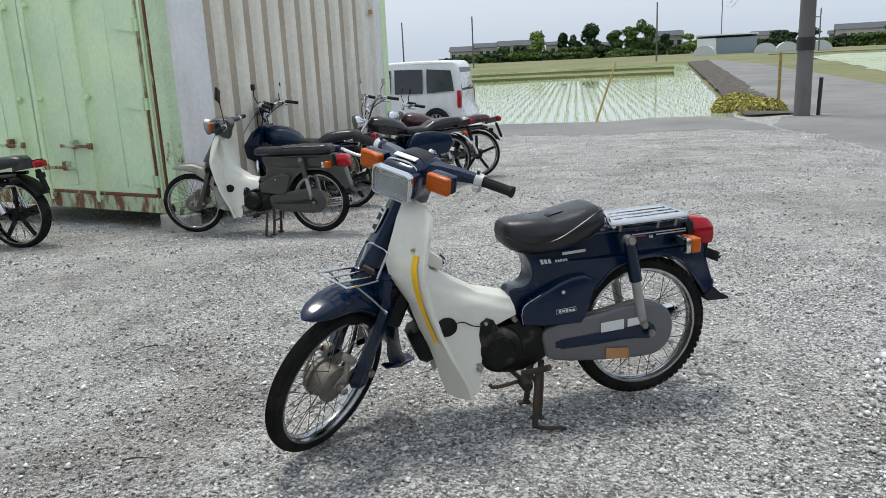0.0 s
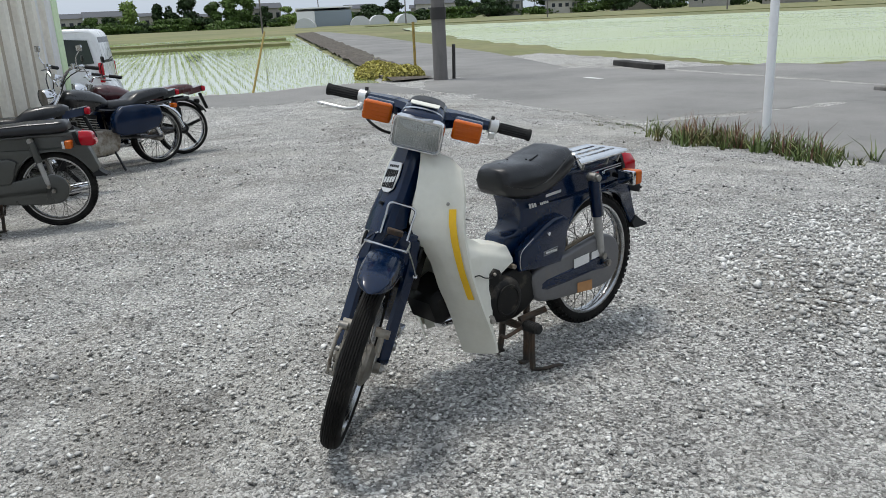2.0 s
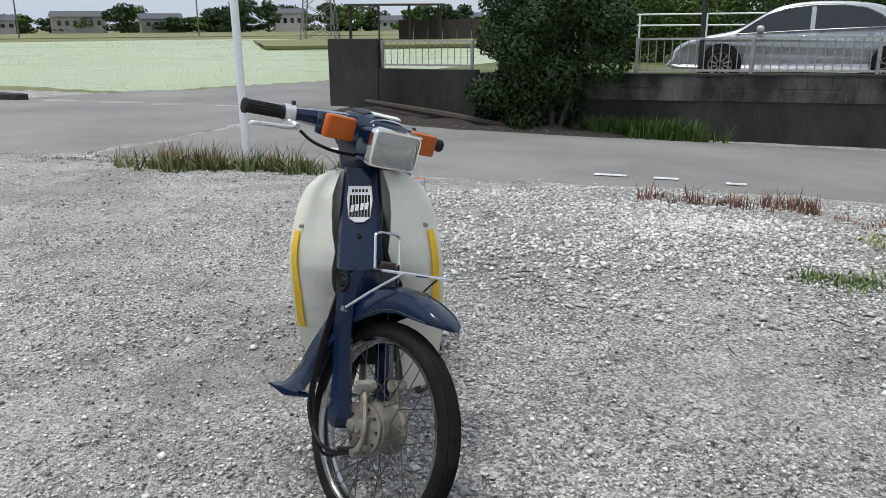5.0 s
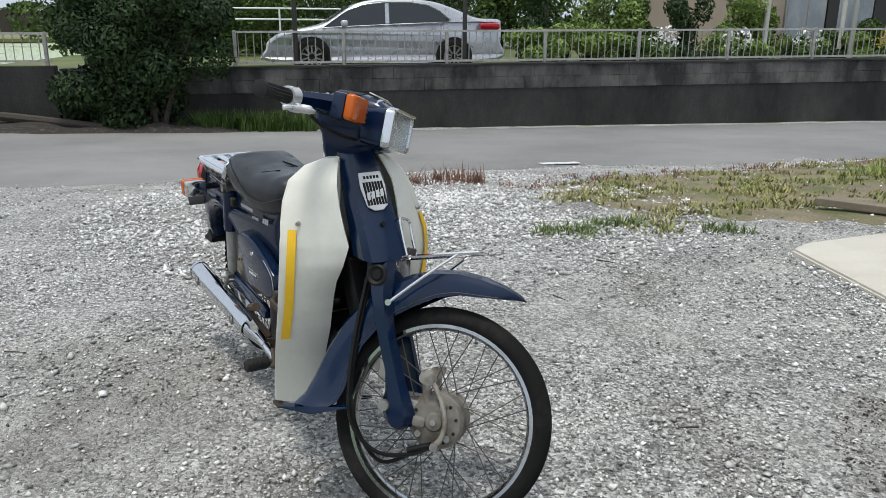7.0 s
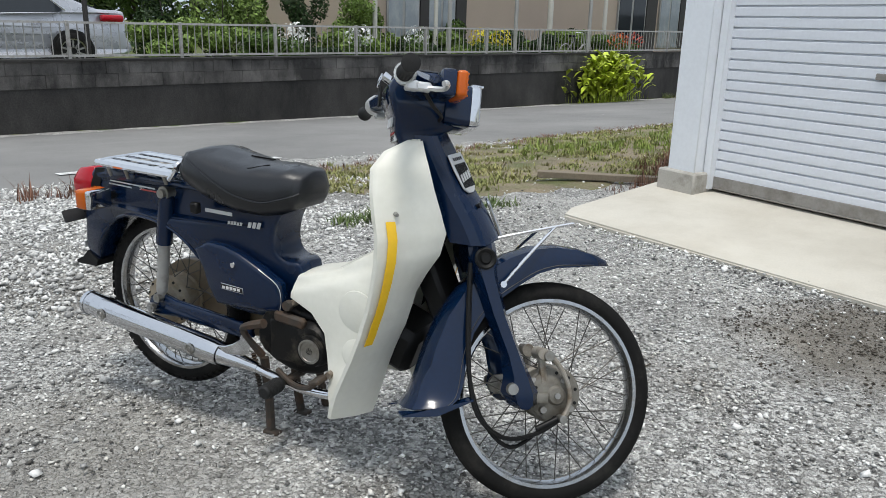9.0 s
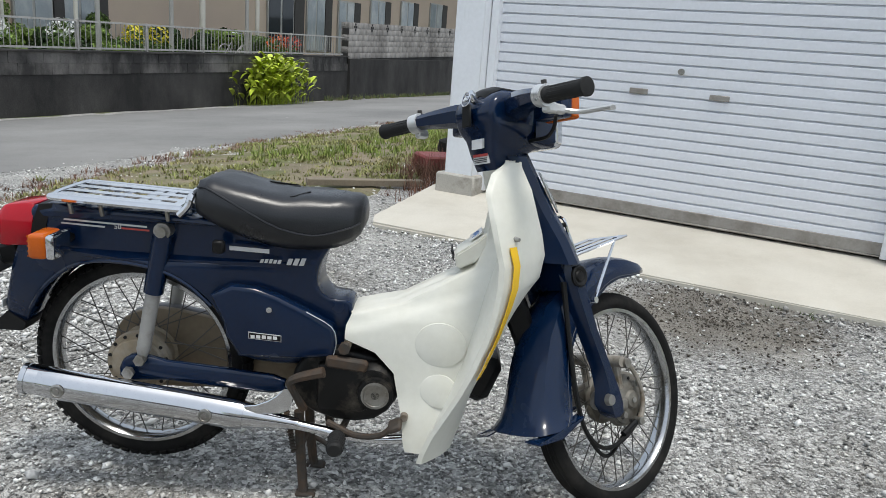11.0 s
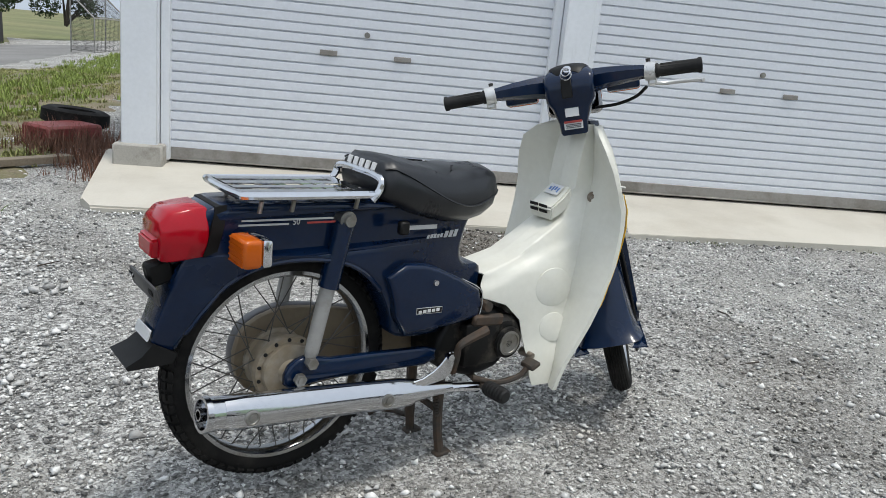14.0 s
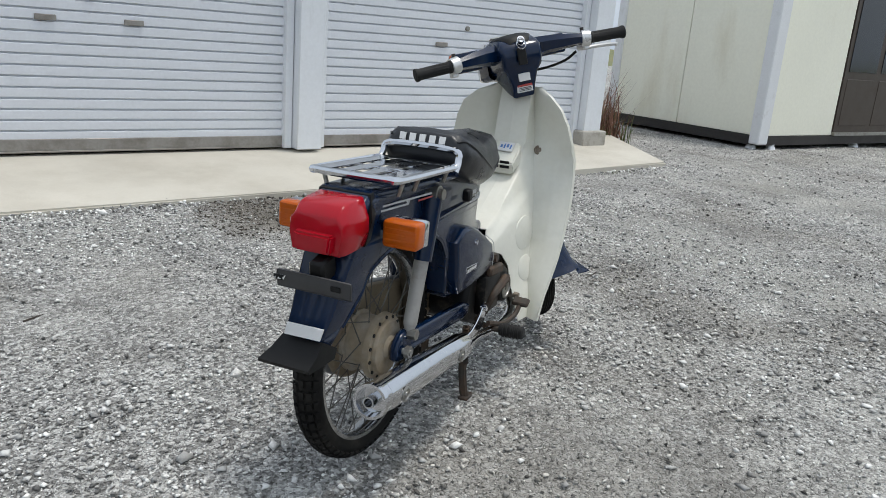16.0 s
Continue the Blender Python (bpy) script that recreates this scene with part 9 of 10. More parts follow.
        tube(bm, [(0.735, 0.116, 0.436), (0.7, 0.114, 0.437), (0.67, 0.112, 0.42), (0.632, 0.11, 0.41)], 0.0022, 5, 3)
        part("thin_cable", bm, BLACK_PLASTIC, b, "thin black cable crossing the leg shield")
    bm = bmesh.new()
    lathe(bm, [(0, 0.064), (0.02, 0.062), (0.034, 0.05), (0.036, 0.0)], (0.575, -0.07, 0.315), (0, -1, 0), 26)
    lathe(bm, [(0, 0.044), (0.008, 0.042), (0.009, 0.032), (0.003, 0.03), (0.003, 0.012), (0.01, 0.01), (0.01, 0)], (0.582, -0.106, 0.305), (0, -1, 0), 22)
    box(bm, (0.5, -0.085, 0.31), (0.12, 0.04, 0.12), None, 0.012, 2)
    part("clutch_cover", bm, ENGINE_BLACK, eng, "round clutch cover with worn edge")
    bm = bmesh.new()
    lathe(bm, [(0, 0.033), (0.006, 0.034), (0.007, 0.028), (0.004, 0.027), (0.004, 0.0)], (0.582, -0.112, 0.305), (0, -1, 0), 22)
    part("cover_ring", bm, ALLOY, eng)
    bm = bmesh.new()
    for i in range(6):
        box(bm, (0.655 + i * 0.018, 0, 0.335), (0.006, 0.13, 0.11), None, 0.003)
    box(bm, (0.7, 0, 0.335), (0.16, 0.09, 0.08), None, 0.01)
    box(bm, (0.79, 0, 0.345), (0.05, 0.12, 0.11), None, 0.012)
    part("cylinder", bm, DIRTY_ALLOY, eng, "finned alloy cylinder")
    bm = bmesh.new()
    box(bm, (0.51, -0.1, 0.375), (0.1, 0.02, 0.03), Matrix.Rotation(radians(5), 3, "Y"), 0.006)
    cyl(bm, (0.503, -0.09, 0.413), (0.503, -0.108, 0.413), 0.014, seg=8)
    part("engine_bracket", bm, RUSTY, eng)
    if main:
        bm = bmesh.new()
        box(bm, (0.462, -0.101, 0.34), (0.024, 0.002, 0.017))
        part("engine_label", bm, DECAL_WHITE, eng, smooth=False)
    # kick starter, foot bar, stands
    bm = bmesh.new()
    tube(bm, [(0.41, -0.1, 0.25), (0.395, -0.13, 0.3), (0.385, -0.145, 0.335), (0.405, -0.15, 0.352), (0.465, -0.152, 0.372)], 0.0085, 8, 4, radii=(0.011, 0.009, 0.009, 0.011, 0.013))
    part("kick_starter", bm, RUSTY, b, "dull steel kick starter")
    bm = bmesh.new()
    tube(bm, [(0.5, -0.2, 0.205), (0.5, -0.12, 0.2), (0.51, -0.05, 0.205), (0.51, 0.05, 0.205), (0.5, 0.12, 0.2), (0.5, 0.2, 0.205)], 0.009, 8, 4)
    fb = part("foot_bar", bm, RUSTY, b)
    for s in (-1, 1):
        bm = bmesh.new()
        lathe(bm, [(0, 0.012), (0.003, 0.018), (0.07, 0.019), (0.075, 0.014), (0.075, 0)], (0.5, s * 0.135, 0.203), (0.05, s, 0.03), 14)
        fr = part("foot_rubber", bm, GRIP, fb, "black rubber foot peg")
        for i in range(5):
            bm = bmesh.new()
            lathe(bm, [(0.01 + i * 0.011, 0.018), (0.012 + i * 0.011, 0.021), (0.016 + i * 0.011, 0.021), (0.018 + i * 0.011, 0.018)], (0.5, s * 0.135, 0.203), (0.05, s, 0.03), 14)
            part("rubber_rib", bm, GRIP, fr)
    bm = bmesh.new()
    tube(bm, [(0.395, -0.075, 0.23), (0.402, -0.07, 0.1), (0.412, -0.078, 0.012)], 0.0125, 8, 3)
    tube(bm, [(0.395, 0.05, 0.23), (0.402, 0.055, 0.1), (0.412, 0.06, 0.012)], 0.0125, 8, 3)
    box(bm, (0.418, -0.08, 0.008), (0.05, 0.03, 0.012), None, 0.004)
    box(bm, (0.418, 0.06, 0.008), (0.05, 0.03, 0.012), None, 0.004)
    tube(bm, [(0.4, -0.07, 0.13), (0.4, 0.055, 0.13)], 0.009, 8, smooth=False)
    part("centre_stand", bm, RUSTY, b, "grimy steel centre stand")
    bm = bmesh.new()
    for k in range(14):
        lathe(bm, [(0, 0.006), (0.003, 0.0085), (0.006, 0.006)], (0.365 + k * 0.0016, -0.085, 0.24 - k * 0.0085), (0.18, 0, -1), 8)
    part("stand_spring", bm, RUSTY, b)
    bm = bmesh.new()
    tube(bm, [(0.43, 0.11, 0.215), (0.443, 0.118, 0.1), (0.452, 0.128, 0.012)], 0.0115, 8, 3)
    tube(bm, [(0.455, 0.125, 0.01), (0.43, 0.16, 0.014), (0.385, 0.185, 0.02), (0.355, 0.185, 0.012)], 0.007, 8, 4)
    tube(bm, [(0.49, 0.1, 0.21), (0.43, 0.12, 0.222), (0.4, 0.15, 0.24)], 0.012, 8, 3)
    part("side_stand", bm, RUSTY, b, "grimy steel side stand with curled foot")
    bm = bmesh.new()
    tube(bm, [(0.62, 0.13, 0.2), (0.6, 0.14, 0.19), (0.5, 0.135, 0.2)], 0.007, 7, 3)
    part("gear_pedal", bm, RUSTY, b)
    bm = bmesh.new()
    tube(bm, [(0.47, -0.11, 0.225), (0.54, -0.13, 0.206), (0.6, -0.145, 0.218), (0.628, -0.15, 0.243)], 0.0075, 8, 4)
    box(bm, (0.636, -0.15, 0.25), (0.034, 0.05, 0.016), Matrix.Rotation(radians(-25), 3, "Y"), 0.005)
    part("brake_pedal", bm, RUSTY, b, "rusty steel brake pedal")
    # exhaust
    bm = bmesh.new()
    tube(bm, [(0.72, -0.04, 0.3), (0.735, -0.07, 0.24), (0.69, -0.1, 0.2), (0.58, -0.112, 0.19), (0.46, -0.108, 0.2), (0.38, -0.108, 0.213)], 0.0125, 10, 5)
    ex = part("exhaust_pipe", bm, CHROME, b, "stained chrome exhaust pipe")
    bm = bmesh.new()
    a, e = Vector((0.4, -0.108, 0.211)), Vector((-0.25, -0.139, 0.2865))
    d = (e - a).normalized()
    L = (e - a).length
    lathe(bm, [(0, 0.0), (0.0, 0.014), (0.05, 0.019), (0.11, 0.029), (0.16, 0.0345), (L - 0.04, 0.0355), (L - 0.012, 0.036), (L - 0.012, 0.0385), (L, 0.0375), (L, 0.031), (L - 0.02, 0.028), (L - 0.02, 0.013), (L + 0.006, 0.012), (L + 0.006, 0.009),
               (L - 0.05, 0.009), (L - 0.05, 0)], a, d, 30)
    mf = part("muffler", bm, BRIGHT_CHROME, ex, "long chromed cigar muffler")
    bm = bmesh.new()
    u = frame_of(d)
    side = Vector((0, -1, 0))
    upv = d.cross(side)
    upv = upv if upv.z > 0 else -upv
    secs = []
    for k in range(14):
        f = 0.13 + (L - 0.17) * k / 13
        r = 0.0395 if k not in (0, 13) else 0.036
        ring = []
        for j in range(11):
            t = radians(-62 + 124 * j / 10)
            ring.append(a + d * f + (side * math.cos(t) + upv * math.sin(t)) * r)
        secs.append(ring)
    loft(bm, secs, closed=False)
    solidify(bm, 0.0015)
    gd = part("heat_guard", bm, BRIGHT_CHROME, mf, "pressed chrome heat guard")
    for f in (0.215, 0.56):
        bm = bmesh.new()
        c = a + d * f + side * 0.039
        lathe(bm, [(0, 0.0165), (0.003, 0.0165), (0.0045, 0.013), (0.002, 0.011), (0.002, 0.007), (0.005, 0.006), (0.005, 0)], c, side, 18)
        part("guard_bolt", bm, ALLOY, gd)
    bm = bmesh.new()
    pillow(bm, [(0.2, 0.248), (0.3, 0.262), (0.35, 0.29), (0.375, 0.318), (0.39, 0.31), (0.388, 0.27), (0.36, 0.245), (0.25, 0.238)], -0.128, -0.122, 0.002, 1, 2)
    cyl(bm, (0.375, -0.12, 0.305), (0.375, -0.136, 0.305), 0.01, seg=10)
    part("muffler_bracket", bm, CHROME, ex, "chrome muffler bracket")
    if main:
        bm = bmesh.new()
        box(bm, (0.21, -0.105, 0.642), (0.026, 0.02, 0.03), None, 0.004)
        part("helmet_hook", bm, BLACK_PLASTIC, b)
    return b


main_bike = build_step_through("motorcycle", "navy step-through motorcycle with cream leg shield on centre stand", Matrix(), NAVY, 45, "main")
# the rear body sits a little out of line with the wheel and swing arm
LOW_PARTS = ("rear_shock", "damper", "shock_bolt", "swing_arm", "rear_axle", "hub_hole", "chain_case", "inner_case", "muffler", "heat_guard", "guard_bolt")
for ob in main_bike.children_recursive:
    if ob.type == "MESH" and "wheel" not in ob.parent.name and ob.data.users == 1:
        low = ob.name.split(".")[0] in LOW_PARTS or ob.parent.name.startswith("chain_case")
        for v in ob.data.vertices:
            x, z = v.co.x, v.co.z
            if low:
                v.co.y += 0.012 * min(max((0.42 - x) / 0.3, 0), 1)
            else:
                v.co.y -= 0.017 * min(max((z - 0.38) / 0.2, 0), 1) * min(max((0.42 - x) / 0.3, 0), 1)
                v.co.y -= 0.012 * min(max((-0.19 - x) / 0.03, 0), 1) * min(max((z - 0.36) / 0.1, 0), 1)
                v.co.y -= 0.014 if "bracket" in ob.name and x < -0.25 else 0
f2, r2 = Vector((1.9, -4.63, 0)), Vector((0.83, -4.03, 0))
r2.z = height(1.36, -4.33)
d2 = Vector((f2.x - r2.x, f2.y - r2.y, 0)).normalized()
build_step_through("motorcycle", "grey step-through motorcycle with cream leg shield and long seat", Matrix.Translation(r2 - d2 * -0.02) @ Matrix.Rotation(math.atan2(d2.y, d2.x), 4, "Z"), GREYBIKE, 14, "old")


def build_roadster(label, rear, front, paint, cowl=False, cruiser=False, seat_mat=None, tank_paint=None, high=False):
    """A plain roadster standing between two axle points on the ground."""
    rear, front = Vector(rear), Vector(front)
    rear.z = height((rear.x + front.x) / 2, (rear.y + front.y) / 2)
    front.z = rear.z
    d = front - rear
    wb = d.length
    k = wb / 1.35
    m = Matrix.Translation(rear) @ Matrix.Rotation(math.atan2(d.y, d.x), 4, "Z")
    b = thing("motorcycle", label, "motorcycle", "motorcycles by the container", at=m)
    tank_paint = tank_paint or paint
    fat = Matrix.Diagonal((1, 1.9, 1, 1))
    hub = [(-0.04, 0), (-0.04, 0.05), (-0.03, 0.06), (0.03, 0.06), (0.04, 0.05), (0.04, 0)]
    for nm, x in (("rear_wheel", 0.0), ("front_wheel", wb)):
        wheel_thing(b, nm, Matrix.Translation((x, 0, 0.305)) @ fat, 0.305, "ribbed", hub, DIRTY_ALLOY if cruiser else BLACK_PLASTIC)
        bm = bmesh.new()
        for i in range(5):
            a = 2 * math.pi * i / 5
            box(bm, (x + math.sin(a) * 0.14, 0, 0.305 + math.cos(a) * 0.14), (0.035, 0.03, 0.2), Matrix.Rotation(a, 3, "Y"), 0.006)
        if not cruiser:
            part("cast_spokes", bm, BLACK_PLASTIC, b)
        else:
            bm.free()
    ht = Vector((wb - 0.42 * k, 0, 0.86))
    for s in (-1, 1):
        bm = bmesh.new()
        cyl(bm, (wb, s * 0.085, 0.305), (wb - 0.22, s * 0.085, 0.62), 0.028, 0.026, 12)
        cyl(bm, (wb - 0.22, s * 0.085, 0.62), (ht.x + 0.02, s * 0.085, 0.9), 0.018, 0.018, 12)
        part("fork_leg", bm, CHROME if cruiser else ALLOY, b)
        bm = bmesh.new()
        tube(bm, [(0, s * 0.1, 0.305), (0.25, s * 0.11, 0.33), (0.5 * k, s * 0.1, 0.37)], 0.022, 8, 3)
        part("swing_arm", bm, BLACK_PAINT, b)
        bm = bmesh.new()
        cyl(bm, (0.03, s * 0.13, 0.33), (0.16, s * 0.12, 0.64), 0.026, 0.026, 12)
        part("rear_shock", bm, CHROME, b)
        bm = bmesh.new()
        tube(bm, [(ht.x, s * 0.03, 0.84), (0.62 * k, s * 0.1, 0.66), (0.3, s * 0.1, 0.64), (-0.1, s * 0.08, 0.66)], 0.018, 8, 4)
        tube(bm, [(ht.x, s * 0.03, 0.8), (0.95 * k, s * 0.09, 0.4), (0.8 * k, s * 0.1, 0.22), (0.5 * k, s * 0.1, 0.25), (0.5 * k, s * 0.1, 0.62)], 0.018, 8, 4)
        part("frame_tube", bm, BLACK_PAINT, b)
        bm = bmesh.new()
        box(bm, (-0.16, s * 0.16, 0.62), (0.05, 0.08, 0.05), None, 0.012, 2)
        part("rear_winker", bm, ORANGE_LENS if cruiser else BLACK_PLASTIC, b)
        bm = bmesh.new()
        zb = 1.1 if high else 0.98
        tube(bm, [(ht.x, s * 0.03, 0.93), (ht.x, s * 0.15, (0.94 + zb) / 2 + 0.02), (ht.x - 0.03, s * 0.24, zb), (ht.x - 0.1, s * 0.34, zb + 0.01), (ht.x - 0.2, s * 0.4, zb - 0.01)], 0.012, 8, 5)
        hb = part("handlebar", bm, CHROME, b)
        bm = bmesh.new()
        cyl(bm, (ht.x - 0.11, s * 0.345, zb + 0.01), (ht.x - 0.22, s * 0.41, zb - 0.012), 0.018, 0.018, 10)
        part("grip", bm, GRIP, hb)
        bm = bmesh.new()
        tube(bm, [(ht.x - 0.06, s * 0.3, zb - 0.01), (ht.x - 0.02, s * 0.35, zb - 0.02), (ht.x - 0.1, s * 0.43, zb - 0.03)], 0.006, 6, 3)
        part("lever", bm, ALLOY, hb)
        bm = bmesh.new()
        tube(bm, [(ht.x - 0.06, s * 0.3, zb), (ht.x - 0.03, s * 0.36, zb + 0.1), (ht.x - 0.05, s * 0.4, zb + 0.16)], 0.005, 6, 3)
        box(bm, (ht.x - 0.05, s * 0.41, zb + 0.19), (0.02, 0.1, 0.06), None, 0.015, 2)
        part("mirror", bm, CHROME if cruiser else BLACK_PLASTIC, b)
        if high:
            bm = bmesh.new()
            tube(bm, [(ht.x + 0.03, s * 0.09, 0.86), (ht.x, s * 0.1, 0.98), (ht.x - 0.03, s * 0.2, zb - 0.01)], 0.007, 6, 3)
            tube(bm, [(ht.x - 0.1, s * 0.33, zb), (ht.x + 0.02, s * 0.2, zb - 0.1), (ht.x + 0.06, s * 0.06, 0.8)], 0.006, 6, 3)
            part("control_cable", bm, DARK_STEEL, hb)
            bm = bmesh.new()
            box(bm, (ht.x - 0.085, s * 0.325, zb + 0.012), (0.05, 0.04, 0.045), None, 0.01, 2)
            cyl(bm, (ht.x - 0.04, s * 0.27, zb), (ht.x - 0.04, s * 0.27, zb + 0.045), 0.024, 0.022, 12)
            part("control_housing", bm, CHROME, hb)
    if high:
        bm = bmesh.new()
        lathe(bm, [(0, 0.0), (0, 0.05), (0.03, 0.056), (0.05, 0.05), (0.052, 0)], (ht.x + 0.02, 0, 0.99), (-0.5, 0, 1), 20)
        part("meter", bm, CHROME, b)
        for s in (-1, 1):
            bm = bmesh.new()
            tube(bm, [(0.95 * k, s * 0.1, 0.66), (1.0 * k, s * 0.2, 0.55), (0.98 * k, s * 0.22, 0.35), (0.9 * k, s * 0.12, 0.24)], 0.013, 8, 4)
            part("engine_guard", bm, CHROME, b)
    # engine
    bm = bmesh.new()
    pillow(bm, [(0.48 * k, 0.26), (0.47 * k, 0.4), (0.6 * k, 0.46), (0.85 * k, 0.44), (0.9 * k, 0.3), (0.8 * k, 0.2), (0.55 * k, 0.2)], -0.13, 0.13, 0.03, 3, 2)
    eng = part("engine", bm, ENGINE_BLACK if not cruiser else DIRTY_ALLOY, b)
    for i in range(6):
        bm = bmesh.new()
        box(bm, (0.74 * k + i * 0.007, 0, 0.46 + i * 0.026), (0.2, 0.22, 0.008), Matrix.Rotation(radians(-12), 3, "Y"))
        part("cooling_fin", bm, ALLOY, eng)
    bm = bmesh.new()
    box(bm, (0.74 * k, 0, 0.53), (0.15, 0.17, 0.2), Matrix.Rotation(radians(-12), 3, "Y"), 0.01)
    part("cylinder", bm, ENGINE_BLACK, eng)
    # tank, seat, tail
    bm = bmesh.new()
    secs = []
    for x, w, z0, z1 in ((0.5, 0.07, 0.66, 0.74), (0.56, 0.12, 0.65, 0.8), (0.68, 0.145, 0.66, 0.86), (0.8, 0.15, 0.68, 0.885), (0.9, 0.13, 0.72, 0.88), (0.96, 0.07, 0.76, 0.85)):
        x *= k
        secs.append([(x, -w * 0.8, z0), (x, -w, z0 + (z1 - z0) * 0.4), (x, -w * 0.85, z0 + (z1 - z0) * 0.8), (x, -w * 0.4, z1), (x, w * 0.4, z1), (x, w * 0.85, z0 + (z1 - z0) * 0.8), (x, w, z0 + (z1 - z0) * 0.4), (x, w * 0.8, z0)])
    loft(bm, secs)
    bmesh.ops.subdivide_edges(bm, edges=bm.edges[:], cuts=1, use_grid_fill=True, smooth=0.6)
    part("fuel_tank", bm, tank_paint, b, angle=60)
    bm = bmesh.new()
    secs = []
    for x, w, z0, z1 in ((0.56, 0.08, 0.68, 0.74), (0.46, 0.12, 0.65, 0.73), (0.3, 0.14, 0.65, 0.73), (0.2, 0.13, 0.68, 0.79), (0.02, 0.12, 0.71, 0.81), (-0.12, 0.1, 0.73, 0.81), (-0.17, 0.07, 0.75, 0.79)):
        x *= k
        secs.append([(x, -w, z0), (x, -w, z0 + (z1 - z0) * 0.6), (x, -w * 0.8, z1), (x, w * 0.8, z1), (x, w, z0 + (z1 - z0) * 0.6), (x, w, z0)])
    loft(bm, secs)
    bmesh.ops.subdivide_edges(bm, edges=bm.edges[:], cuts=1, use_grid_fill=True, smooth=0.5)
    part("seat", bm, seat_mat or VINYL_SEAT, b, angle=60)
    bm = bmesh.new()
    secs = []
    for i in range(13):
        a = radians(20 + 130 * i / 12)
        r = 0.345
        secs.append([(math.cos(a) * r * q, y, 0.305 + math.sin(a) * r * q) for y, q in ((-0.085, 0.94), (-0.075, 1.0), (-0.03, 1.03), (0.03, 1.03), (0.075, 1.0), (0.085, 0.94))])
    loft(bm, secs, closed=False)
    solidify(bm, 0.003)
    part("rear_fender", bm, CHROME if cruiser else BLACK_PLASTIC, b, "bright chrome rear fender" if cruiser else "")
    bm = bmesh.new()
    secs = []
    for i in range(11):
        a = radians(40 + 110 * i / 10)
        secs.append([(wb + math.cos(a) * 0.335 * q, y, 0.305 + math.sin(a) * 0.335 * q) for y, q in ((-0.07, 0.95), (-0.05, 1.02), (0.05, 1.02), (0.07, 0.95))])
    loft(bm, secs, closed=False)
    solidify(bm, 0.003)
    part("front_fender", bm, tank_paint, b)
    bm = bmesh.new()
    if cowl:
        loft(bm, [[(ht.x + 0.0, y, z) for y, z in ((-0.22, 0.5), (-0.27, 0.72), (-0.18, 0.9), (0.18, 0.9), (0.27, 0.72), (0.22, 0.5), (0, 0.44))],
                  [(ht.x + 0.2, y, z) for y, z in ((-0.16, 0.58), (-0.18, 0.7), (-0.1, 0.79), (0.1, 0.79), (0.18, 0.7), (0.16, 0.58), (0, 0.54))],
                  [(ht.x + 0.34, y, z) for y, z in ((-0.06, 0.62), (-0.07, 0.66), (-0.04, 0.7), (0.04, 0.7), (0.07, 0.66), (0.06, 0.62), (0, 0.6))]])
        cw = part("cowl", bm, tank_paint, b, "navy nose cowl")
        bm = bmesh.new()
        loft(bm, [[(ht.x + 0.24, -0.16, 0.77), (ht.x + 0.3, 0, 0.79), (ht.x + 0.24, 0.16, 0.77)], [(ht.x + 0.08, -0.22, 0.96), (ht.x + 0.14, 0, 0.99), (ht.x + 0.08, 0.22, 0.96)], [(ht.x - 0.04, -0.16, 1.1), (ht.x + 0.01, 0, 1.14), (ht.x - 0.04, 0.16, 1.1)]], closed=False)
        solidify(bm, 0.004)
        part("windscreen", bm, DARK_GLASS, cw, "smoked dark windscreen")
    if cowl or cruiser:
        for s in (-1, 1):
            bm = bmesh.new()
            pillow(bm, [(0.1, 0.42), (0.06, 0.64), (0.5, 0.68), (0.62, 0.5), (0.52, 0.38)] if cruiser else [(0.02, 0.5), (0.0, 0.68), (0.3, 0.7), (0.34, 0.55), (0.28, 0.48)], min(s * 0.15, s * 0.26), max(s * 0.15, s * 0.26), 0.03, 3, 2)
            part("side_bag", bm, NAVY, b, "navy side bag")
    if not cowl:
        bm = bmesh.new()
        lathe(bm, [(0, 0), (0, 0.05), (0.05, 0.085), (0.11, 0.095), (0.125, 0.09)], (ht.x + 0.06, 0, 0.84), (1, 0, -0.1), 24)
        hl = part("headlamp", bm, CHROME, b)
        bm = bmesh.new()
        lathe(bm, [(0.118, 0.088), (0.128, 0.05), (0.13, 0)], (ht.x + 0.06, 0, 0.84), (1, 0, -0.1), 24)
        part("lens", bm, ALLOY, hl)
    bm = bmesh.new()
    loft(bm, [[(x, y * w, z + dz) for y, dz in ((-1, -0.03), (-0.9, 0.035), (0.9, 0.035), (1, -0.03))] for x, w, z in ((-0.1, 0.1, 0.72), (-0.24, 0.07, 0.74), (-0.3, 0.05, 0.75))])
    tl = part("tail_cowl", bm, tank_paint, b)
    bm = bmesh.new()
    box(bm, (-0.3, 0, 0.745), (0.05, 0.13, 0.06), None, 0.014, 2)
    part("tail_lamp", bm, RED_LENS, tl, "red tail lamp")
    bm = bmesh.new()
    box(bm, (-0.3, 0, 0.6), (0.03, 0.05, 0.2), Matrix.Rotation(radians(20), 3, "Y"), 0.006)
    part("plate_hanger", bm, BLACK_PLASTIC, tl)
    bm = bmesh.new()
    tube(bm, [(0.85 * k, -0.06, 0.5), (0.95 * k, -0.1, 0.35), (0.8 * k, -0.13, 0.2), (0.4 * k, -0.15, 0.24)], 0.02, 8, 4)
    ex = part("exhaust_pipe", bm, CHROME, b)
    bm = bmesh.new()
    lathe(bm, [(0, 0.02), (0.08, 0.045), (0.5, 0.05), (0.53, 0.04), (0.53, 0)], (0.42 * k, -0.15, 0.24), (-1, -0.03, 0.14), 20)
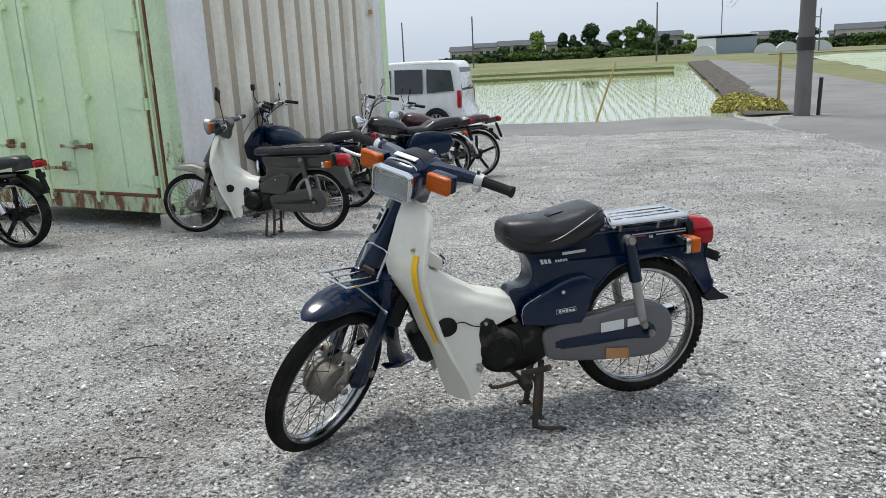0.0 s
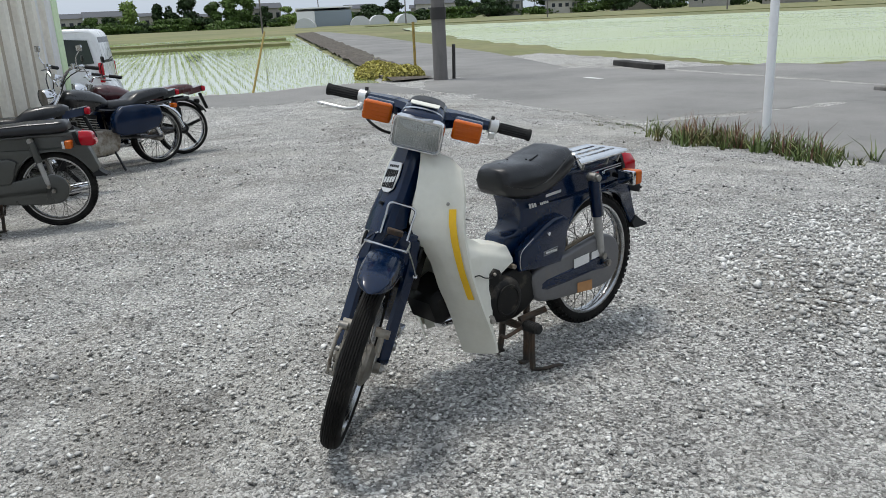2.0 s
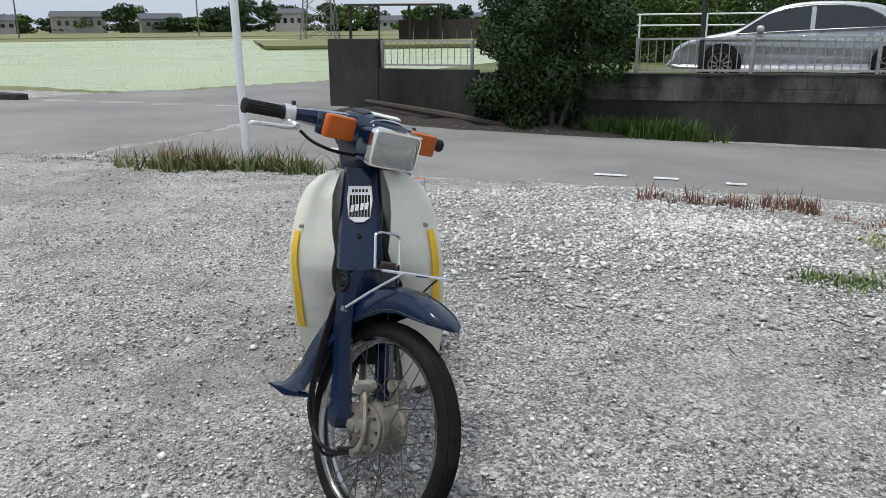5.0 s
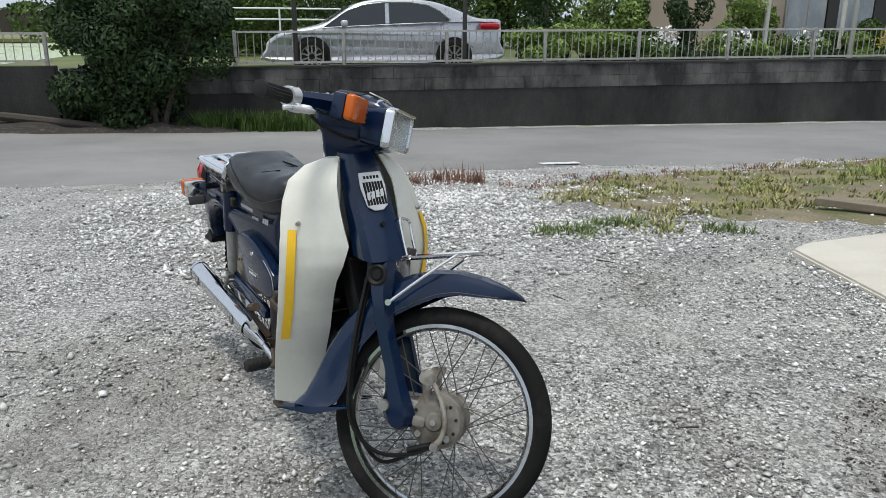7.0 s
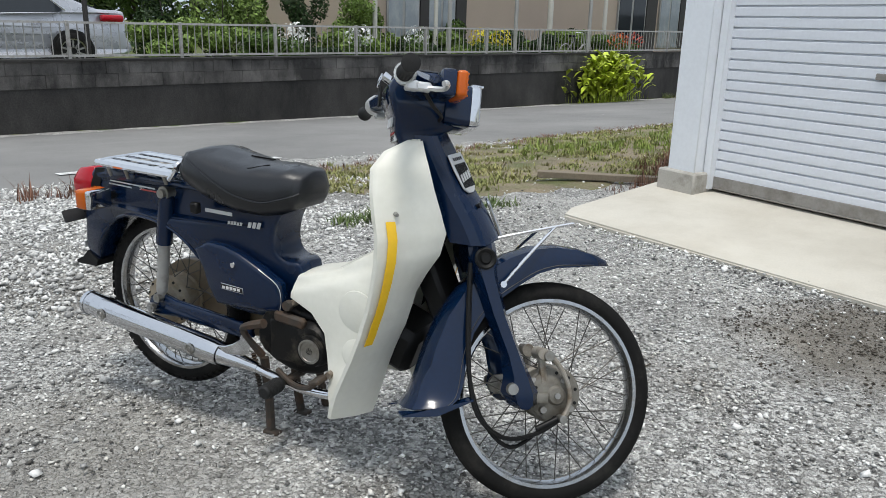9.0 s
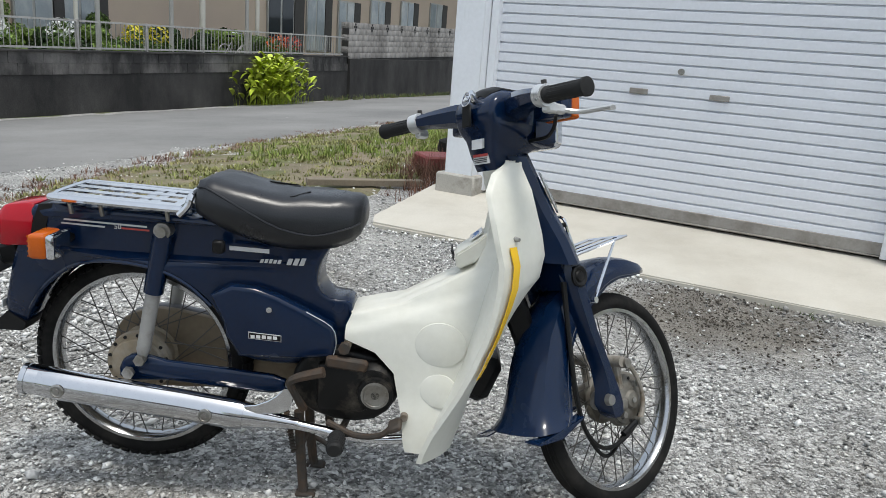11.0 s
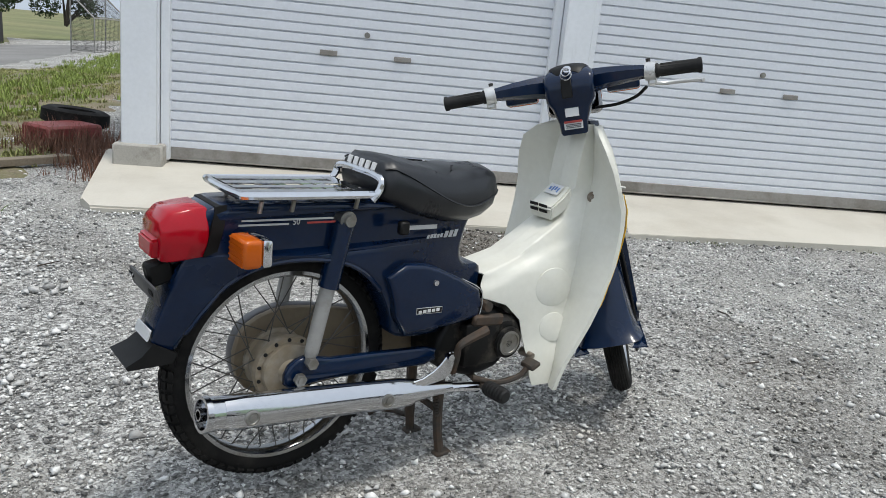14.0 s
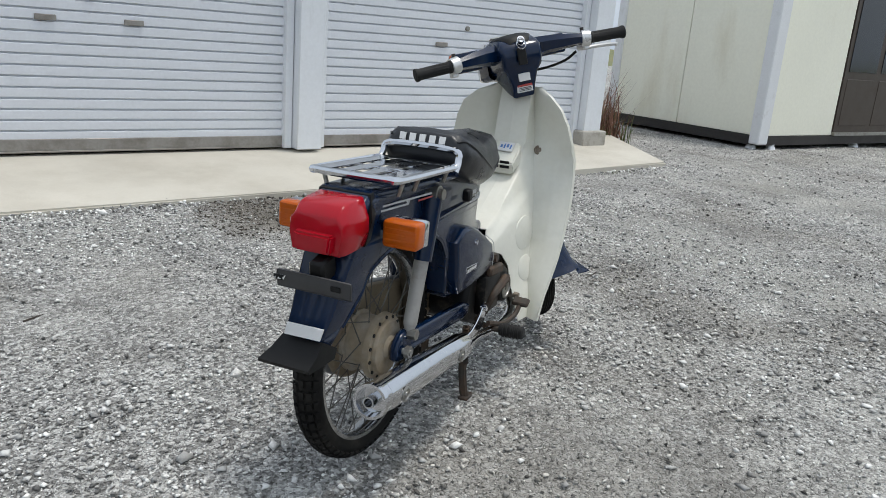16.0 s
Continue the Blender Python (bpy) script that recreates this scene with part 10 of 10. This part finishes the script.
    part("muffler", bm, CHROME if cruiser else BLACK_PAINT, ex)
    bm = bmesh.new()
    tube(bm, [(0.55 * k, 0.12, 0.22), (0.52 * k, 0.22, 0.02)], 0.012, 8, smooth=False)
    part("side_stand", bm, BLACK_PAINT, b)
    return b


build_roadster("black naked motorcycle parked before the container doors", (3.4, -4.85, 0), (4.63, -5.43, 0), BLACK_PAINT)
build_roadster("navy motorcycle with smoked windscreen and side bags", (0.4, -5.45, 0), (1.52, -5.9, 0), NAVY, cowl=True, high=True)
build_roadster("black cruiser motorcycle with chromed rear fender and long bars", (-0.98, -6.65, 0), (0.42, -6.4, 0), BLACK_PAINT, cruiser=True, high=True)
build_roadster("black and maroon motorcycle with stepped seat", (-1.48, -7.1, 0), (-0.13, -7.2, 0), BLACK_PAINT, seat_mat=MAROON, tank_paint=MAROON)

# ---- loose gravel ----


def stones(name, label, n, centre, rmin, rmax, smin, smax, seed, power=0.5, sink=0.35, material=STONE, along=None):
    """Crushed angular chips strewn over the yard."""
    rng = np.random.default_rng(seed)
    r = rmin + (rmax - rmin) * rng.random(n) ** power
    a = rng.random(n) * 2 * np.pi
    x, y = centre[0] + r * np.cos(a), centre[1] + r * np.sin(a)
    if along:
        q = np.array([(p.x, p.y) for p in along])[rng.integers(len(along), size=n)]
        x, y = q[:, 0] + rng.normal(size=n) * rmax * 0.16, q[:, 1] + rng.normal(size=n) * rmax * 0.16
    clump = np.array([noise.noise((float(p) * 1.1, float(q) * 1.1, 7.0)) for p, q in zip(x, y)])
    keep = clump + rng.random(n) * 0.9 > 0.22
    damp = np.hypot(x - 1.9 - 0.25 * clump, y - 1.5)
    keep &= (damp > 0.62) | (rng.random(n) < 0.22) | (material is SOIL)
    gx = (x - G0.x) * GD.x + (y - G0.y) * GD.y
    gy = (x - G0.x) * GN.x + (y - G0.y) * GN.y
    if not along:
        keep &= ~((gx > -0.25) & (gx < 6.3) & (gy < 1.1 - 0.04 * gx))
        sx = (x - W0.x) * WN.x + (y - W0.y) * WN.y
        keep &= sx > 7.25 - 0.35 * rng.random(n) ** 3
        keep &= (x * 0.53 + y * 0.85 > -13.9 - 0.8 * rng.random(n) ** 3)
        keep &= (y > -4.6) | (x > -7.2 + 0.31 * (y + 4.6) - 0.4 * rng.random(n) ** 3)
    x, y = x[keep], y[keep]
    n = len(x)
    z = np.array([height(float(p), float(q)) + 0.012 * noise.noise((float(p) * 0.9, float(q) * 0.9, 0)) + 0.006 * noise.noise((float(p) * 2.7, float(q) * 2.7, 3)) for p, q in zip(x, y)])
    size = smin + (smax - smin) * rng.random(n) ** 3.2
    base = np.array([(1, 0, 0), (0, 1, 0), (-1, 0, 0), (0, -1, 0), (0, 0, 1), (0, 0, -1)], dtype=float)
    v = base[None] * rng.uniform(0.6, 1.15, (n, 6, 1)) + rng.normal(size=(n, 6, 3)) * 0.2
    v *= np.stack([rng.uniform(0.7, 1.3, n), rng.uniform(0.6, 1.1, n), rng.uniform(0.4, 0.8, n)], 1)[:, None]
    t = rng.random(n) * 6.28
    c, s = np.cos(t)[:, None], np.sin(t)[:, None]
    v = np.stack([v[:, :, 0] * c - v[:, :, 1] * s, v[:, :, 0] * s + v[:, :, 1] * c, v[:, :, 2]], 2)
    v = v * size[:, None, None] + np.stack([x, y, z + size * sink], 1)[:, None]
    f = np.array([(0, 1, 4), (1, 2, 4), (2, 3, 4), (3, 0, 4), (1, 0, 5), (2, 1, 5), (3, 2, 5), (0, 3, 5)])
    F = (np.arange(n)[:, None, None] * 6 + f[None]).reshape(-1, 3)
    tagged(raw_mesh(name, v.reshape(-1, 3), F, material), label, "gravel", kind="stuff")


stones("gravel_chips", "fine pale crushed stone round the motorcycle", 112000, (0.6, 0.0), 0, 3.4, 0.003, 0.0115, 1, 0.55, 0.55)
stones("gravel_chips", "crushed stone across the yard", 88000, (0.2, -1.6), 2.8, 12.5, 0.005, 0.0175, 2, 0.85, 0.5)
stones("gravel_chips", "larger pale stones lying loose", 3800, (0.5, 0.0), 0, 5.5, 0.008, 0.024, 3, 0.6, 0.3, PALE_STONE)
stones("stone_heap", "bank of coarse pale stones by the verge", 30000, (-2.35, 1.9), 0, 2.25, 0.008, 0.025, 4, 0.8, 0.45, PALE_STONE)
stones("gravel_chips", "bright pale chips scattered through the gravel", 13000, (0.4, -0.2), 0, 6.0, 0.005, 0.018, 6, 0.6, 0.5, PALE_STONE)
stones("soil_crumbs", "dark damp soil crumbs beside the concrete apron", 4500, (1.95, 1.55), 0, 0.55, 0.003, 0.01, 5, 0.8, 0.5, SOIL)

edge_line = [Vector((14, -23.5, 0)), Vector((-3.5, -14.2, 0)), Vector((-9.1, -10.7, 0)), Vector((-7.2, -4.7, 0)), at_wall(7.2, 0.4), at_wall(7.2, 14)]
edge_pts = [a.lerp(b, k / 40) for a, b in zip(edge_line, edge_line[1:]) for k in range(40)]
stones("gravel_chips", "loose chips strewn over the asphalt's edge", 9000, (0, 0), 0, 1, 0.004, 0.016, 8, 0.6, 0.6, STONE, edge_pts)
apron = [at_garage(a, 1.15 - a * 0.04, 0) for a in np.arange(0.0, 6.2, 0.05)]
stones("gravel_chips", "chips heaped along the apron's edge", 2600, (0, 0), 0, 0.3, 0.005, 0.016, 9, 0.6, 0.8, STONE, apron)

random.seed(12)
for i, (x, y) in enumerate(((1.9, -0.1), (1.25, 0.95), (0.1, 1.35), (-0.9, 0.6), (2.3, 0.35), (0.95, -1.25), (-0.5, -0.8), (2.1, 1.2), (1.9, -1.3), (-0.2, 1.9))):
    t = thing("twig", "dark dry twig lying on the gravel", "twig", "twigs on the gravel")
    bm = bmesh.new()
    a = random.uniform(0, 6.28)
    ln = random.uniform(0.05, 0.13)
    p = Vector((x, y, 0.014))
    d = Vector((math.cos(a), math.sin(a), 0))
    tube(bm, [p, p + d * ln * 0.5 + Vector((0.006, -0.008, 0.004)), p + d * ln], 0.0035, 5, 3, radii=(0.004, 0.003, 0.0015))
    part("stem", bm, BARK, t)

# blocks of the roadside wall, in two courses
bb = bmesh.new()
box(bb, (0, 0, 0), (0.05, 0.396, 0.227), None, 0.003)
first = None
wang = Matrix.Rotation(math.atan2(WD.y, WD.x) - math.pi / 2, 4, "Z")
for row in range(2):
    k = 3.5 + (0.2 if row else 0)
    while k < 29.2:
        if first is None:
            first = part("block", bb, BLOCK, wall, smooth=False)
            ob = first
        else:
            ob = new("block", first.data)
            ob.parent = wall
        ob.matrix_basis = Matrix.Translation(at_wall(-0.04 + random.uniform(-0.004, 0.004), k, -0.135 + row * 0.23 + rise(k))) @ wang
        k += 0.4
